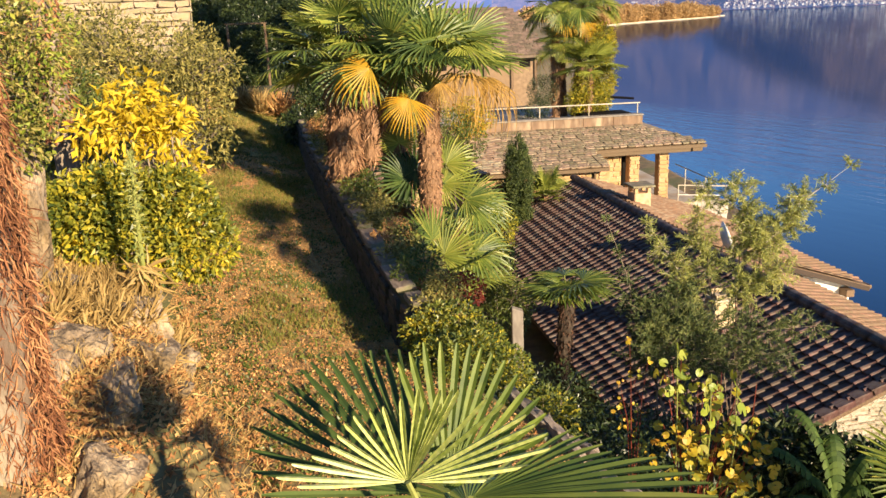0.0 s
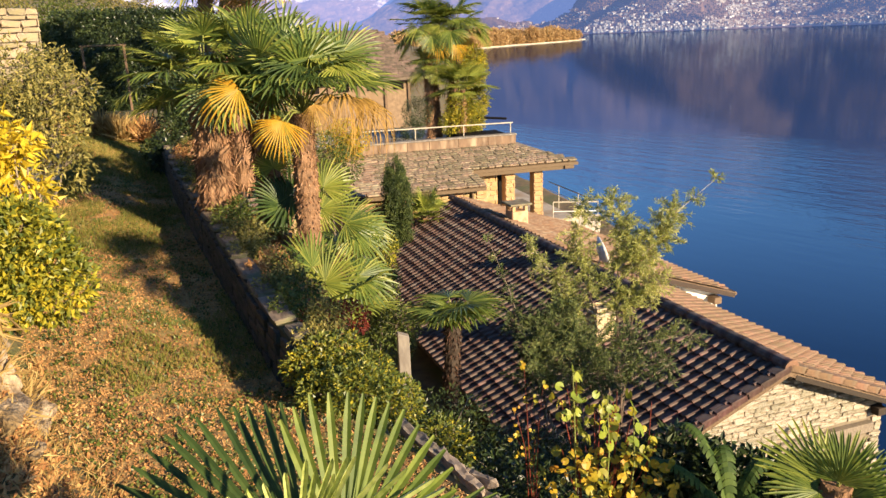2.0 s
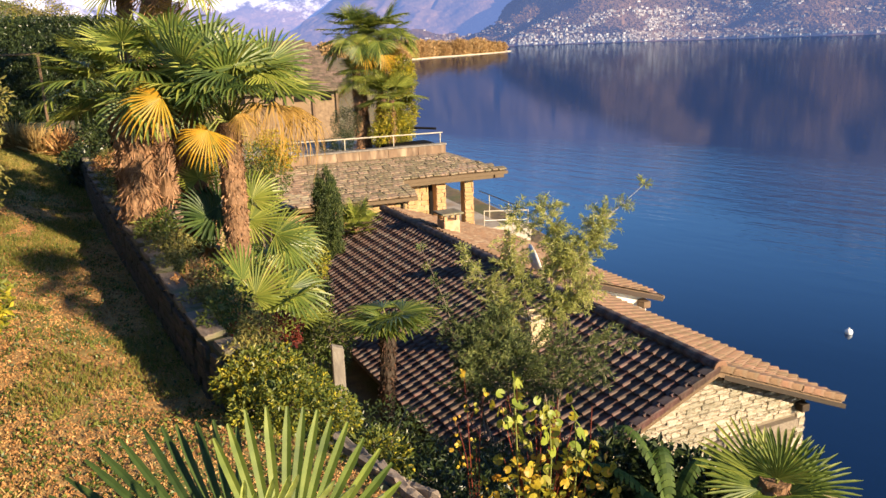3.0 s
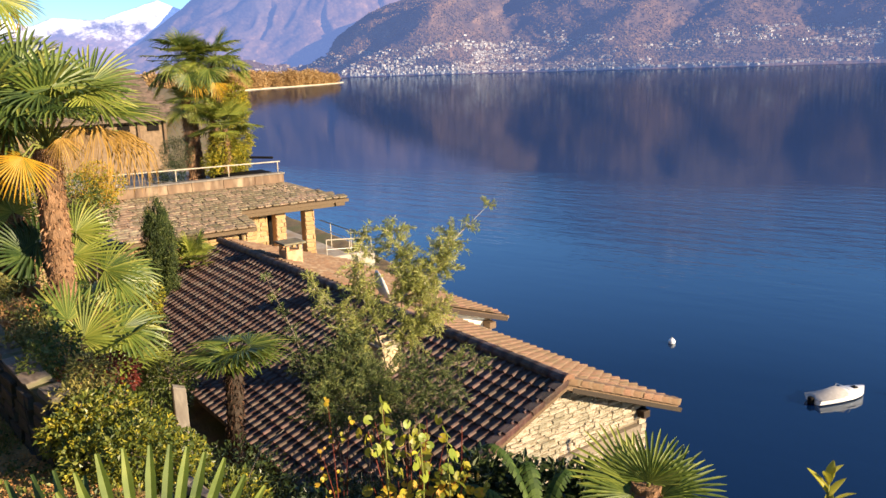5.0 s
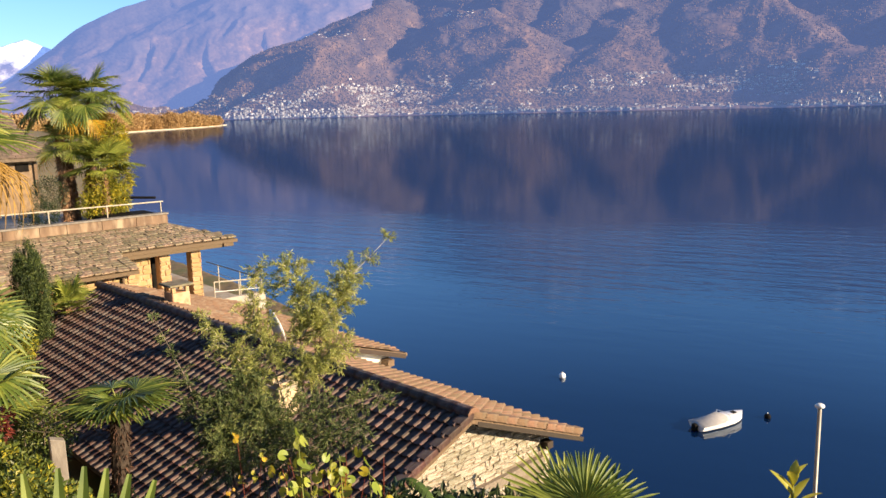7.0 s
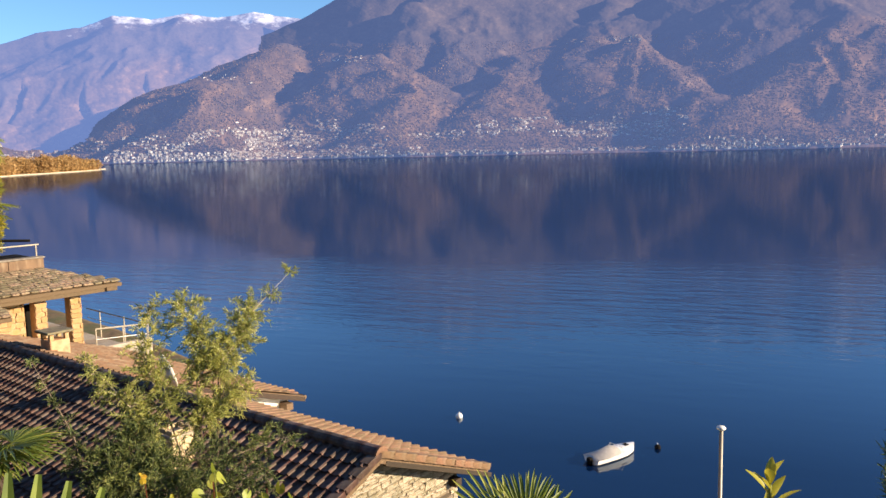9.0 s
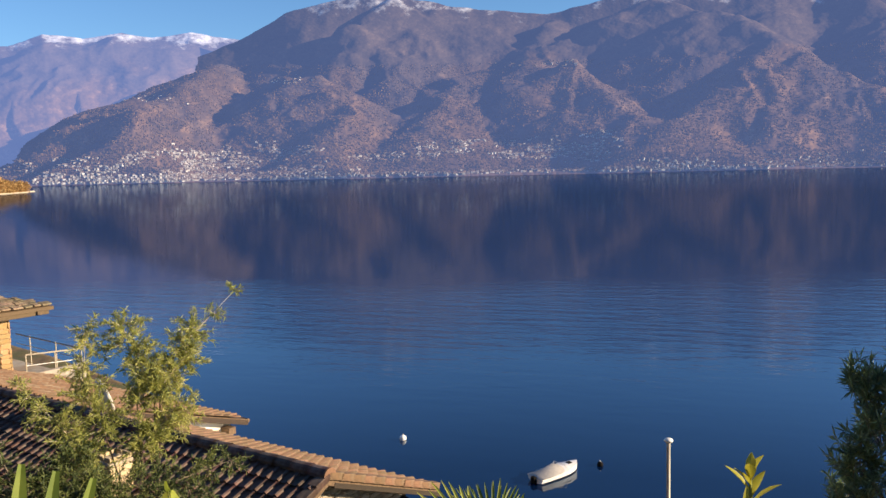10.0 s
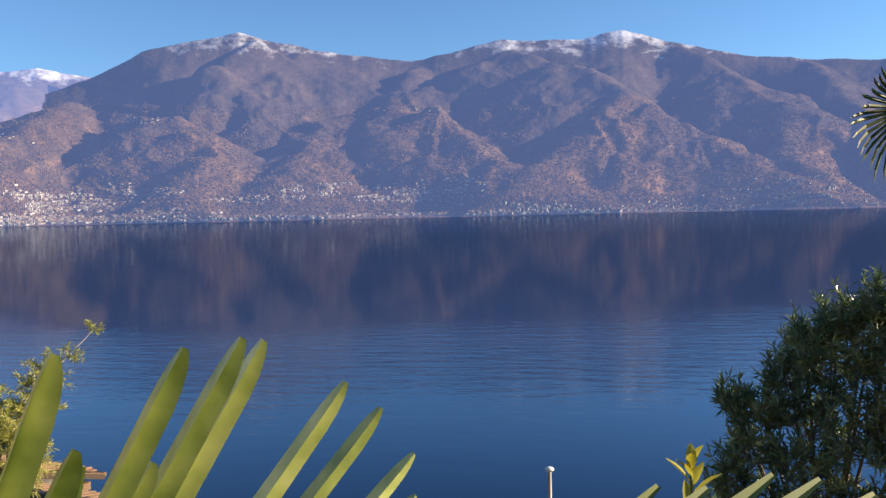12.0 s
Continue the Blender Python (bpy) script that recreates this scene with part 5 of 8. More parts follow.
# dark rolled awning at the terrace's lake end
awning = thing("awning", (9.5, 28.3, 0), "dark folded awning at the end of the roof terrace", "awning", rz=6.9)
v, f = tube([(-3.3, 5.2, 20.75), (-2.4, 4.3, 20.55), (-1.4, 3.6, 20.50)], [0.05, 0.05, 0.045], 8)
np_part("roll", v, f, M["dark"], awning)
# this slab stands for the flat roof's dark far side, not awning cloth
box_part("cover", (-3.6, 3.0, 19.76), (-1.65, 4.2, 20.02), M["dark"], awning, bevel=0.05)
v, f = tube([(-2.4, 4.3, 19.7), (-2.4, 4.3, 20.55)], [0.03, 0.03], 6)
np_part("post", v, f, M["dark"], awning)

# ---------------------------------------------------------------- the second slate house, farther up the shore
back = thing("hill_house", (4.6, 48.3, 0), "stone house with a pitched slate roof behind palms", "house", rz=5)
bm = prism([(-6.5, -0.6), (1.75, -0.6), (0.2, 4.0), (-6.5, 4.0)], lambda x, y: 21.45 + 0.58 * (y + 0.6), 0.15)
br = part("roof", bm, M["slatebrown"], back, "brown slate roof")
r = np.random.default_rng(18)
rest = []
for k in range(22):
    y = -0.6 + k * 0.21
    x = -6.5
    while x < 1.75 - 0.34 * (y + 0.6):
        L = r.uniform(0.3, 0.6)
        m = pose(x + L / 2, y + 0.15, 21.45 + 0.58 * (y + 0.75) + 0.03, 27, r.normal(0, 1), r.normal(0, 1.5)) @ Matrix.Diagonal((L * 0.97, 0.34, 0.04, 1))
        me = slabs[r.integers(8)]
        rest.append(([m @ v.co for v in me.vertices], [tuple(p.vertices) for p in me.polygons]))
        x += L
v, f = join(rest)
tagged(np_part("slates", v, f, M["slatebrown"], br), "weathered brown slates", kind="stuff")
box_part("wall", (-6.2, 0.0, 14), (1.35, 7.0, 21.3), M["ochredark"], back, "brown stone wall", bevel=0.0)
for x in (-4.6, -2.9, -1.2, 0.35):
    w = box_part("window", (x, -0.06, 20.75), (x + 0.62, 0.05, 21.15), M["dark"], back, "small dark window under the eaves")
    box_part("frame", (x - 0.06, -0.09, 21.15), (x + 0.68, 0.03, 21.21), M["wood"], w)
for x in (-5.4, -3.5, -1.8, -0.2, 1.2):
    box_part("timber_post", (x, -0.12, 19.5), (x + 0.16, 0.0, 21.38), M["wood"], back, "brown timber post")

# ---------------------------------------------------------------- fan palms
def blade_data(R, nseg, spread, r, droop=0.15, tipdroop=0.2, cup=0.12, fuse=0.42, wide=1.0, bent=0.15, blunt=0.16, vee=0.55, taper=0.8, point=False, picks=()):
    """A palmate blade: folded segments joined near the hub, free and tapering towards blunt tips. Axis +x, face +z."""
    verts, faces = [], []
    half = radians(spread) / 2
    step = 2 * half / nseg
    S = (0.03, 0.22, fuse, 0.66, 0.86, 1.0)
    if point:
        S = (0.03, 0.22, fuse, 0.66, 0.85, 0.91, 0.94, 0.965, 0.983, 0.994, 1.0)
    ribs = [(-half + (i + 0.5) * step, None) for i in range(nseg)]
    if picks:
        ribs = [(radians(t), L) for t, L in picks]
    for th, given in ribs:
        L = given or R * (1 - 0.28 * (abs(th) / half) ** 2.2) * r.uniform(0.93, 1.04)
        hang = tipdroop * r.uniform(0.4, 1.6) + (0.9 * bent * r.random() ** 4)
        side = 0.0 if given else r.normal(0, 0.02)
        wmax = fuse * R * math.tan(step / 2) * wide
        b = len(verts)
        for s in S:
            rr = s * L
            w = rr * math.tan(step / 2) if s <= fuse else wmax * (1.0 if s < 0.7 else taper if s < 0.9 else blunt)
            if point and s > 0.6:
                w = wmax * (1 - 0.22 * smooth01((s - 0.66) / 0.28)) * max(0.3, math.sqrt(max(0.0, 1 - (max(0.0, s - 0.93) / 0.072) ** 2)))
            w = min(w, wmax)
            t2 = th + side * s * s
            z = -droop * R * s * s - hang * R * max(0.0, s - 0.5) ** 2 * 2.4 + cup * R * abs(math.sin(th * 0.5)) * s
            rx = rr * (1 - 0.12 * hang * s * s)
            cx, cy = rx * math.cos(t2), rx * math.sin(t2)
            px, py = -math.sin(t2), math.cos(t2)
            fold = w * vee
            verts += [(cx - px * w, cy - py * w, z + fold * 0.5), (cx, cy, z - fold * 0.5), (cx + px * w, cy + py * w, z + fold * 0.5)]
        for k in range(len(S) - 1):
            o = b + 3 * k
            faces += [(o, o + 1, o + 4, o + 3), (o + 1, o + 2, o + 5, o + 4)]
    return verts, faces


r = np.random.default_rng(41)
BLADES = {}
for kind, mat in (("green", "frond"), ("deep", "frondshade"), ("bright", "frondbright"), ("yellow", "frondyellow"), ("dry", "fronddry")):
    BLADES[kind] = []
    for k in range(4):
        d = dict(droop=r.uniform(0.02, 0.12), tipdroop=r.uniform(0.04, 0.2), cup=r.uniform(0.05, 0.2), bent=0.3, fuse=r.uniform(0.3, 0.4), wide=1.05)
        if kind == "yellow":
            d = dict(droop=r.uniform(0.05, 0.15), tipdroop=r.uniform(0.1, 0.35), cup=r.uniform(0.02, 0.1), bent=0.9, fuse=0.30, wide=0.95)
        if kind == "dry":
            d = dict(droop=r.uniform(0.2, 0.5), tipdroop=r.uniform(0.4, 0.9), cup=-0.1, bent=1.2, fuse=0.26, wide=0.8)
        v, f = blade_data(1.0, int(r.integers(26, 33) if kind != "yellow" else r.integers(20, 26)), r.uniform(140, 190) if kind in ("dry", "yellow") else r.uniform(215, 275), r, **d)
        BLADES[kind].append(mesh_of("frond_" + kind, v, f, M[mat]))


def axes(x, z):
    x = Vector(x).normalized()
    z = Vector(z)
    z = (z - x * z.dot(x)).normalized()
    y = z.cross(x)
    return Matrix(((x.x, y.x, z.x, 0), (x.y, y.y, z.y, 0), (x.z, y.z, z.z, 0), (0, 0, 0, 1)))


def frond(palm, base, direction, plen, R, me, bend=25, face=None, sag=0.12, thick=0.011, label=""):
    """A stalk from base along direction, sagging, with a blade at its end. All in the palm's own space."""
    d = Vector(direction).normalized()
    base = Vector(base)
    pts = [base + d * plen * t - Vector((0, 0, sag * plen * t * t)) for t in (0, 0.35, 0.7, 1.0)]
    end = (pts[-1] - pts[-2]).normalized()
    up = Vector(face) if face else Vector((0, 0, 1)) + d * 0.15
    side = end.cross(up)
    if side.length < 0.05:
        side = end.orthogonal()
    ax = Matrix.Rotation(-radians(bend), 3, side.normalized()) @ end
    ob = shared("frond", me, palm, Matrix.Translation(pts[-1]) @ axes(ax, up) @ Matrix.Diagonal((R, R, R, 1)))
    if label:
        ob["label"] = label
    v, f = tube(pts, [thick * 1.5, thick, thick * 0.9, thick * 0.8], 5)
    inv = ob.matrix_basis.inverted()
    np_part("stalk", [inv @ p for p in v], f, M["petiole"], ob, "green leaf stalk")
    return ob


def fan(palm, root, at, tip, kind, face=(0, -0.7, 0.6), k=0, label=""):
    """A frond whose blade starts at one point of the world and reaches another; its stalk comes from root."""
    o = palm.matrix_basis.translation
    root, at, tip = (Vector(p) - o for p in (root, at, tip))
    R = (tip - at).length
    ob = shared("frond", BLADES[kind][k % 4], palm, Matrix.Translation(at) @ axes(tip - at, face) @ Matrix.Diagonal((R, R, R, 1)))
    if label:
        ob["label"] = label
    mid = root.lerp(at, 0.55) + Vector((0, 0, 0.12 * (at - root).length))
    v, f = tube([root, mid, at], [0.016, 0.011, 0.009], 5)
    inv = ob.matrix_basis.inverted()
    np_part("stalk", [inv @ p for p in v], f, M["petiole"], ob, "green leaf stalk")
    return ob


def palm_trunk(palm, base, top, r0, r1, rr, shag=260, shaglen=0.16, bark="trunk", hair="fibre"):
    base, top = Vector(base), Vector(top)
    n, sides = 26, 14
    verts, faces = [], []
    bow = Vector((rr.normal(0, 0.05), rr.normal(0, 0.05), 0))
    for i in range(n):
        t = i / (n - 1)
        p = base.lerp(top, t) + bow * math.sin(math.pi * t)
        rad = (r0 * (1 - t) + r1 * t) * (1 + 0.10 * (i % 2))
        for k in range(sides):
            w = 2 * math.pi * k / sides
            q = rad * (1 + rr.normal(0, 0.06))
            verts.append((p.x + q * math.cos(w), p.y + q * math.sin(w), p.z + rr.normal(0, 0.006)))
    for i in range(n - 1):
        for k in range(sides):
            faces.append((i * sides + k, i * sides + (k + 1) % sides, (i + 1) * sides + (k + 1) % sides, (i + 1) * sides + k))
    faces.append(tuple((n - 1) * sides + k for k in range(sides)))
    np_part("trunk", verts, faces, M[bark], palm, "brown fibrous palm trunk")
    t = rr.random(shag)
    w = rr.uniform(0, 2 * math.pi, shag)
    rad = (r0 * (1 - t) + r1 * t) * 0.98
    c = np.array(base)[None] * (1 - t)[:, None] + np.array(top)[None] * t[:, None] + np.array(bow)[None] * np.sin(np.pi * t)[:, None]
    d = np.stack([np.cos(w), np.sin(w), 0 * w], 1)
    P = c + d * rad[:, None]
    v, f = leaf_cloud(P, shaglen, 0.022, rr, droop=2.4, fold=0.2, up=0.0, out=d * 0.7)
    tagged(np_part("trunk_fibre", v, f, M[hair], palm), "shaggy brown fibre", kind="stuff")


def palm(base, crown, n, plen, R, seed, mix, label, r0=0.13, r1=0.11, el=(-35, 85), shag=260, shaglen=0.16, group="fan palms", skirt=0, bends=(0, 26), bark="trunk", hair="fibre"):
    """A fan palm: trunk from base to crown, n fronds between the two elevations, lower ones older."""
    rr = np.random.default_rng(seed)
    p = thing("fan_palm", base, label, "palm tree", group)
    off = Vector(crown) - Vector(base)
    palm_trunk(p, (0, 0, -0.3), off, r0, r1, rr, shag, shaglen, bark, hair)
    for i in range(n):
        t = (i + 0.5) / n
        e = radians(el[0] + (el[1] - el[0]) * t ** 0.9 + rr.normal(0, 5))
        a = i * 2.39996 + rr.normal(0, 0.25)
        d = (math.cos(e) * math.cos(a), math.cos(e) * math.sin(a), math.sin(e))
        kind = mix(t, rr)
        me = BLADES[kind][rr.integers(4)]
        frond(p, off + Vector((0, 0, 0.12 * t - 0.12)), d, plen * rr.uniform(0.8, 1.15), R * rr.uniform(0.85, 1.1), me, bend=rr.uniform(*bends), sag=rr.uniform(0.03, 0.15))
    for i in range(skirt):
        a = rr.uniform(0, 2 * math.pi)
        e = radians(rr.uniform(-75, -40))
        d = (math.cos(e) * math.cos(a), math.cos(e) * math.sin(a), math.sin(e))
        frond(p, off + Vector((0, 0, -0.15)), d, plen * rr.uniform(0.5, 0.8), R * rr.uniform(0.7, 0.9), BLADES["dry"][rr.integers(4)], bend=20, sag=0.1, label="dead straw-brown frond")
    return p


def green_mix(t, rr):
    return "yellow" if t < 0.05 else "green" if rr.random() < 0.6 else "bright"


def lush_mix(t, rr):
    return "green" if rr.random() < 0.62 else "bright"


def worn_mix(t, rr):
    return "yellow" if t < 0.12 and rr.random() < 0.5 else "bright" if rr.random() < 0.55 else "green"


def bright_mix(t, rr):
    return "bright" if rr.random() < 0.9 else "green"


tall = palm((-0.2, 11.6, 20.5), (-0.12, 11.55, 22.95), 13, 0.75, 0.66, 1, lush_mix, "tall fan palm with green crown and yellowing lower fronds", 0.16, 0.15, el=(42, 82), shag=1500, shaglen=0.07, bends=(15, 50))
HUB = (-0.10, 11.5, 22.95)
for k, (at, tip, kind, face) in enumerate((
        ((0.03, 11.2, 23.66), (0.08, 11.5, 24.27), "green", (0, -0.8, 0.5)), ((0.43, 11.3, 23.68), (0.85, 11.5, 24.1), "green", (-0.2, -0.8, 0.6)),
        ((0.40, 11.2, 23.58), (0.96, 11.0, 23.45), "bright", (0.1, -0.5, 0.8)), ((-0.10, 11.2, 23.6), (-0.68, 11.0, 23.7), "deep", (-0.2, -0.5, 0.8)),
        ((-0.60, 11.3, 23.70), (-1.01, 11.4, 24.2), "green", (-0.8, -0.2, 0.5)), ((0.55, 11.25, 23.38), (1.25, 11.0, 23.30), "green", (0.1, -0.25, 0.95)),
        ((-0.29, 11.5, 23.85), (-0.59, 11.8, 24.38), "green", (-0.2, -0.8, 0.5)), ((0.15, 11.0, 23.45), (0.35, 10.6, 23.40), "deep", (0.1, -0.3, 0.95)), ((-0.35, 11.1, 23.45), (-0.75, 10.7, 23.30), "deep", (-0.1, -0.4, 0.9)))):
    fan(tall, HUB, at, tip, kind, face, k)
for k, (at, tip, kind, face) in enumerate((
        ((-0.86, 10.9, 23.34), (-1.42, 10.7, 23.18), "yellow", (-0.1, -0.75, 0.65)), ((-0.36, 10.75, 22.93), (-0.50, 10.5, 22.48), "yellow", (0, -1, 0.25)),
        ((-0.33, 10.85, 22.87), (-0.72, 10.75, 22.80), "yellow", (0, -0.6, 0.8)), ((0.22, 11.05, 23.22), (0.34, 10.9, 22.86), "dry", (0.3, -0.9, 0.3)),
        ((0.50, 11.2, 23.14), (1.25, 11.05, 22.98), "dry", (0, -0.25, 0.95)), ((0.42, 11.1, 23.2), (0.85, 10.95, 23.0), "dry", (0, -0.4, 0.9)),
        ((0.70, 11.3, 23.12), (1.38, 11.2, 22.88), "dry", (0.1, -0.2, 0.95)), ((0.05, 11.0, 23.1), (0.1, 10.8, 22.75), "dry", (0, -0.9, 0.3)))):
    fan(tall, HUB, at, tip, kind, face, k, "yellow drooping frond" if kind == "yellow" else "dead straw-brown frond")
palm((-1.45, 12.3, 21.0), (-1.45, 12.45, 23.25), 26, 0.8, 0.66, 2, lush_mix, "shaggy-trunked fan palm with green fronds", 0.25, 0.23, el=(0, 84), shag=1700, shaglen=0.16, skirt=0, bends=(12, 55))
palm((-0.72, 12.5, 20.9), (-0.8, 12.7, 23.35), 24, 0.8, 0.66, 3, lush_mix, "shaggy-trunked fan palm with green fronds", 0.21, 0.2, el=(0, 84), shag=1400, shaglen=0.16, skirt=0, bends=(12, 55))
palm((-2.0, 17.2, 21.6), (-1.75, 17.3, 25.9), 20, 0.9, 0.7, 4, green_mix, "tall slender fan palm behind the garden wall", 0.15, 0.13, el=(-20, 80), shag=700, skirt=3)
palm((-1.35, 16.3, 21.4), (-1.12, 16.3, 25.5), 20, 0.9, 0.7, 5, green_mix, "tall fan palm with a thick shaggy trunk", 0.24, 0.26, el=(-25, 80), shag=1100, shaglen=0.3, skirt=6)
young = palm((0.11, 10.7, 19.8), (0.11, 10.7, 20.55), 6, 0.35, 0.5, 6, bright_mix, "young bright green fan palm in the planting bed", 0.1, 0.09, el=(-10, 30), shag=120, bends=(-12, 12))
for k, (at, tip) in enumerate((((0.01, 10.6, 20.80), (0.27, 10.7, 21.36)), ((-0.14, 10.7, 21.0), (-0.43, 10.85, 21.43)), ((-0.36, 10.6, 21.02), (-0.92, 10.5, 21.14)), ((-0.01, 10.5, 20.82), (-0.31, 10.3, 20.45)), ((0.44, 10.6, 20.84), (1.0, 10.5, 20.74)), ((0.25, 10.55, 20.7), (0.55, 10.4, 20.3)))):
    fan(young, (0.11, 10.7, 20.55), at, tip, ("bright", "green", "green")[k % 3], (-0.1, -0.55, 0.8), k)
young = palm((0.2, 12.4, 19.6), (0.2, 12.4, 20.7), 5, 0.45, 0.5, 7, bright_mix, "young bright green fan palm in the planting bed", 0.1, 0.09, el=(-5, 30), shag=160, bends=(-12, 12))
for k, (at, tip) in enumerate((((0.04, 12.4, 21.42), (0.56, 12.5, 21.80)), ((0.39, 12.2, 21.22), (0.98, 12.1, 21.36)), ((0.54, 12.3, 21.03), (1.12, 12.2, 20.74)), ((0.1, 12.6, 21.7), (0.35, 12.8, 22.15)), ((0.7, 12.5, 21.1), (1.2, 12.6, 21.05)))):
    fan(young, (0.2, 12.4, 20.7), at, tip, ("bright", "green", "green")[k % 3], (-0.1, -0.55, 0.8), k)
young = palm((-0.6, 12.1, 20.3), (-0.5, 12.1, 21.15), 4, 0.45, 0.5, 8, lambda t, q: "deep", "young fan palm beside the palm trunks, shade in its dark green", 0.1, 0.09, el=(10, 50), shag=120, bends=(-12, 12))
for k, (at, tip, kind) in enumerate((((-0.37, 12.0, 21.74), (-1.05, 11.8, 21.62), "deep"), ((-0.6, 12.2, 22.12), (-0.66, 12.3, 22.45), "bright"), ((-0.5, 11.9, 21.6), (-0.85, 11.7, 21.95), "deep"))):
    fan(young, (-0.5, 12.1, 21.15), at, tip, kind, (-0.2, -0.6, 0.7), k)
# trunk and fibre get dark colours for the shade that falls on them
flat = palm((1.8, 11.5, 17.2), (1.86, 11.5, 19.80), 3, 0.2, 0.4, 9, lambda t, q: "green", "small fan palm beside the tiled roof, trunk shade in its colour", 0.09, 0.11, el=(50, 75), shag=1100, shaglen=0.09, bends=(10, 20), bark="darkwood", hair="shadedhair")
for k in range(13):
    a = k * 2.39996 + 0.4
    c, sn = math.cos(a), math.sin(a)
    z = 19.86 + 0.10 * (k % 3)
    reach = 0.50 + 0.06 * (k % 4)
    fan(flat, (1.86, 11.5, 19.78), (1.86 + 0.22 * c, 11.5 + 0.22 * sn, z), (1.86 + (0.22 + reach) * c, 11.5 + (0.22 + reach) * sn, z + 0.04 + (0.17 if sn < 0 else -0.04) * abs(sn)), "green", (0.25 * c, 0.25 * sn, 1), k)
palm((4.75, 32.3, 19.72), (4.85, 33.0, 24.0), 30, 0.9, 0.85, 10, worn_mix, "tall fan palm on the roof terrace", 0.15, 0.14, el=(-30, 82), shag=1100, shaglen=0.2, skirt=5, group="palms on the roof terrace", bends=(10, 50))
palm((5.5, 32.5, 19.72), (5.95, 32.8, 24.05), 30, 0.85, 0.85, 11, worn_mix, "tall fan palm on the roof terrace", 0.15, 0.14, el=(-35, 82), shag=1100, shaglen=0.2, skirt=4, group="palms on the roof terrace", bends=(10, 50))
palm((5.2, 33.2, 19.72), (5.0, 32.9, 22.5), 20, 0.7, 0.75, 12, worn_mix, "medium fan palm on the roof terrace", 0.15, 0.14, el=(-15, 80), shag=500, skirt=0, group="palms on the roof terrace", bends=(10, 50))
palm((5.75, 31.9, 19.72), (6.0, 32.0, 21.7), 26, 0.75, 0.75, 13, bright_mix, "bright green fan palm on the roof terrace", 0.11, 0.1, el=(0, 85), shag=300, group="palms on the roof terrace")

# the palm before the stone gable: stiff upright fronds
fr = thing("fan_palm", (2.75, 3.94, 20.6), "young fan palm with stiff spiky green fronds", "palm tree", "fan palms")
rr = np.random.default_rng(31)
palm_trunk(fr, (0, 0, -0.3), (0, 0, 0.80), 0.09, 0.08, rr, 160)
STIFF = [mesh_of("frond_stiff", *blade_data(1.0, n, sp, rr, droop=0.02, tipdroop=0.05, cup=0.1, bent=0.05, fuse=0.34, wide=1.1), M[mm]) for sp, n, mm in ((230, 30, "frondmid"), (120, 16, "frondbright"), (190, 24, "frondmid"), (150, 18, "frondbright"))]
for k, d, plen, R, face in ((0, (0.25, -0.05, 0.95), 0.10, 0.36, (-0.5, -0.7, 0.45)), (1, (-0.55, 0.55, 0.62), 0.12, 0.48, (-0.2, -0.8, 0.55)), (3, (-0.15, -0.30, 0.85), 0.12, 0.30, (-0.5, -0.6, 0.6)),
                            (2, (0.85, -0.35, 0.18), 0.14, 0.46, (-0.2, -0.4, 0.9)), (0, (0.55, 0.35, 0.55), 0.12, 0.40, (-0.4, -0.6, 0.7)), (2, (-0.8, 0.1, 0.15), 0.12, 0.40, (-0.1, -0.5, 0.85)),
                            (2, (0.1, 0.9, 0.2), 0.12, 0.42, (-0.3, -0.4, 0.85)), (0, (0.35, -0.85, 0.2), 0.12, 0.36, (-0.5, -0.2, 0.8)), (2, (-0.5, -0.7, 0.1), 0.12, 0.36, (-0.3, -0.2, 0.9))):
    frond(fr, (0, 0, 0.74), d, plen * 0.8, R * 0.82, STIFF[k], bend=4, sag=0.02, face=face)

# the palm just below the eye: large stiff blades
near = thing("fan_palm", (0.02, 2.08, 21.3), "fan palm with broad stiff green fronds close by", "palm tree", "fan palms")
rr = np.random.default_rng(32)
palm_trunk(near, (0, 0, -0.3), (0, 0, 1.05), 0.10, 0.09, rr, 300)


def near_frond(hub, axis_dir, face, R, spread, nseg, mat, droop=0.0, tip=0.03, cup=0.06, fuse=0.42, seed=0, wide=1.15, vee=0.5, picks=()):
    q = np.random.default_rng(seed)
    me = mesh_of("frond_near", *blade_data(1.0, nseg, spread, q, droop=droop, tipdroop=tip, cup=cup, bent=0.03, fuse=fuse, blunt=0.34, vee=vee, point=vee > 0.6, taper=0.95, wide=wide, picks=[(a, L / R) for a, L in picks]), M[mat])
    o = Vector((0.02, 2.08, 21.3))
    ob = shared("frond", me, near, Matrix.Translation(Vector(hub) - o) @ axes(axis_dir, face) @ Matrix.Diagonal((R, R, R, 1)))
    h = Vector(hub) - o
    v, f = tube([(0, 0, 1.0), (h.x * 0.4, h.y * 0.4, 1.0 + (h.z - 1.0) * 0.4), h], [0.014, 0.011, 0.009], 6)
    inv = ob.matrix_basis.inverted()
    np_part("stalk", [inv @ Vector(p) for p in v], f, M["petiole"], ob, "green leaf stalk")


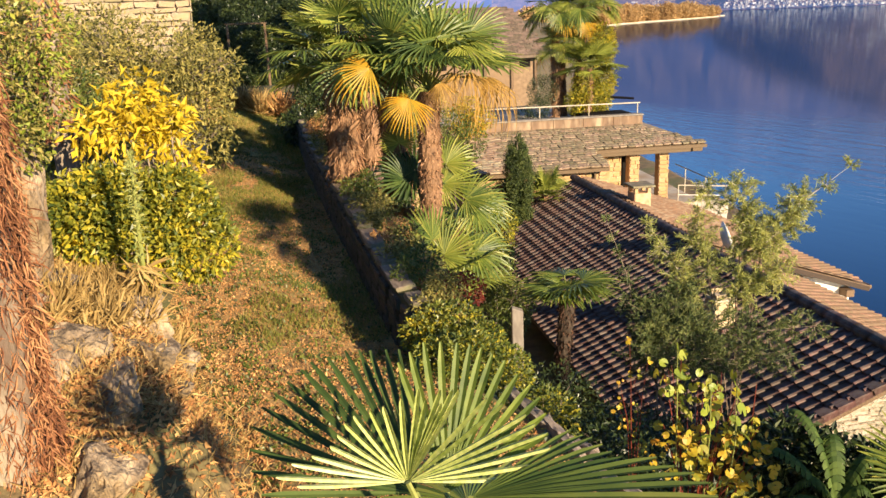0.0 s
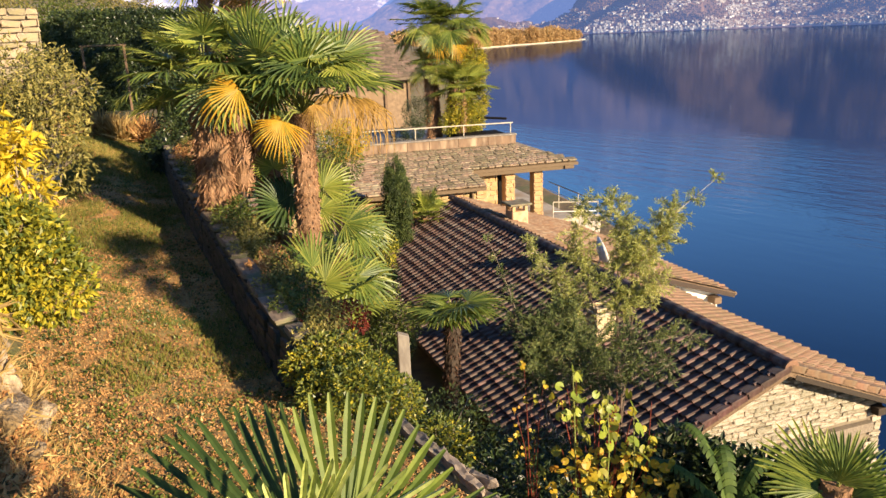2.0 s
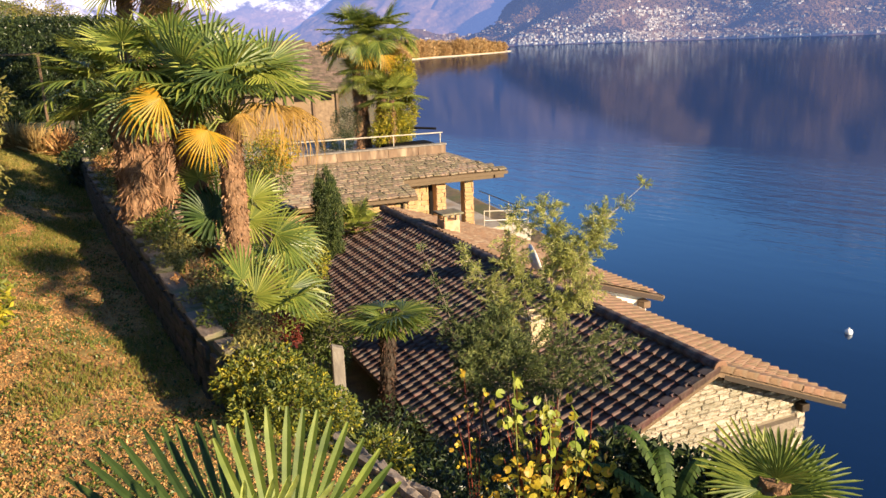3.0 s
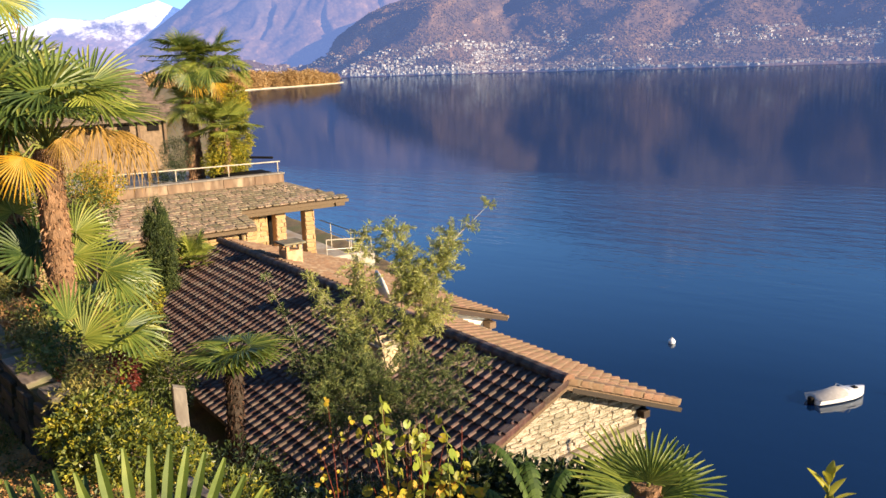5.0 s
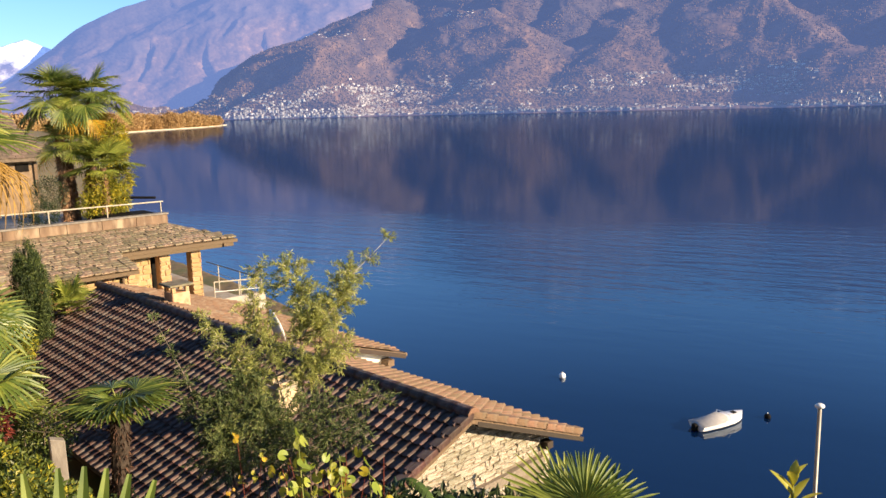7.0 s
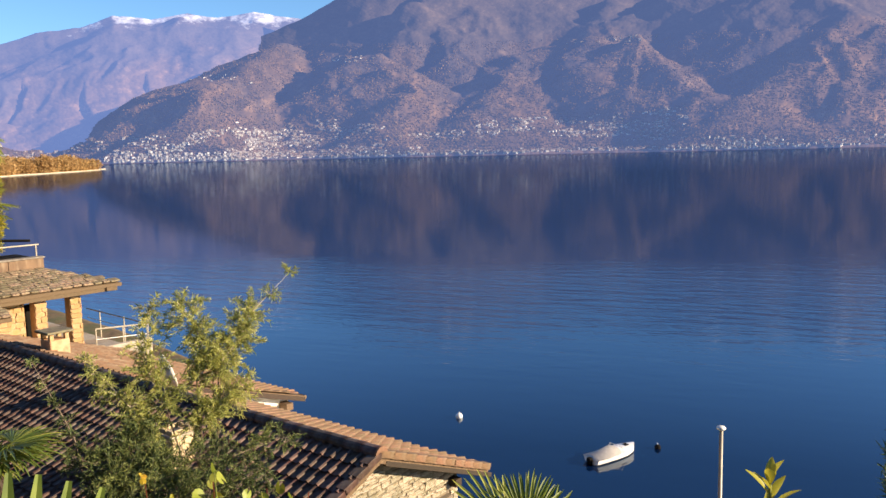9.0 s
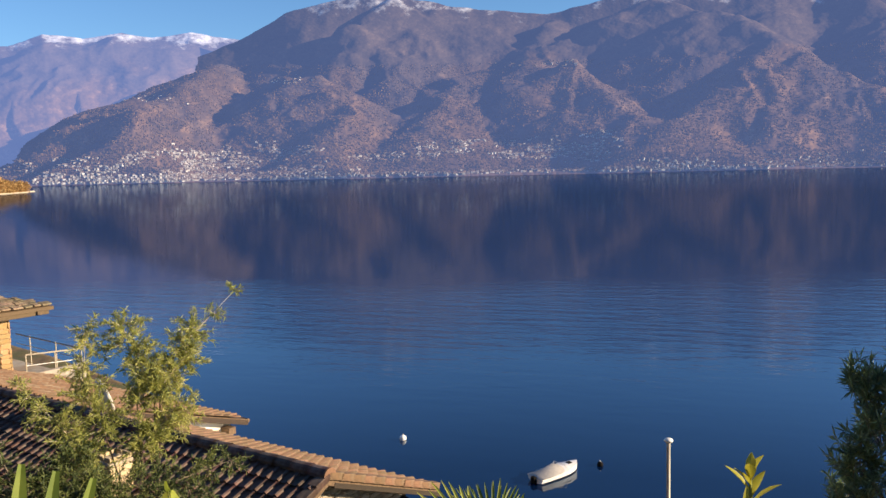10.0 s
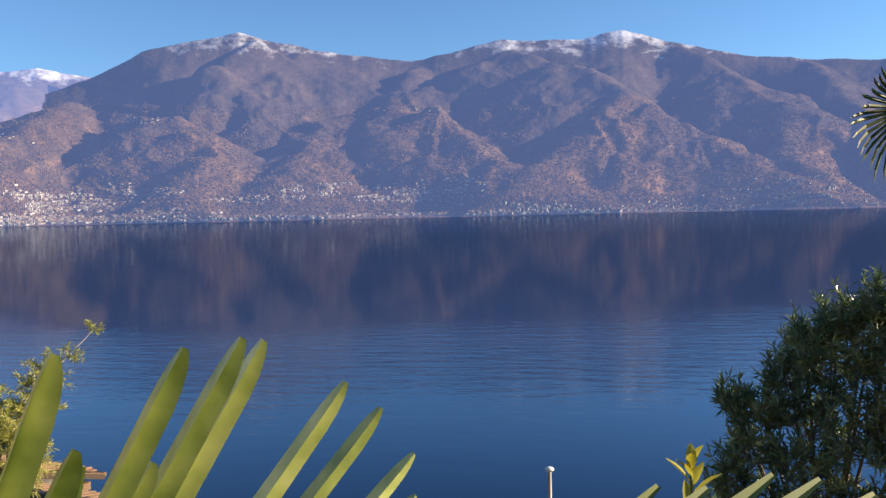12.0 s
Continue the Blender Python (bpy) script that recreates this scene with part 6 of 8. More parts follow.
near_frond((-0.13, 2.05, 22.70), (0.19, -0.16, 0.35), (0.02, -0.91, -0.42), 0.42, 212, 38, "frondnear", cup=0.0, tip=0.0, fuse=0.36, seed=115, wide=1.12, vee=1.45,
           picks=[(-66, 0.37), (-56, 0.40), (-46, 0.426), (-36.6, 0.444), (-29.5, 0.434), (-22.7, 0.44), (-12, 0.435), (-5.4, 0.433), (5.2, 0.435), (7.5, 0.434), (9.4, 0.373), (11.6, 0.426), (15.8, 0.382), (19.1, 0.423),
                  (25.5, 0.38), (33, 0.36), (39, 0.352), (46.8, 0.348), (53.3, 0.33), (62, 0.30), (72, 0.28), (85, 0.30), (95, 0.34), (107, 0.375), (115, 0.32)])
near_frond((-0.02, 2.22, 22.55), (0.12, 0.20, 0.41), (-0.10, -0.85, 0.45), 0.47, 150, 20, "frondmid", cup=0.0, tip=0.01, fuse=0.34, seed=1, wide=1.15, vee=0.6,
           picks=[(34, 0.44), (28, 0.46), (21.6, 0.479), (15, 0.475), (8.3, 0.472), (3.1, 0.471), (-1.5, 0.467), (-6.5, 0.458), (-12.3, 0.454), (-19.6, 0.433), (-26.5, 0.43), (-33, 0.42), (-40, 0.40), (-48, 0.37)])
near_frond((-0.12, 2.30, 22.50), (-0.18, 0.32, 0.37), (0.10, -0.70, 0.60), 0.55, 150, 22, "frondshade", cup=0.0, tip=0.01, fuse=0.34, seed=4, wide=1.0, vee=0.6,
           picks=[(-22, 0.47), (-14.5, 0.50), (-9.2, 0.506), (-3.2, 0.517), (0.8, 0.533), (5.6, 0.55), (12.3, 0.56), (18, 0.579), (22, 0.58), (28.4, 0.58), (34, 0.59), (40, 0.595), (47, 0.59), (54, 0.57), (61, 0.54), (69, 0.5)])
near_frond((0.05, 2.02, 22.66), (0.48, -0.24, 0.16), (-0.30, -0.30, 0.90), 0.54, 84, 18, "frond", cup=0.05, fuse=0.42, seed=3,
           picks=[(38, 0.35), (33, 0.37), (28, 0.39), (23, 0.41), (18.5, 0.43), (14.5, 0.45), (11.3, 0.546), (8.1, 0.589), (4.5, 0.64), (1.8, 0.675), (-1.7, 0.70), (-6, 0.68), (-11, 0.64), (-16, 0.60), (-22, 0.56), (-28, 0.52), (-35, 0.47)])
near_frond((0.05, 2.45, 22.35), (0.1, 1.0, 0.05), (0.0, -0.35, 0.95), 0.42, 200, 28, "frond", droop=0.12, seed=5)
near_frond((0.25, 2.35, 22.30), (0.75, 0.7, -0.1), (0.0, -0.3, 0.95), 0.42, 180, 26, "frond", droop=0.15, seed=6)

# the palm whose hanging frond reaches in high over the lake
side_palm = thing("fan_palm", (6.3, 0.92, 17.0), "tall fan palm with one hanging frond and an unseen shading crown", "palm tree", "fan palms")
rr = np.random.default_rng(33)
palm_trunk(side_palm, (0, 0, -0.5), (0, 0, 8.2), 0.13, 0.12, rr, 500)
# unseen crown, added to shade the lawn; fronds in view are left out
for k in range(40):
    a, e = k * 2.4, radians(rr.uniform(-35, 75))
    if math.sin(a) > 0.7:
        continue
    frond(side_palm, (0, 0, 8.2), (math.cos(e) * math.cos(a), math.cos(e) * math.sin(a), math.sin(e)), 0.7, 0.6, BLADES["green"][k % 4], bend=25)
frond(side_palm, (0, 0, 8.1), (-0.07, 0.72, -0.70), 1.66, 0.55, BLADES["deep"][1], bend=10, face=(0.6, 0.5, 0.3), label="hanging frond, shade in its dark green")


# ---------------------------------------------------------------- shrubs
def shrub(name, at, clumps, leaves, length, width, material, label, category="shrub", seed=0, group="", stems=0.02, bark="bark", droop=0.2, inner=0.5, up=0.5, extra=None, twigs=3, leaf_name="foliage"):
    """A shrub: stems from its foot to every clump, and leaves in the clumps' outer shells."""
    q = np.random.default_rng(seed)
    s = thing(name, at, label, category, group)
    c = np.array([(x - at[0], y - at[1], z - at[2], rad, 1.0) for x, y, z, rad in clumps])
    tubes = []
    for x, y, z, rad, _ in c:
        e = Vector((x, y, z))
        mid = e * 0.5 + Vector((q.normal(0, 0.08), q.normal(0, 0.08), -0.1 * e.z))
        tubes.append(tube([(q.normal(0, 0.03), q.normal(0, 0.03), -0.25), mid, e], [stems, stems * 0.7, stems * 0.3], 5, False))
        for _ in range(twigs):
            d = Vector(q.normal(size=3)).normalized()
            d.z = abs(d.z)
            tubes.append(tube([e - d * rad * 0.2, e + d * rad * 0.95], [stems * 0.25, stems * 0.08], 4, False))
    v, f = join(tubes)
    np_part("branchwork", v, f, M[bark], s, "thin branches")
    P, W = shell_points([tuple(k) for k in c], leaves, q, inner)
    v, f = leaf_cloud(P, length, width, q, droop=droop, up=up, out=W)
    tagged(np_part(leaf_name, v, f, M[material], s), kind="stuff")
    if extra:
        mat2, n2, l2, w2 = extra
        P, W = shell_points([tuple(k) for k in c], n2, q, 0.8)
        v, f = leaf_cloud(P, l2, w2, q, droop=droop, up=up, out=W)
        tagged(np_part("coloured_leafage", v, f, M[mat2], s), kind="stuff")
    return s


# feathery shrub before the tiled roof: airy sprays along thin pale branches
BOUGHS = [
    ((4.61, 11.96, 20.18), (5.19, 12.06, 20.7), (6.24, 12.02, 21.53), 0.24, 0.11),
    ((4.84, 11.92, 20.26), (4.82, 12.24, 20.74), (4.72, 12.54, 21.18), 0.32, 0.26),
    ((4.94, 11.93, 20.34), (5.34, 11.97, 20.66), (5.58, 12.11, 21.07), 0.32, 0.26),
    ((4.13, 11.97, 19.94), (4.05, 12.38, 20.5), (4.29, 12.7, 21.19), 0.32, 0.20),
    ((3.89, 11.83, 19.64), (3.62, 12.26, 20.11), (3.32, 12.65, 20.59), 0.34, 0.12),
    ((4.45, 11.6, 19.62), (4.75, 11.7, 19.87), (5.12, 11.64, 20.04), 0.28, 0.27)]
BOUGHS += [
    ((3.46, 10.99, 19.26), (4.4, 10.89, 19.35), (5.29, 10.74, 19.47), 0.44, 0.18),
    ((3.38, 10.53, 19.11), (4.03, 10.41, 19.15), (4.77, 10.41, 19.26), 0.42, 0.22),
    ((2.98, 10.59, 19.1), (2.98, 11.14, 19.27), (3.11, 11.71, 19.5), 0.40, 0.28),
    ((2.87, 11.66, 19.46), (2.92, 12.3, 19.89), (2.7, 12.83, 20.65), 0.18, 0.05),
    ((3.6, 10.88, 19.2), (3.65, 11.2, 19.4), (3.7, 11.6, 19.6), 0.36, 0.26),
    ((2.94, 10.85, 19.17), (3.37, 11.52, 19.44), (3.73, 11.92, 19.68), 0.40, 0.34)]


def feathery(foot, boughs, seed, material, label, density, bark="palebark"):
    """Airy sprays of narrow leaves along thin pale branches."""
    foot = Vector(foot)
    mim = thing("feathery_shrub", foot, label, "shrub", "feathery shrubs")
    q = np.random.default_rng(seed)
    tubes, stems, pts, ways = [], [], [], []
    for b0, b1, b2, r0, r1 in boughs:
        a, m, e = (Vector(p) - foot for p in (b0, b1, b2))
        low = Vector((q.normal(0, 0.12), q.normal(0, 0.08), -0.3))
        stems.append(tube([low, low.lerp(a, 0.5) + Vector((0, -0.12, 0.15)), a], [0.013, 0.011, 0.010], 6, False))
        tubes.append(tube([a, a.lerp(m, 0.5) + Vector((q.normal(0, 0.03), 0, 0.02)), m, e], [0.013, 0.011, 0.009, 0.003], 5, False))
        steps = 7
        for k in range(steps):
            t = k / (steps - 1)
            c = a.lerp(m, t * 2) if t < 0.5 else m.lerp(e, t * 2 - 1)
            rad = r0 + (r1 - r0) * t
            for _ in range(int(7 + 48 * rad ** 1.3)):
                d = Vector(q.normal(size=3)).normalized()
                d2 = (d + (e - a).normalized() * 0.25 + Vector((0, 0, 0.05))).normalized()
                s0 = c + d * rad * q.uniform(0.0, 0.4)
                L = rad * q.uniform(0.5, 1.35)
                n = max(8, int(density * L))
                tubes.append(tube([s0, s0 + d2 * L * 0.5, s0 + d2 * L - Vector((0, 0, 0.12 * L))], [0.004, 0.003, 0.0015], 3, False))
                t2 = q.random(n)
                pts.append(np.array(s0)[None] + np.array(d2)[None] * (t2 * L)[:, None] - np.array([0, 0, 0.12 * L])[None] * (t2 ** 2)[:, None] + q.normal(size=(n, 3)) * 0.008)
                ways.append(np.repeat(np.array(d2)[None], n, 0) * 1.1)
    v, f = join(stems)
    np_part("stemwork", v, f, M["darkbark"], mim, "dark stems")
    v, f = join(tubes)
    np_part("branchwork", v, f, M[bark], mim, "thin branches")
    v, f = leaf_cloud(np.concatenate(pts), 0.085, 0.0155, q, droop=0.1, up=0.9, out=np.concatenate(ways))
    tagged(np_part("foliage", v, f, M[material], mim), "narrow feathery leaves", kind="stuff")


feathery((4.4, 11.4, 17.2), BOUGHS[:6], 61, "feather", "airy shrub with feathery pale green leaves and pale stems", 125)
# lower boughs: their shade is put into a darker leaf colour
feathery((3.4, 10.1, 17.0), BOUGHS[6:], 69, "feathershade", "lower feathery shrub before a tiled roof, shade in its dark green leaves", 105, "bark")

# bush of round leaves turning yellow, with red stalks
VINE = [(1.56, 5.11, 21.49, 0.13), (1.8, 5.01, 21.45, 0.13), (1.69, 4.99, 21.34, 0.19), (1.89, 4.89, 21.29, 0.17), (1.55, 4.87, 21.06, 0.23), (1.79, 4.79, 21.05, 0.21), (2.01, 4.78, 21.18, 0.17), (1.97, 4.64, 20.93, 0.19)]


def round_leaves(pts, size, q, material, parent, name, label, sides=9):
    """Round, slightly cupped leaves with a notch at the stalk."""
    verts, faces = [], []
    for p in pts:
        rad = size * q.uniform(0.6, 1.15)
        n = Vector(q.normal(size=3)) * 0.7 + Vector((0.1, -0.75, 0.55))
        m = axes(n.orthogonal(), n) @ Matrix.Rotation(q.uniform(0, 6.28), 4, "Z")
        b = len(verts)
        verts.append(Vector(p))
        for k in range(sides):
            w = radians(20) + (2 * math.pi - radians(40)) * k / (sides - 1)
            verts.append(Vector(p) + m @ Vector((rad * math.cos(w), rad * math.sin(w) * 0.92, 0.12 * rad * math.cos(2 * w) + q.normal(0, 0.03) * rad)))
        faces += [(b, b + k, b + k + 1) for k in range(1, sides)]
    ob = np_part(name, verts, faces, material, parent, label)
    return tagged(ob, kind="stuff")


vine = thing("round_leaved_bush", (1.7, 4.95, 20.3), "bush of round green and yellow leaves on reddish stalks", "shrub")
q = np.random.default_rng(62)
tubes = []
for x, y, z, rad in VINE:
    for _ in range(3):
        e = Vector((x - 1.7 + q.normal(0, rad * 0.4), y - 4.95 + q.normal(0, rad * 0.4), z - 20.3 + rad * q.uniform(0.2, 0.9)))
        tubes.append(tube([(q.normal(0, 0.1), q.normal(0, 0.1), -0.3), e * 0.55 + Vector((0, 0, 0.05)), e], [0.007, 0.005, 0.002], 4, False))
for x, y, z in ((1.63, 5.16, 21.64), (1.86, 5.0, 21.58), (2.07, 4.92, 21.52)):
    e = Vector((x - 1.7, y - 4.95, z - 20.3))
    tubes.append(tube([(e.x * 0.6, e.y * 0.6, 0.1), (e.x * 0.95, e.y * 0.95, e.z * 0.6), e], [0.007, 0.005, 0.003], 4, False))
v, f = join(tubes)
np_part("branchwork", v, f, M["leafred"], vine, "reddish stalks")
P, W = shell_points([(x - 1.7, y - 4.95, z - 20.3, rad, 1.0) for x, y, z, rad in VINE], 300, q, 0.2)
hi = P[:, 2] > 0.92
P2 = np.array([[(-0.07 + q.normal(0, 0.03)), 0.21 + q.normal(0, 0.03), z] for z in np.linspace(0.9, 1.35, 9)] + [[0.16 + q.normal(0, 0.05), 0.05, z] for z in np.linspace(0.9, 1.26, 9)])
round_leaves(np.concatenate([P[hi][::2], P2]), 0.036, q, M["leaflime"], vine, "green_leafage", "lime green round leaves")
round_leaves(P[~hi], 0.035, q, M["leafautumn"], vine, "yellow_leafage", "yellow and orange round leaves")
# two tall shoots with large bright leaves
for x, y, top, n in ((1.52, 4.90, 21.80, 9), (1.71, 4.78, 21.68, 9), (1.86, 4.72, 21.6, 6)):
    e = Vector((x - 1.7, y - 4.95, top - 20.3))
    v, f = tube([(e.x * 0.8, e.y * 0.8, 0.2), (e.x + 0.015, e.y, e.z * 0.7), e], [0.006, 0.005, 0.003], 5)
    np_part("shoot", v, f, M["petiole"], vine, "green upright shoot")
    P3 = np.array([[e.x + q.normal(0, 0.045), e.y + q.normal(0, 0.03), e.z - 0.5 * (k / n) ** 1.1] for k in range(n)])
    round_leaves(P3, 0.045, q, M["leafshoot"], vine, "shoot_leafage", "large lime green round leaves")
# a red-stalked sprig beside it
sprig = thing("red_sprig", (1.30, 5.1, 20.3), "upright sprig with dark red stalks and a few orange leaves", "plant")
tubes = []
tips = []
for lean, top in ((-0.03, 1.46), (0.10, 1.32), (-0.10, 1.12), (0.03, 0.95)):
    pts = [Vector((lean * t * t + q.normal(0, 0.012), 0.05 * t + q.normal(0, 0.012), -0.2 + (top + 0.2) * t)) for t in (0, 0.3, 0.55, 0.8, 1.0)]
    tubes.append(tube(pts, [0.005, 0.0045, 0.004, 0.003, 0.0015], 4, False))
    tips.append(pts[-1])
    for p in pts[2:4]:
        e = p + Vector((q.normal(0, 0.07), q.normal(0, 0.05), q.uniform(0.08, 0.18)))
        tubes.append(tube([p, p.lerp(e, 0.5) + Vector((0, 0, -0.02)), e], [0.003, 0.0025, 0.0015], 3, False))
        tips.append(e)
v, f = join(tubes)
tagged(np_part("stalkwork", v, f, M["leafred"], sprig, "branching dark red stalks"), kind="stuff")
P = np.array([t + Vector(q.normal(size=3)) * 0.022 for t in tips for _ in range(4)])
round_leaves(P, 0.017, q, M["leafautumn"], sprig, "leafage", "orange leaves")

# glossy bush at the end of the garden wall
shrub("glossy_bush", (0.3, 7.4, 19.6), [(-0.28, 7.2, 21.05, 0.16), (-0.1, 7.3, 21.08, 0.22), (0.12, 7.35, 21.05, 0.24), (0.33, 7.1, 20.92, 0.24), (0.42, 6.8, 20.85, 0.2), (0.2, 6.65, 21.0, 0.26), (-0.08, 6.8, 20.95, 0.22), (0.55, 7.5, 20.45, 0.3), (0.2, 7.9, 20.5, 0.3), (0.85, 6.6, 20.4, 0.3)], 6000, 0.048, 0.028, "leaflime", "bush of small glossy yellow-green leaves over the wall", seed=63, inner=0.4, extra=("leafgreen", 6000, 0.05, 0.03))
# dark tangle in the shade between wall and house
shrub("shaded_undergrowth", (2.2, 8.2, 17.6), [(1.4, 9.4, 19.0, 0.6), (1.75, 6.3, 19.9, 0.42), (1.8, 5.6, 20.2, 0.35), (2.3, 5.6, 19.9, 0.4), (1.5, 9.2, 18.6, 0.7), (2.2, 8.4, 18.6, 0.75), (2.9, 7.6, 18.8, 0.7), (2.3, 9.6, 18.2, 0.7), (3.3, 8.8, 18.3, 0.8), (1.6, 7.6, 19.2, 0.55), (2.2, 6.7, 19.6, 0.55), (1.5, 6.6, 20.0, 0.4), (3.6, 7.3, 18.7, 0.6), (4.2, 9.4, 17.9, 0.7), (2.9, 10.3, 17.8, 0.6)], 26000, 0.07, 0.03, "leafdark", "dark leafy undergrowth in the shade of the hillside", seed=64, inner=0.35)
# oleander-like bush over the water: leafy sprays that rise and arch outwards
# clumps with y below 1.75 lie out of view, added to cast shade
OLEANDER = [(9.97, 2.72, 21.85, 0.34), (9.86, 3.10, 21.62, 0.32), (9.78, 3.40, 21.38, 0.36), (9.89, 2.82, 21.62, 0.51), (9.67, 3.55, 21.01, 0.43), (9.77, 3.15, 21.16, 0.58), (9.82, 2.64, 21.08, 0.6), (9.52, 3.83, 20.61, 0.4), (9.47, 4.14, 20.72, 0.25), (9.59, 3.35, 20.53, 0.58), (9.64, 2.78, 20.4, 0.65), (9.39, 3.92, 20.23, 0.43), (9.42, 3.38, 19.98, 0.55), (9.24, 4.1, 19.9, 0.33), (9.9, 2.1, 21.2, 0.7), (9.9, 2.3, 20.4, 0.8), (10.2, 1.7, 21.6, 0.8), (10.3, 0.9, 22.2, 0.8), (10.4, 0.2, 22.0, 0.8), (10.3, 1.3, 21.0, 0.9), (10.3, 0.3, 21.0, 0.9), (10.0, 1.6, 20.2, 0.9), (9.3, 3.6, 19.5, 0.55), (9.5, 3.0, 19.4, 0.6), (9.2, 4.15, 19.45, 0.35), (9.7, 2.4, 19.4, 0.7), (9.45, 3.3, 19.0, 0.6), (10.2, 1.2, 22.6, 0.7), (10.0, 0.6, 22.5, 0.8), (9.8, -0.2, 22.6, 0.9), (9.6, -0.9, 22.4, 0.9), (9.4, -0.9, 21.4, 0.9), (9.6, 0.0, 21.6, 0.9)]
ole = thing("oleander", (9.7, 3.2, 18.6), "dark evergreen bush with long narrow leaves", "shrub")
q = np.random.default_rng(65)
tubes, pts, ways = [], [], []
for x, y, z, rad in OLEANDER:
    c = Vector((x - 9.7, y - 3.2, z - 18.6))
    tubes.append(tube([(q.normal(0, 0.06), q.normal(0, 0.06), -0.4), c * 0.5 + Vector((0, 0, -0.1)), c], [0.03, 0.022, 0.01], 6, False))
    for _ in range(int(18 + 62 * rad ** 2)):
        d = Vector(q.normal(size=3)).normalized()
        if d.z < -0.5:
            d.z = -d.z
        tip = c + d * rad * q.uniform(0.55, 1.12)
        root = c + d * rad * 0.1 - Vector((0, 0, 0.12))
        top = tip + Vector((0, 0, q.uniform(0.02, 0.16)))
        tubes.append(tube([root, root.lerp(tip, 0.6), top], [0.006, 0.004, 0.002], 3, False))
        n = 26
        t = q.uniform(0.35, 1.0, n)
        pts.append(np.array(root)[None] * (1 - t)[:, None] + np.array(top)[None] * t[:, None])
        ways.append(np.repeat(np.array((top - root).normalized() + Vector((0, 0, 0.35)))[None], n, 0) * 0.75)
v, f = join(tubes)
np_part("branchwork", v, f, M["bark"], ole, "thin branches")
v, f = leaf_cloud(np.concatenate(pts), 0.15, 0.026, q, droop=-0.1, fold=0.15, up=0.6, out=np.concatenate(ways))
tagged(np_part("foliage", v, f, M["oleander"], ole), "long narrow leathery leaves", kind="stuff")
# yellow-green sprig close by
M["leafgold"] = foliage("leaf_gold_green", [(0.1, (0.22, 0.24, 0.03)), (0.5, (0.38, 0.36, 0.04)), (0.9, (0.6, 0.46, 0.05))], rough=0.4, translucent=0.4)
yl = thing("yellow_sprig", (2.22, 2.38, 20.68), "upright sprig of broad yellow-green leaves", "plant")
v, f = tube([(0, 0, -0.2), (0.01, 0.0, 0.9), (0.0, 0.0, 1.62)], [0.012, 0.009, 0.005], 6)
np_part("stem", v, f, M["petiole"], yl)
q = np.random.default_rng(66)
for k, (z, a, e, L) in enumerate(((1.62, 200, 66, 0.09), (1.62, 20, 78, 0.085), (1.63, 320, 72, 0.08), (1.60, 150, 60, 0.09), (1.56, 340, 62, 0.10), (1.58, 110, 55, 0.11), (1.54, 290, 50, 0.12), (1.47, 30, 55, 0.13), (1.45, 205, 45, 0.12), (1.38, 120, 40, 0.12), (1.34, 330, 40, 0.13), (1.25, 230, 35, 0.12), (1.2, 60, 30, 0.12))):
    d = Vector((math.cos(radians(e)) * math.cos(radians(a)), math.cos(radians(e)) * math.sin(radians(a)), math.sin(radians(e))))
    nn = Vector((0, 0, 1)) - d * d.z
    m = axes(d, nn)
    verts, faces, b = [], [], 0
    for s, w in ((0, 0.003), (0.2, 0.011), (0.45, 0.017), (0.7, 0.015), (0.9, 0.007), (1, 0.001)):
        for j in (-1, 0, 1):
            verts.append(m @ Vector((s * L, j * w, abs(j) * w * 0.45 - 0.02 * s * s)) + Vector((0, 0, z)))
    for i in range(5):
        faces += [(b + 3 * i, b + 3 * i + 1, b + 3 * i + 4, b + 3 * i + 3), (b + 3 * i + 1, b + 3 * i + 2, b + 3 * i + 5, b + 3 * i + 4)]
    np_part("leaf", verts, faces, M["leafgold"], yl, smooth=True)

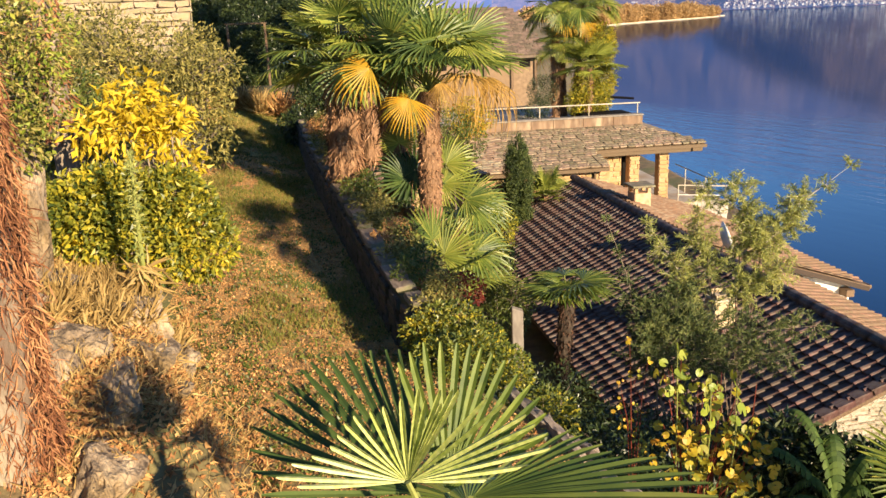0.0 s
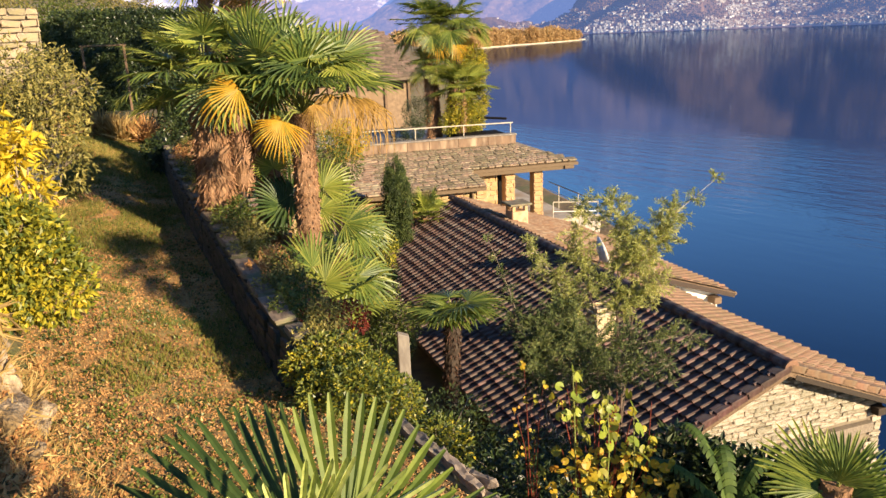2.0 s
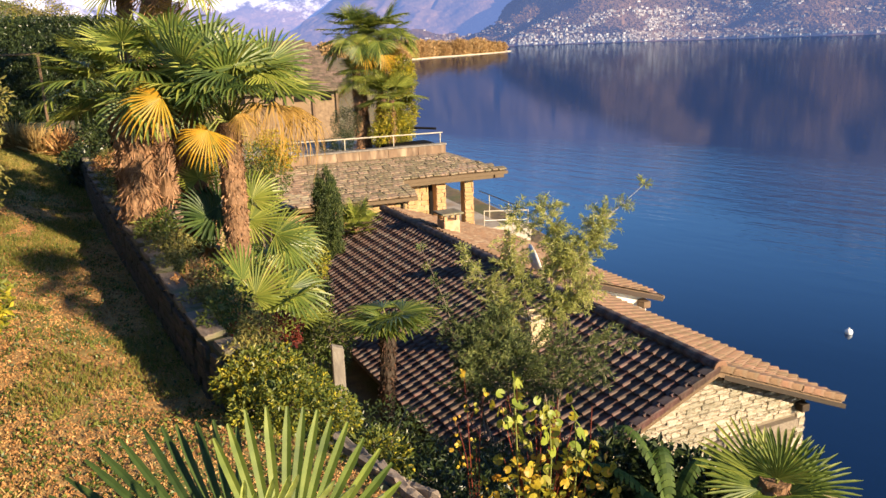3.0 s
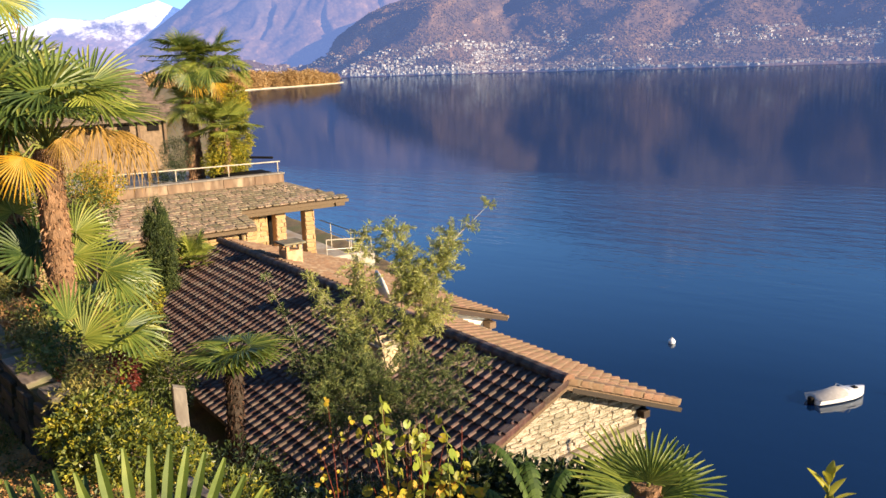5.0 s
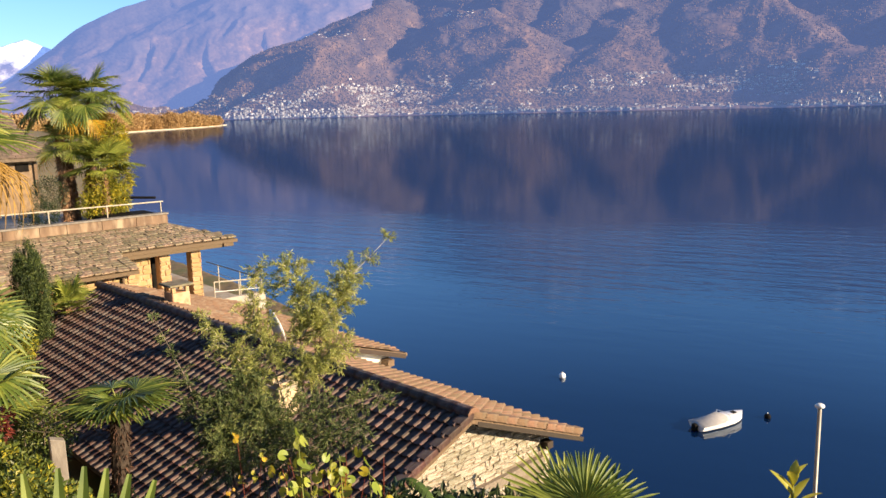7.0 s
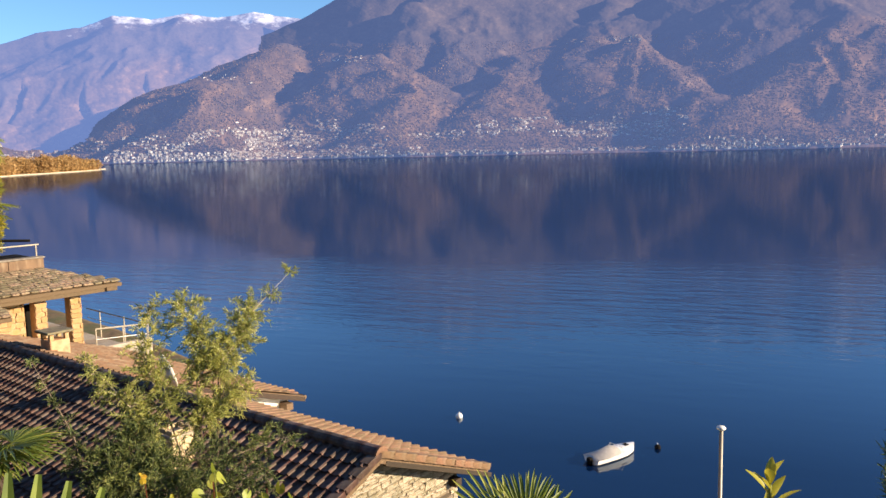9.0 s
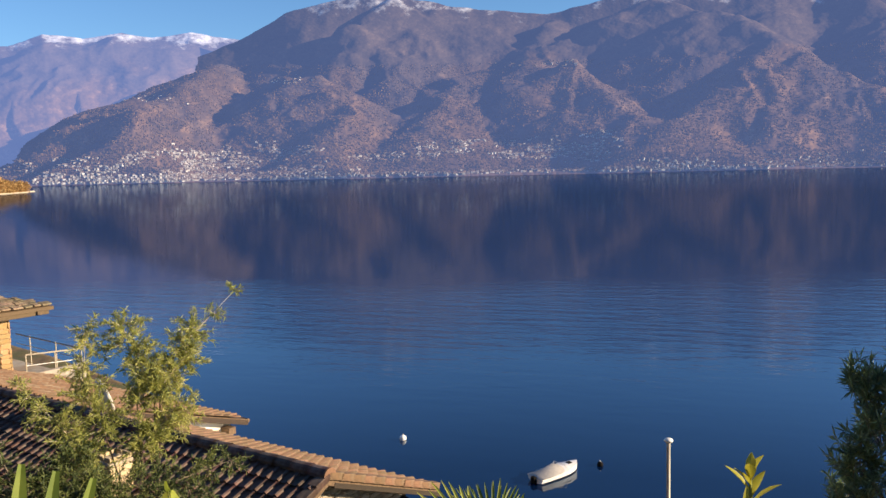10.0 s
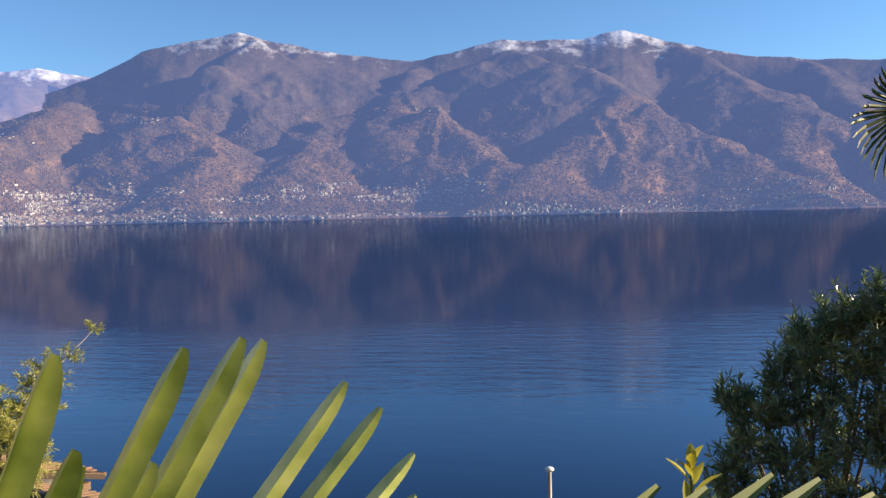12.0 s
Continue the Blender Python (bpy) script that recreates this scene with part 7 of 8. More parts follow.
# banana-like plant below the gable
ban = thing("banana_plant", (3.0, 5.45, 18.9), "banana plant with long torn green leaves", "plant")
q = np.random.default_rng(67)
v, f = tube([(0, 0, -0.6), (0, 0, 1.3)], [0.08, 0.04], 8)
np_part("stem", v, f, M["petiole"], ban)
for dx, dy, rise, fall, L in ((-0.75, 0.40, 0.50, 0.15, 0.20), (0.05, 0.35, 0.62, 0.25, 0.19), (0.50, 0.2, 0.52, 0.25, 0.20), (-0.35, 0.1, 0.36, 0.3, 0.18), (0.3, -0.05, 0.32, 0.30, 0.18), (-0.3, 0.50, 0.72, 0.14, 0.14), (-0.65, -0.05, 0.25, 0.35, 0.17), (0.75, 0.3, 0.3, 0.35, 0.18)):
    L *= 0.48
    top = Vector((0, 0, 1.25))
    end = top + Vector((dx, dy, rise - fall))
    mid = top + Vector((dx * 0.5, dy * 0.5, rise * 1.3))
    verts, faces = [], []
    n = 22
    side = Vector((dx, dy, 0)).cross(Vector((0, 0, 1))).normalized()
    for i in range(n):
        t = i / (n - 1)
        t1 = min(1.0, t + 1.0 / (n - 1) * q.uniform(0.9, 1.0))
        c0 = top.lerp(mid, t).lerp(mid.lerp(end, t), t)
        c1 = top.lerp(mid, t1).lerp(mid.lerp(end, t1), t1)
        w = L * math.sin(math.pi * min(0.97, 0.08 + t * 0.9)) ** 0.55
        for sd in (-1, 1):
            ws = w * q.uniform(0.85, 1.05)
            hang = q.uniform(0.4, 0.6)
            o = side * sd * ws * (1 - 0.35 * hang) - Vector((0, 0, ws * hang))
            b = len(verts)
            verts += [c0, c1, c1 + o * 0.5 + Vector((0, 0, 0.15 * ws)), c0 + o * 0.5 + Vector((0, 0, 0.15 * ws)), c1.lerp(c0, 0.2) + o, c0.lerp(c1, 0.2) + o]
            faces += [(b, b + 1, b + 2, b + 3), (b + 3, b + 2, b + 4, b + 5)]
    np_part("leaf", verts, faces, M["banana"], ban, "long torn leaf")

shrub("gable_undergrowth", (3.1, 5.9, 18.9), [(2.86, 6.05, 20.25, 0.34), (3.12, 5.9, 20.2, 0.32), (3.4, 5.72, 20.2, 0.32), (3.66, 5.55, 20.15, 0.34), (3.2, 5.85, 19.85, 0.4), (2.7, 6.0, 19.9, 0.4), (3.9, 5.5, 20.2, 0.3), (2.55, 6.15, 20.1, 0.34), (3.5, 5.6, 19.7, 0.4)], 9000, 0.10, 0.045, "leafdark", "dark broad-leaved undergrowth before the stone gable", seed=91, inner=0.4)
# conifer and shrub between the two houses
q = np.random.default_rng(68)
cy = thing("conifer", (2.35, 24.0, 16.4), "small dark green upright conifer", "tree")
v, f = tube([(0, 0, -0.3), (0, 0, 3.8)], [0.09, 0.02], 7)
np_part("trunk", v, f, M["bark"], cy)
pts, wys = [], []
spires = [(0, 0, 3.95)] + [(q.uniform(0.12, 0.28) * math.cos(k * 0.9), q.uniform(0.12, 0.28) * math.sin(k * 0.9), q.uniform(3.1, 3.85)) for k in range(7)]
for sx, sy, top in spires:
    for k in range(75):
        z = 0.4 + (top - 0.4) * q.random()
        a = q.uniform(0, 2 * math.pi)
        rad = 0.21 * min(1.0, (top - z) * 1.8 + 0.2)
        P = np.array([sx + rad * math.cos(a), sy + rad * math.sin(a), z]) + q.normal(size=(60, 3)) * [0.045, 0.045, 0.10]
        pts.append(P)
        wys.append(np.repeat([[math.cos(a) * 0.5, math.sin(a) * 0.5, 1.5]], 60, 0))
v, f = leaf_cloud(np.concatenate(pts), 0.08, 0.022, q, droop=-0.3, up=0.1, out=np.concatenate(wys))
tagged(np_part("foliage", v, f, M["conifer"], cy), "dark green scale foliage", kind="stuff")
palm((3.3, 24.8, 16.3), (3.3, 24.8, 18.35), 18, 0.5, 0.55, 14, bright_mix, "bright yellow-green fan palm beside a conifer", 0.09, 0.08, el=(0, 80), shag=120, bends=(-10, 10))
shrub("terrace_shrub", (6.4, 32.6, 19.72), [(6.4, 32.4, 20.5, 0.55), (6.6, 32.7, 21.2, 0.55), (6.5, 32.8, 21.9, 0.5), (6.2, 32.3, 20.2, 0.45), (6.7, 32.9, 22.4, 0.5), (6.0, 32.2, 21.0, 0.6), (6.5, 32.3, 22.9, 0.45), (5.6, 32.0, 20.4, 0.5)], 8000, 0.17, 0.04, "leaflime", "yellow-green shrub among the palms on the roof terrace", seed=70)
shrub("clipped_shrub", (3.9, 31.7, 19.72), [(3.9, 31.7, 20.2, 0.45), (4.2, 32.2, 20.9, 0.6), (3.4, 31.9, 20.0, 0.35)], 5000, 0.06, 0.03, "leafdark", "dark rounded shrub on the roof terrace", seed=71)

# ---- plants along the garden wall: a strip of low tangle
q = np.random.default_rng(72)
for k in range(15):
    y = 7.7 + k * 0.66
    x0 = float(wall_x(y))
    z0 = float(lawn_z(y)) - 0.08
    mat, lab = (("leafolive", "dry olive-brown undergrowth beside the garden wall"), ("leafgreen", "green ivy tangle beside the garden wall"), ("litter", "dry russet tangle beside the garden wall"))[(0, 1, 0, 2, 0)[k % 5]]
    shrub("wall_plant", (x0 + 0.6, y, float(ground_z(x0 + 0.6, y))), [(x0 + 0.36 + q.normal(0, 0.06), y + q.normal(0, 0.1), z0 + q.uniform(0.08, 0.2), q.uniform(0.16, 0.26)), (x0 + 0.7 + q.normal(0, 0.1), y + 0.2, z0 - q.uniform(0.1, 0.3), q.uniform(0.16, 0.24)), (x0 + 0.24, y - 0.25, z0 + q.uniform(0.3, 0.5), 0.16), (x0 + 0.42, y + 0.1, z0 + q.uniform(0.35, 0.6), 0.18)],
          1500, 0.06, 0.026, mat, lab, seed=200 + k, group="plants along the wall", inner=0.3, stems=0.008)
shrub("red_leaved_plant", (-0.05, 9.0, 20.6), [(-0.15, 8.7, 21.0, 0.16), (0.28, 9.3, 20.75, 0.2), (0.1, 9.0, 20.9, 0.14)], 700, 0.06, 0.035, "leafred", "small plant with dark red leaves beside the wall", seed=73, stems=0.008)
for k, (x, y, drop) in enumerate(((0.95, 13.9, 0.5), (0.3, 15.2, 0.1), (-0.6, 15.6, 0.0), (0.9, 16.8, 0.4), (-0.2, 18.3, 0.1), (1.2, 19.5, 0.4))):
    z0 = float(ground_z(x, y))
    zt = 20.1 - drop - 0.03 * max(0, y - 12)
    shrub("slope_bush", (x, y, z0), [(x, y, zt - 0.1, 0.36), (x + 0.25, y - 0.3, zt - 0.55, 0.42), (x - 0.3, y + 0.2, zt - 0.5, 0.4), (x + 0.1, y + 0.1, zt - 1.0, 0.5)], 3200, 0.075, 0.035, ("leafgreen", "leafolive", "leaflime")[k % 3], ("dense green bush on the slope below the palms", "olive-brown bush on the slope below the palms", "yellow-green bush on the slope below the palms")[k % 3], seed=230 + k, group="bushes on the slope", inner=0.4)

# ---------------------------------------------------------------- the bank on the other side of the lawn
shrub("yellow_tree", (-2.85, 7.85, 21.9), [(-2.95, 8.05, 23.34, 0.24), (-3.16, 7.96, 23.19, 0.22), (-2.82, 8.08, 23.16, 0.24), (-2.68, 8.12, 23.07, 0.22), (-3.37, 7.85, 23.02, 0.22), (-3.04, 7.98, 22.99, 0.26), (-2.75, 8.06, 22.82, 0.2), (-2.56, 8.1, 22.64, 0.16), (-2.57, 8.16, 23.14, 0.11), (-3.45, 7.3, 22.2, 0.2), (-3.3, 7.2, 21.9, 0.18)], 1150, 0.125, 0.055, "leafyellow", "small tree with large bright yellow autumn leaves", "tree", seed=74, inner=0.2, droop=0.5, stems=0.018, up=0.6)
shrub("round_bush", (-2.8, 7.4, 21.7), [(-3.23, 7.25, 22.3, 0.38), (-2.91, 7.4, 22.4, 0.34), (-2.55, 7.5, 22.2, 0.42), (-2.35, 7.5, 21.95, 0.34), (-2.79, 7.36, 22.0, 0.4), (-3.39, 7.22, 22.45, 0.26), (-3.56, 7.13, 22.45, 0.17), (-3.13, 7.34, 22.5, 0.28), (-2.55, 7.55, 22.45, 0.26)], 8500, 0.07, 0.042, "leaflime", "rounded bush with glossy green leaves turning yellow", seed=75, inner=0.6, extra=("leafgreen", 1800, 0.07, 0.04))
shrub("olive_shrub", (-3.7, 11.4, 22.0), [(-4.34, 11.18, 23.54, 0.6), (-3.8, 11.37, 23.5, 0.6), (-3.32, 11.51, 23.3, 0.46), (-3.01, 11.6, 23.4, 0.3), (-3.71, 11.36, 22.97, 0.6), (-3.29, 11.48, 22.8, 0.45), (-4.11, 11.25, 23.2, 0.55), (-3.25, 11.45, 22.4, 0.36), (-4.79, 12.08, 23.9, 0.45), (-3.6, 12.6, 23.2, 0.5)], 6820, 0.090, 0.036, "leafolive", "large twiggy shrub with grey-olive leaves", seed=76, inner=0.4, stems=0.02, twigs=16)
shrub("bank_bush", (-4.5, 9.4, 22.3), [(-4.4, 9.3, 22.9, 0.5), (-4.0, 9.0, 22.6, 0.45), (-4.8, 9.0, 23.2, 0.55), (-3.9, 9.8, 22.8, 0.45), (-4.6, 10.2, 23.1, 0.5)], 6000, 0.075, 0.035, "leafgreen", "dense green bush behind a yellow-leaved tree", seed=77, inner=0.5)

# mullein-like spike with a skirt of dry leaves
yu = thing("flower_spike", (-2.52, 6.45, 21.78), "tall pale green seed spike with drooping yellow leaves at its foot", "plant")
v, f = tube([(0, 0, -0.1), (0.01, 0.02, 0.6), (0.02, 0.04, 1.25)], [0.022, 0.018, 0.008], 7)
np_part("stalk", v, f, M["petiole"], yu)
q = np.random.default_rng(78)
t = q.random(260)
P = np.stack([0.02 * t + q.normal(0, 0.015, 260), 0.04 * t + q.normal(0, 0.015, 260), 0.25 + 1.0 * t], 1)
v, f = leaf_cloud(P, 0.065, 0.022, q, droop=-0.6, up=0.3)
tagged(np_part("spike_leafage", v, f, M["feather"], yu), kind="stuff")
P = np.stack([q.normal(0, 0.05, 90), q.normal(0, 0.05, 90), q.uniform(0.05, 0.35, 90)], 1)
v, f = leaf_cloud(P, 0.26, 0.022, q, droop=0.9, up=0.5, out=np.stack([np.cos(np.arange(90)), np.sin(np.arange(90)), np.zeros(90)], 1))
tagged(np_part("skirt", v, f, M["dry"], yu), "yellow drooping leaves", kind="stuff")


def grass_clump(x, y, n, L, seed, material="dry", label="clump of dry straw-coloured grass on the rocky bank"):
    q = np.random.default_rng(seed)
    z0 = float(ground_z(x, y))
    g = thing("grass_clump", (x, y, z0), label, "grass", "dry grass clumps")
    P = np.stack([q.normal(0, 0.08, n), q.normal(0, 0.08, n), q.uniform(0, 0.05, n)], 1)
    a = q.uniform(0, 2 * math.pi, n)
    v, f = leaf_cloud(P, L, 0.012, q, droop=-0.9, up=0.2, out=np.stack([np.cos(a), np.sin(a), 0.6 + 0 * a], 1))
    tagged(np_part("tuft", v, f, M[material], g), kind="stuff")


for k, (x, y) in enumerate(((-2.85, 6.4), (-2.75, 6.1), (-3.0, 6.0), (-2.55, 6.5), (-2.65, 7.0), (-3.2, 6.4), (-2.6, 5.7), (-2.9, 5.5), (-2.45, 6.0), (-3.3, 5.9), (-3.0, 6.8))):
    grass_clump(x, y, 230, 0.24, 300 + k)


# ---- outcrop: overlapping slabs of rock
def boulder(x, y, z, sx, sy, sz, rz, seed):
    q = np.random.default_rng(seed)
    bm = bmesh.new()
    bmesh.ops.create_icosphere(bm, subdivisions=4, radius=1.0)
    o = q.uniform(0, 50, 3)
    planes = [(Vector(q.normal(size=3)).normalized(), q.uniform(0.5, 0.82)) for _ in range(16)]
    for v in bm.verts:
        for n0, h0 in planes:
            over = v.co.dot(n0) - h0
            if over > 0:
                v.co -= n0 * over
        seam = abs(noise.noise(Vector((v.co.x * 1.5, v.co.y * 5, v.co.z * 2.5)) + Vector(o)))
        v.co *= 1 + 0.10 * noise.noise(v.co * 4 + Vector(o)) - 0.16 * max(0.0, 0.12 - seam) / 0.12 + 0.05 * noise.noise(v.co * 12 + Vector(o))
        v.co = Vector((v.co.x * sx * 1.25, v.co.y * sy * 1.25, v.co.z * sz * 1.0))
    ob = part("rock", bm, M["rock"])
    ob.matrix_basis = pose(x, y, z, q.uniform(-12, 12), q.uniform(-18, 8), rz)
    tagged(ob, "rough brown-grey rock outcrop beside the lawn", "rock", "rocks on the bank")


for k, (x, y, sx, sy, sz, rz) in enumerate(((-2.55, 6.75, 0.34, 0.55, 0.42, 20), (-2.6, 6.0, 0.36, 0.55, 0.4, 15), (-3.4, 6.3, 0.5, 0.6, 0.35, 0), (-2.25, 5.55, 0.24, 0.5, 0.3, 25), (-2.6, 5.3, 0.35, 0.5, 0.42, 10), (-2.2, 4.75, 0.26, 0.45, 0.32, 30), (-2.65, 4.5, 0.4, 0.5, 0.45, 12), (-2.05, 4.1, 0.24, 0.35, 0.25, 20), (-3.3, 5.3, 0.5, 0.6, 0.4, 5), (-2.0, 6.3, 0.14, 0.32, 0.14, 22), (-1.95, 5.2, 0.14, 0.3, 0.14, 28))):
    boulder(x, y, float(ground_z(x, y)) - 0.12, sx, sy, sz * 0.9, rz, 400 + k)
boulder(-3.2, 5.95, 22.9, 0.30, 0.3, 0.9, 10, 421)
P = []
q = np.random.default_rng(79)
n = 16000
y = q.uniform(3.4, 8.0, n)
x = wall_x(y) - 2.2 - 1.6 * q.random(n)
P = np.stack([x, y, ground_z(x, y) + 0.02], 1)
v, f = leaf_cloud(P, 0.055, 0.03, q, droop=-0.1, up=1.1)
tagged(np_part("bank_litter", v, f, M["litter"]), "dry leaves and weeds lying on the rocky bank", "fallen leaves", kind="stuff")
P = P[::3] + [0, 0, 0.02]
v, f = leaf_cloud(P, 0.12, 0.007, q, droop=-0.5, up=0.1)
tagged(np_part("bank_grass", v, f, M["dry"]), "dry grass on the rocky bank", "grass", kind="stuff")

# ---- creeper-clad trunks and wall close on the bank
stump = thing("creeper_trunk", (-2.45, 4.0, 21.6), "tree trunk hung with brown dry creeper", "tree")
v, f = tube([(0.0, 0, -0.3), (0.1, -0.05, 0.8), (0.08, 0.1, 1.7), (0.0, 0.2, 3.2)], [0.17, 0.14, 0.13, 0.12], 12)
np_part("trunk", v, f, M["darkbark"], stump, "grey-brown bark")
q = np.random.default_rng(80)
n = 15000
t, a = q.random(n), q.uniform(0, 2 * math.pi, n)
rad = 0.15 + 0.05 * fbm(a * 1.5, t * 9, 8, 3) + q.exponential(0.015, n)
P = np.stack([0.06 + rad * np.cos(a), 0.03 + rad * np.sin(a), -0.3 + 3.3 * t], 1) + q.normal(size=(n, 3)) * 0.02
v, f = leaf_cloud(P, 0.11, 0.007, q, droop=2.0, up=0.2)
tagged(np_part("creeper", v, f, M["redfibre"], stump), "brown hanging creeper", kind="stuff")
st2 = thing("creeper_trunk", (-3.95, 8.5, 22.3), "tree trunk hung with brown dry creeper", "tree")
v, f = tube([(0.0, 0, -0.3), (0.02, 0.0, 1.0), (-0.02, 0.1, 3.4)], [0.13, 0.12, 0.11], 10)
np_part("trunk", v, f, M["bark"], st2)
n = 900
t, a = q.random(n), q.uniform(0, 2 * math.pi, n)
P = np.stack([0.14 * np.cos(a), 0.14 * np.sin(a), 0.6 + 2.6 * t], 1)
v, f = leaf_cloud(P, 0.16, 0.02, q, droop=2.0, up=0.1)
tagged(np_part("creeper", v, f, M["redfibre"], st2), "brown hanging creeper", kind="stuff")
shrub("ivy_curtain", (-3.2, 5.9, 22.2), [(-3.0, 5.81, 23.9, 0.38), (-2.95, 5.83, 23.6, 0.34), (-2.85, 5.95, 23.97, 0.28), (-3.1, 5.74, 23.4, 0.28), (-3.0, 5.8, 23.25, 0.22), (-3.3, 5.9, 24.2, 0.4), (-3.4, 5.6, 23.3, 0.4)], 4200, 0.05, 0.028, "leafolive", "hanging dry creeper with olive and yellow leaves", seed=82, inner=0.4, extra=("leafshoot", 1800, 0.05, 0.03))

# ---- upper terrace: stone wall, hedge, gate and back wall at the lawn's end
tw = thing("terrace_wall", (-5.6, 15.9, 0), "rough pale stone retaining wall hung with ivy", "wall", rz=18)
core = box_part("core", (-3.0, 0, 21.5), (1.0, 0.5, 24.6), M["mortar"], tw, bevel=0.0)
z = 22.3
q = np.random.default_rng(83)
while z < 24.55:
    h = q.uniform(0.07, 0.2)
    x = -2.2
    while x < 0.98:
        L = min(q.uniform(0.12, 0.45), 1.0 - x)
        shared("stone", faces_st[q.integers(5)], core, pose(x + L / 2, -0.02 + q.uniform(-0.05, 0.03), z + h / 2, 0, q.normal(0, 3), q.normal(0, 4)) @ Matrix.Diagonal((L * 0.95, 0.16, h * 0.92, 1)))
        x += L
    z += h
shrub("ivy_on_wall", (-5.2, 15.6, 22.5), [(-4.9, 15.5, 23.0, 0.5), (-5.6, 15.4, 22.9, 0.5), (-6.3, 15.2, 23.4, 0.6), (-4.5, 15.9, 23.6, 0.4), (-7.0, 14.9, 23.8, 0.7), (-6.6, 14.2, 23.2, 0.7)], 7500, 0.08, 0.04, "leafolive", "olive ivy and dry creeper hanging over a stone wall", seed=84, inner=0.3)


def hedge_box(x0, x1, y0, y1, z0, z1, n, seed, material, label, rz=0):
    q = np.random.default_rng(seed)
    h = thing("hedge", ((x0 + x1) / 2, (y0 + y1) / 2, z0), label, "hedge", rz=rz)
    w, d, hh = (x1 - x0) / 2, (y1 - y0) / 2, z1 - z0
    # a solid box instead of branches; its dark colour fills gaps between leaves
    part("branchwork", box_bm(bmesh.new(), (-w * 0.85, -d * 0.7, -0.3), (w * 0.85, d * 0.7, hh * 0.93), 0.1), M["leafdark"], h, "solid dark core showing between leaves")
    P = np.stack([q.uniform(-w, w, n), q.uniform(-d, d, n), q.uniform(0, hh, n)], 1)
    face = q.integers(0, 4, n)
    P[face == 0, 1] = -d + q.normal(0, 0.06, (face == 0).sum())
    P[face == 1, 2] = hh + q.normal(0, 0.06, (face == 1).sum())
    P[face == 2, 0] = w + q.normal(0, 0.06, (face == 2).sum())
    v, f = leaf_cloud(P, 0.09, 0.05, q, up=0.5)
    tagged(np_part("foliage", v, f, M[material], h), kind="stuff")
    return h


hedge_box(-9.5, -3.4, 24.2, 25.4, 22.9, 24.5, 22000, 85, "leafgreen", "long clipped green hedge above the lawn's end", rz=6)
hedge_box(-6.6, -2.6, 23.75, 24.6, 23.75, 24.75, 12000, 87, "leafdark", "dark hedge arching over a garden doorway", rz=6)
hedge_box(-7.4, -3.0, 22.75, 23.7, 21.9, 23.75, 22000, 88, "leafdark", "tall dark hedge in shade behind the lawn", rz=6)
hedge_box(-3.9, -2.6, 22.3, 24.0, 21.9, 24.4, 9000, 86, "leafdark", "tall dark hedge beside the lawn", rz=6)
bw = thing("back_wall", (-5.2, 22.9, 0), "low stone wall half hidden by dry plants", "wall", rz=6)
core = box_part("core", (-2.6, -0.75, 21.6), (1.4, -0.5, 22.28), M["shadedstone"], bw, bevel=0.0)
z = 21.9
while z < 22.22:
    h = q.uniform(0.12, 0.24)
    x = -2.6
    while x < 1.38:
        L = min(q.uniform(0.2, 0.5), 1.4 - x)
        shared("stone", shaded_st[q.integers(5)], core, pose(x + L / 2, -0.77, z + h / 2) @ Matrix.Diagonal((L * 0.95, 0.14, h * 0.92, 1)))
        x += L
    z += h
gate = thing("garden_gate", (-5.54, 22.45, 23.17), "thin brown timber frame before a dark hedge", "gate")
W, H = 1.01, 0.73
for x in (0, W):
    box_part("post", (x - 0.03, -0.03, -0.9), (x + 0.03, 0.03, H), M["wood"], gate, "brown timber post")
box_part("beam", (-0.06, -0.028, H), (W + 0.06, 0.028, H + 0.05), M["wood"], gate, "brown timber beam")
for k in range(7):
    x, y = -6.2 + 0.5 * k, 21.5 + 0.12 * (k % 3)
    grass_clump(x, y, 420, 0.65, 330 + k, ("dry", "litter")[k % 3 == 1], "clump of dry straw-coloured plants before a low wall")
for k, (x, y, z, s, m, lab) in enumerate(((-8.5, 21, 23.4, 1.0, "leafgreen", "big green bush on the upper bank"), (-7.2, 18.6, 23.4, 0.9, "leafolive", "big olive bush on the upper bank"), (-2.7, 20.5, 22.3, 0.8, "leafdark", "dark bush at the end of the garden wall"), (-2.4, 22.6, 22.6, 1.0, "leafdark", "dark bush at the end of the garden wall"), (-1.2, 21.5, 22.0, 0.9, "leafgreen", "green bush at the end of the garden wall"), (-3.1, 17.9, 21.9, 0.4, "leafdark", "dark bush at the end of the garden wall"),
                                         (-9.5, 27.5, 25.6, 1.6, "leafolive", "big olive bush on the upper bank"), (-7.4, 28.5, 25.5, 1.5, "leafgreen", "big green bush on the upper bank"), (-5.6, 29.0, 25.2, 1.3, "leafolive", "big olive bush on the upper bank"), (0.4, 24.5, 20.6, 1.1, "leafgreen", "green bush below the garden"), (-0.8, 27.5, 21.6, 1.2, "leafolive", "olive bush below the garden"), (1.2, 29.5, 20.6, 0.9, "leafautumn", "russet bush beside the slate roof"))):
    shrub("terrace_bush", (x, y, float(ground_z(x, y))), [(x, y, z, 0.55 * s), (x + 0.45 * s, y - 0.2, z - 0.35 * s, 0.5 * s), (x - 0.5 * s, y, z - 0.3 * s, 0.55 * s), (x, y - 0.3, z - 0.7 * s, 0.6 * s), (x + 0.1, y + 0.3, z - 1.1 * s, 0.5 * s)], int(4200 * s), 0.09, 0.045, m, lab, seed=350 + k, group="bushes round the garden")

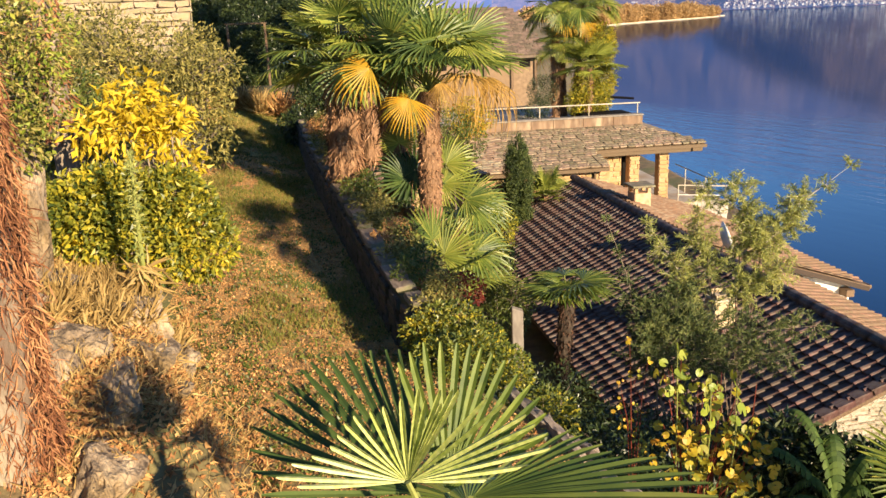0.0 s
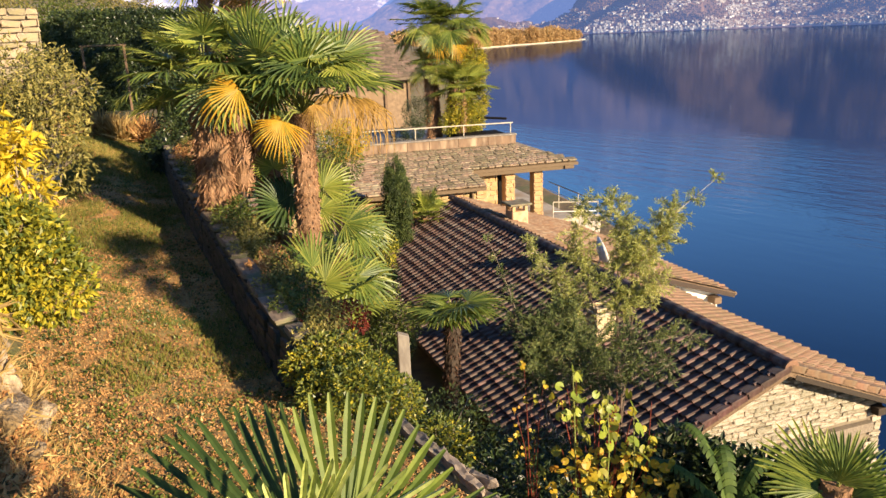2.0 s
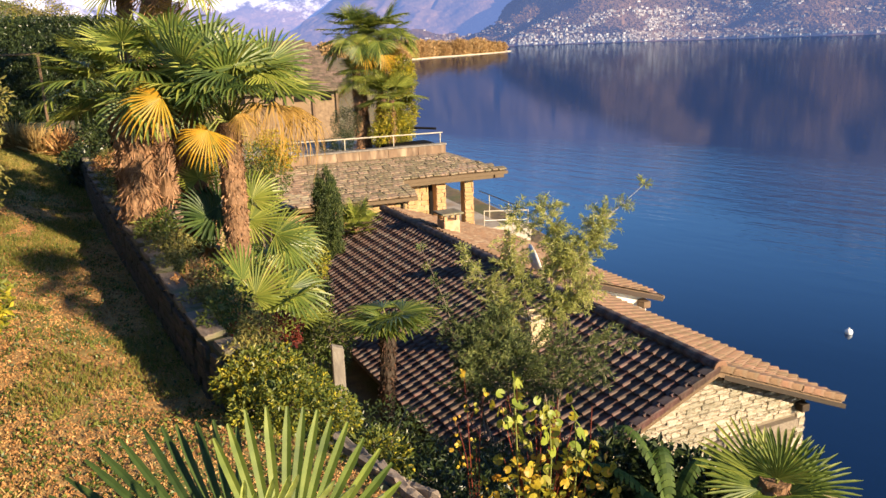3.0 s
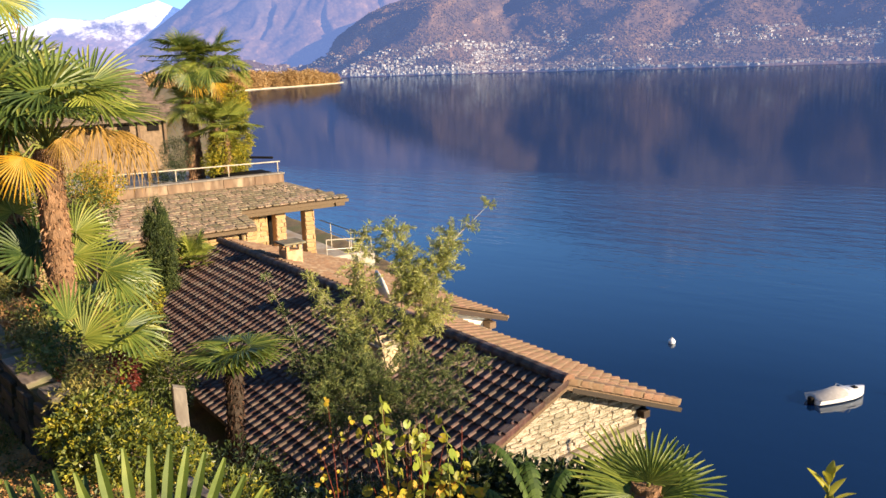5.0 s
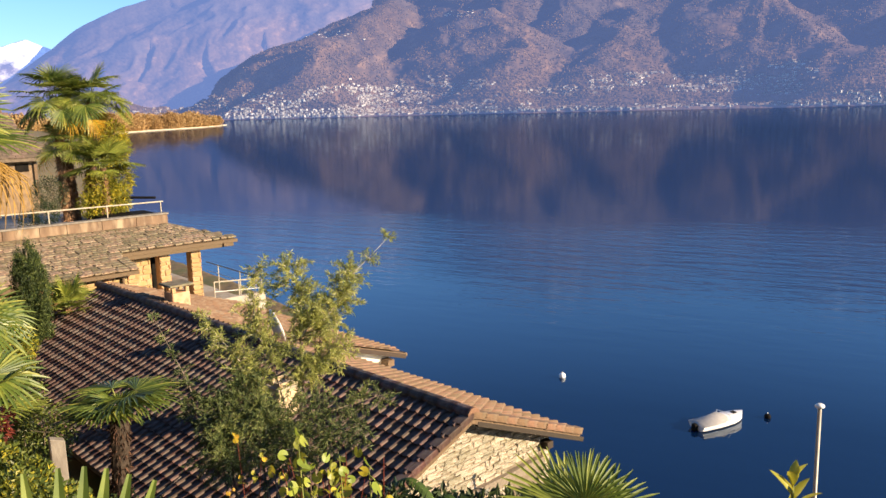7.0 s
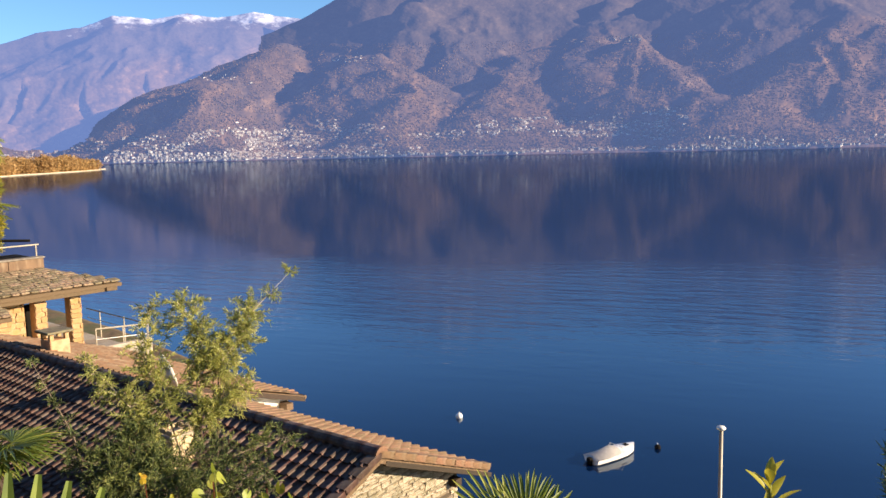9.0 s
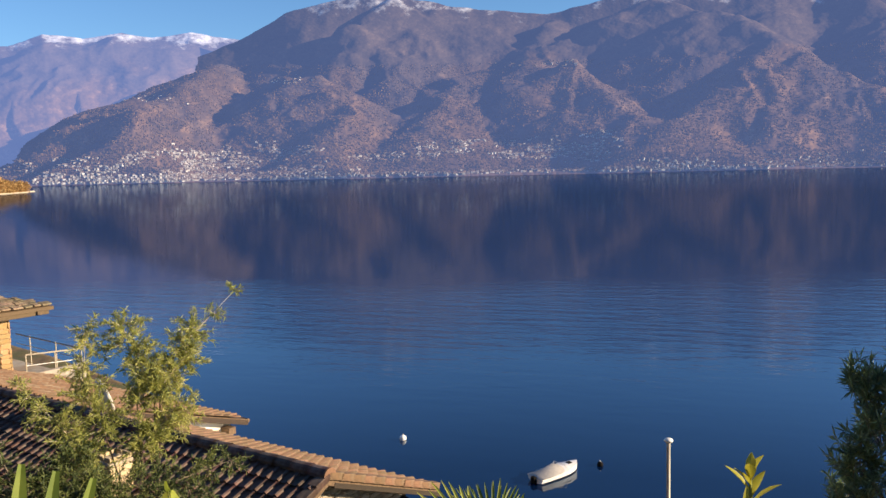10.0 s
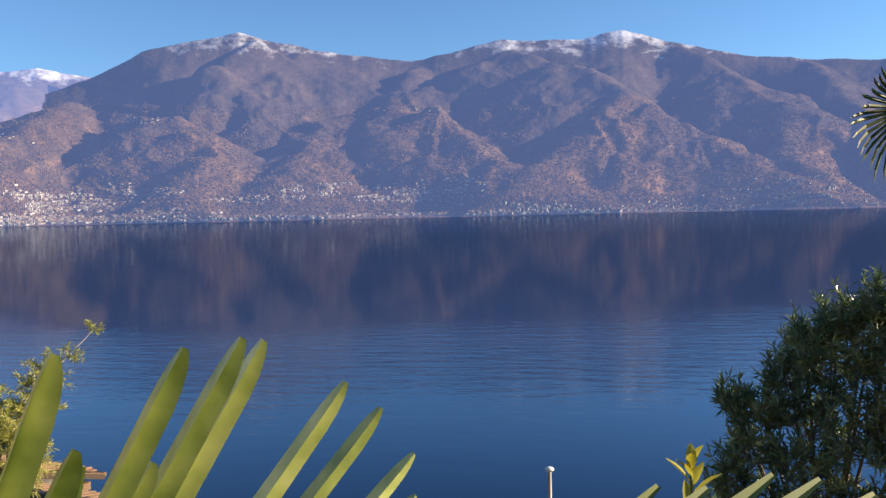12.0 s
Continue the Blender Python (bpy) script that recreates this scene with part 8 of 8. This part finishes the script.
# ---------------------------------------------------------------- small things in the garden
post = thing("concrete_post", (1.06, 11.2, 18.2), "weathered grey concrete post", "post")
bm = bmesh.new()
box_bm(bm, (-0.085, -0.07, -0.2), (0.085, 0.07, 1.55), 0.012)
for v in bm.verts:
    if v.co.z > 1.5:
        v.co.z += 0.025 * (1 if v.co.x < 0 else -1)
part("shaft", bm, M["postgrey"], post)

# old timber edging at the drop beside the lawn
q = np.random.default_rng(97)
for k, (x, y, L, w) in enumerate(((0.62, 5.85, 0.75, 0.05), (0.84, 5.35, 0.62, 0.04), (1.08, 4.85, 0.8, 0.05), (1.40, 4.15, 0.7, 0.04), (0.92, 5.3, 0.5, 0.03))):
    bm = bmesh.new()
    rings = []
    n = 14
    for i in range(n):
        t = i / (n - 1)
        end = 0.35 if i in (0, n - 1) else 1.0
        c = (q.normal(0, 0.004), (t - 0.5) * L, q.normal(0, 0.004))
        rings.append([bm.verts.new((c[0] + w * dx * q.uniform(0.75, 1.1) * end, c[1] + q.normal(0, 0.008), c[2] + 0.04 * dz * q.uniform(0.7, 1.15) * end)) for dx, dz in ((-1, -1), (1, -1), (1.05, 0.3), (0.5, 1), (-0.3, 0.8), (-1, 0.9))])
    for a, b in zip(rings, rings[1:]):
        for i in range(6):
            bm.faces.new((a[i], a[(i + 1) % 6], b[(i + 1) % 6], b[i]))
    bm.faces.new(rings[0])
    bm.faces.new(rings[-1][::-1])
    bmesh.ops.recalc_face_normals(bm, faces=bm.faces)
    lg = part("edging_board", bm, M["woodgrey"])
    lg.matrix_basis = pose(x, y, float(lawn_z(y)) + 0.07 + 0.02 * (k % 2), q.normal(0, 3), q.normal(0, 12), 25 + q.normal(0, 5))
    tagged(lg, "broken weathered grey timber edging the lawn", "edging", "edging boards")
# bare arching stem
stem = thing("bare_stem", (1.05, 7.2, 19.9), "bare arching dry stem", "plant")
v, f = tube([(0, 0, -0.2), (0.06, 0.05, 0.35), (0.22, 0.1, 0.62), (0.45, 0.15, 0.72)], [0.008, 0.007, 0.006, 0.004], 6)
np_part("twig", v, f, M["bark"], stem)

# ---------------------------------------------------------------- flagpole, boat and buoys
pole = thing("flagpole", (10.64, 7.19, 12.0), "slim pale metal flagpole with a rounded cap", "flagpole")
v, f = tube([(0, 0, -0.5), (0, 0, 7.1)], [0.034, 0.030], 12)
np_part("pole", v, f, M["oldsteel"], pole, smooth=True)
bm = bmesh.new()
bmesh.ops.create_uvsphere(bm, u_segments=16, v_segments=8, radius=0.07)
for v in bm.verts:
    v.co = Vector((v.co.x, v.co.y, v.co.z * 0.55 + 7.12))
part("cap", bm, M["whitemetal"], pole, "rounded white cap", smooth=True)
v, f = tube([(-0.07, -0.02, -0.3), (-0.07, -0.02, 7.05)], [0.006, 0.006], 5)
np_part("halyard", v, f, M["wood"], pole, "thin halyard")


def boat():
    b = thing("motor_boat", (47.8, 36.4, 0.0), "small white motor boat with a grey cover, moored", "boat", rz=-9.0)
    L, W = 2.2, 0.86
    st = [(-1.0, 0.92, 0.42), (-0.6, 1.0, 0.45), (-0.1, 1.0, 0.48), (0.4, 0.86, 0.54), (0.75, 0.52, 0.60), (0.93, 0.2, 0.66), (1.0, 0.02, 0.69)]
    verts, faces = [], []
    for t, w, h in st:
        x = t * L
        verts += [(x, -w * W, h), (x, -w * W * 0.86, 0.10), (x, 0, -0.16 + 0.25 * max(0, t) ** 3), (x, w * W * 0.86, 0.10), (x, w * W, h)]
    for i in range(len(st) - 1):
        for k in range(4):
            o = i * 5 + k
            faces.append((o, o + 1, o + 6, o + 5))
    faces.append((0, 4, 3, 2, 1))
    np_part("hull", verts, faces, M["gelcoat"], b, "white hull")
    # deck with a coaming
    dv, df = [], []
    for t, w, h in st[2:]:
        x = t * L
        dv += [(x, -w * W * 0.99, h + 0.005), (x, -w * W * 0.5, h + 0.10 * min(1, 2 * (1 - t))), (x, 0, h + 0.15 * min(1, 2 * (1 - t))), (x, w * W * 0.5, h + 0.10 * min(1, 2 * (1 - t))), (x, w * W * 0.99, h + 0.005)]
    for i in range(len(st) - 3):
        for k in range(4):
            o = i * 5 + k
            df.append((o, o + 1, o + 6, o + 5))
    np_part("foredeck", dv, df, M["gelcoat"], b, smooth=True)
    bm = bmesh.new()
    rows = []
    for t, hh in ((-1.02, 0.42), (-0.9, 0.58), (-0.45, 0.68), (0.05, 0.86), (0.16, 0.62)):
        x = t * L
        w = 0.96 * W
        rows.append([bm.verts.new((x, sy * w, 0.46 if abs(sy) > 0.9 else hh - 0.08 * abs(sy))) for sy in (-1, -0.6, 0, 0.6, 1)])
    for a, c in zip(rows, rows[1:]):
        for k in range(4):
            bm.faces.new((a[k], a[k + 1], c[k + 1], c[k]))
    bmesh.ops.recalc_face_normals(bm, faces=bm.faces)
    part("cover", bm, M["cover"], b, "grey canvas cover", smooth=True)
    v, f = tube([(0.42, -0.75, 0.54), (0.32, -0.66, 0.86), (0.30, 0, 0.92), (0.32, 0.66, 0.86), (0.42, 0.75, 0.54)], [0.022] * 5, 6)
    np_part("windscreen_frame", v, f, M["whitemetal"], b)
    v, f = tube([(-L, -W * 0.9, 0.32), (0.3 * L, -W * 0.93, 0.40), (0.75 * L, -W * 0.52, 0.50), (L, 0, 0.60), (0.75 * L, W * 0.52, 0.50), (0.3 * L, W * 0.93, 0.40), (-L, W * 0.9, 0.32)], [0.03] * 7, 6)
    np_part("rubbing_strake", v, f, M["whitemetal"], b)
    bm = bmesh.new()
    box_bm(bm, (-L - 0.34, -0.2, 0.0), (-L + 0.02, 0.2, 0.5), 0.06)
    box_bm(bm, (-L - 0.25, -0.07, -0.5), (-L - 0.08, 0.07, 0.1), 0.02)
    part("outboard_motor", bm, M["dark"], b, "black outboard motor")
    part("hatch", box_bm(bmesh.new(), (1.15, -0.2, 0.66), (1.5, 0.2, 0.73), 0.02), M["dark"], b, "small dark hatch")
    return b


boat()


def buoy(x, y, rad, upper, lower, label):
    b = thing("buoy", (x, y, 0), label, "buoy", "mooring buoys")
    bm = bmesh.new()
    bmesh.ops.create_uvsphere(bm, u_segments=18, v_segments=12, radius=rad)
    bmesh.ops.translate(bm, verts=bm.verts, vec=(0, 0, rad * 0.45))
    part("float", bm, M[upper], b, smooth=True)
    v, f = tube([(0, 0, rad * 1.3), (0, 0, rad * 1.75)], [rad * 0.18, rad * 0.16], 8)
    np_part("ring_post", v, f, M[lower], b)


buoy(45.8, 51.2, 0.30, "gelcoat", "steel", "white round mooring buoy floating on the lake")
buoy(51.6, 35.0, 0.24, "dark", "gelcoat", "dark round mooring buoy with a pale top")
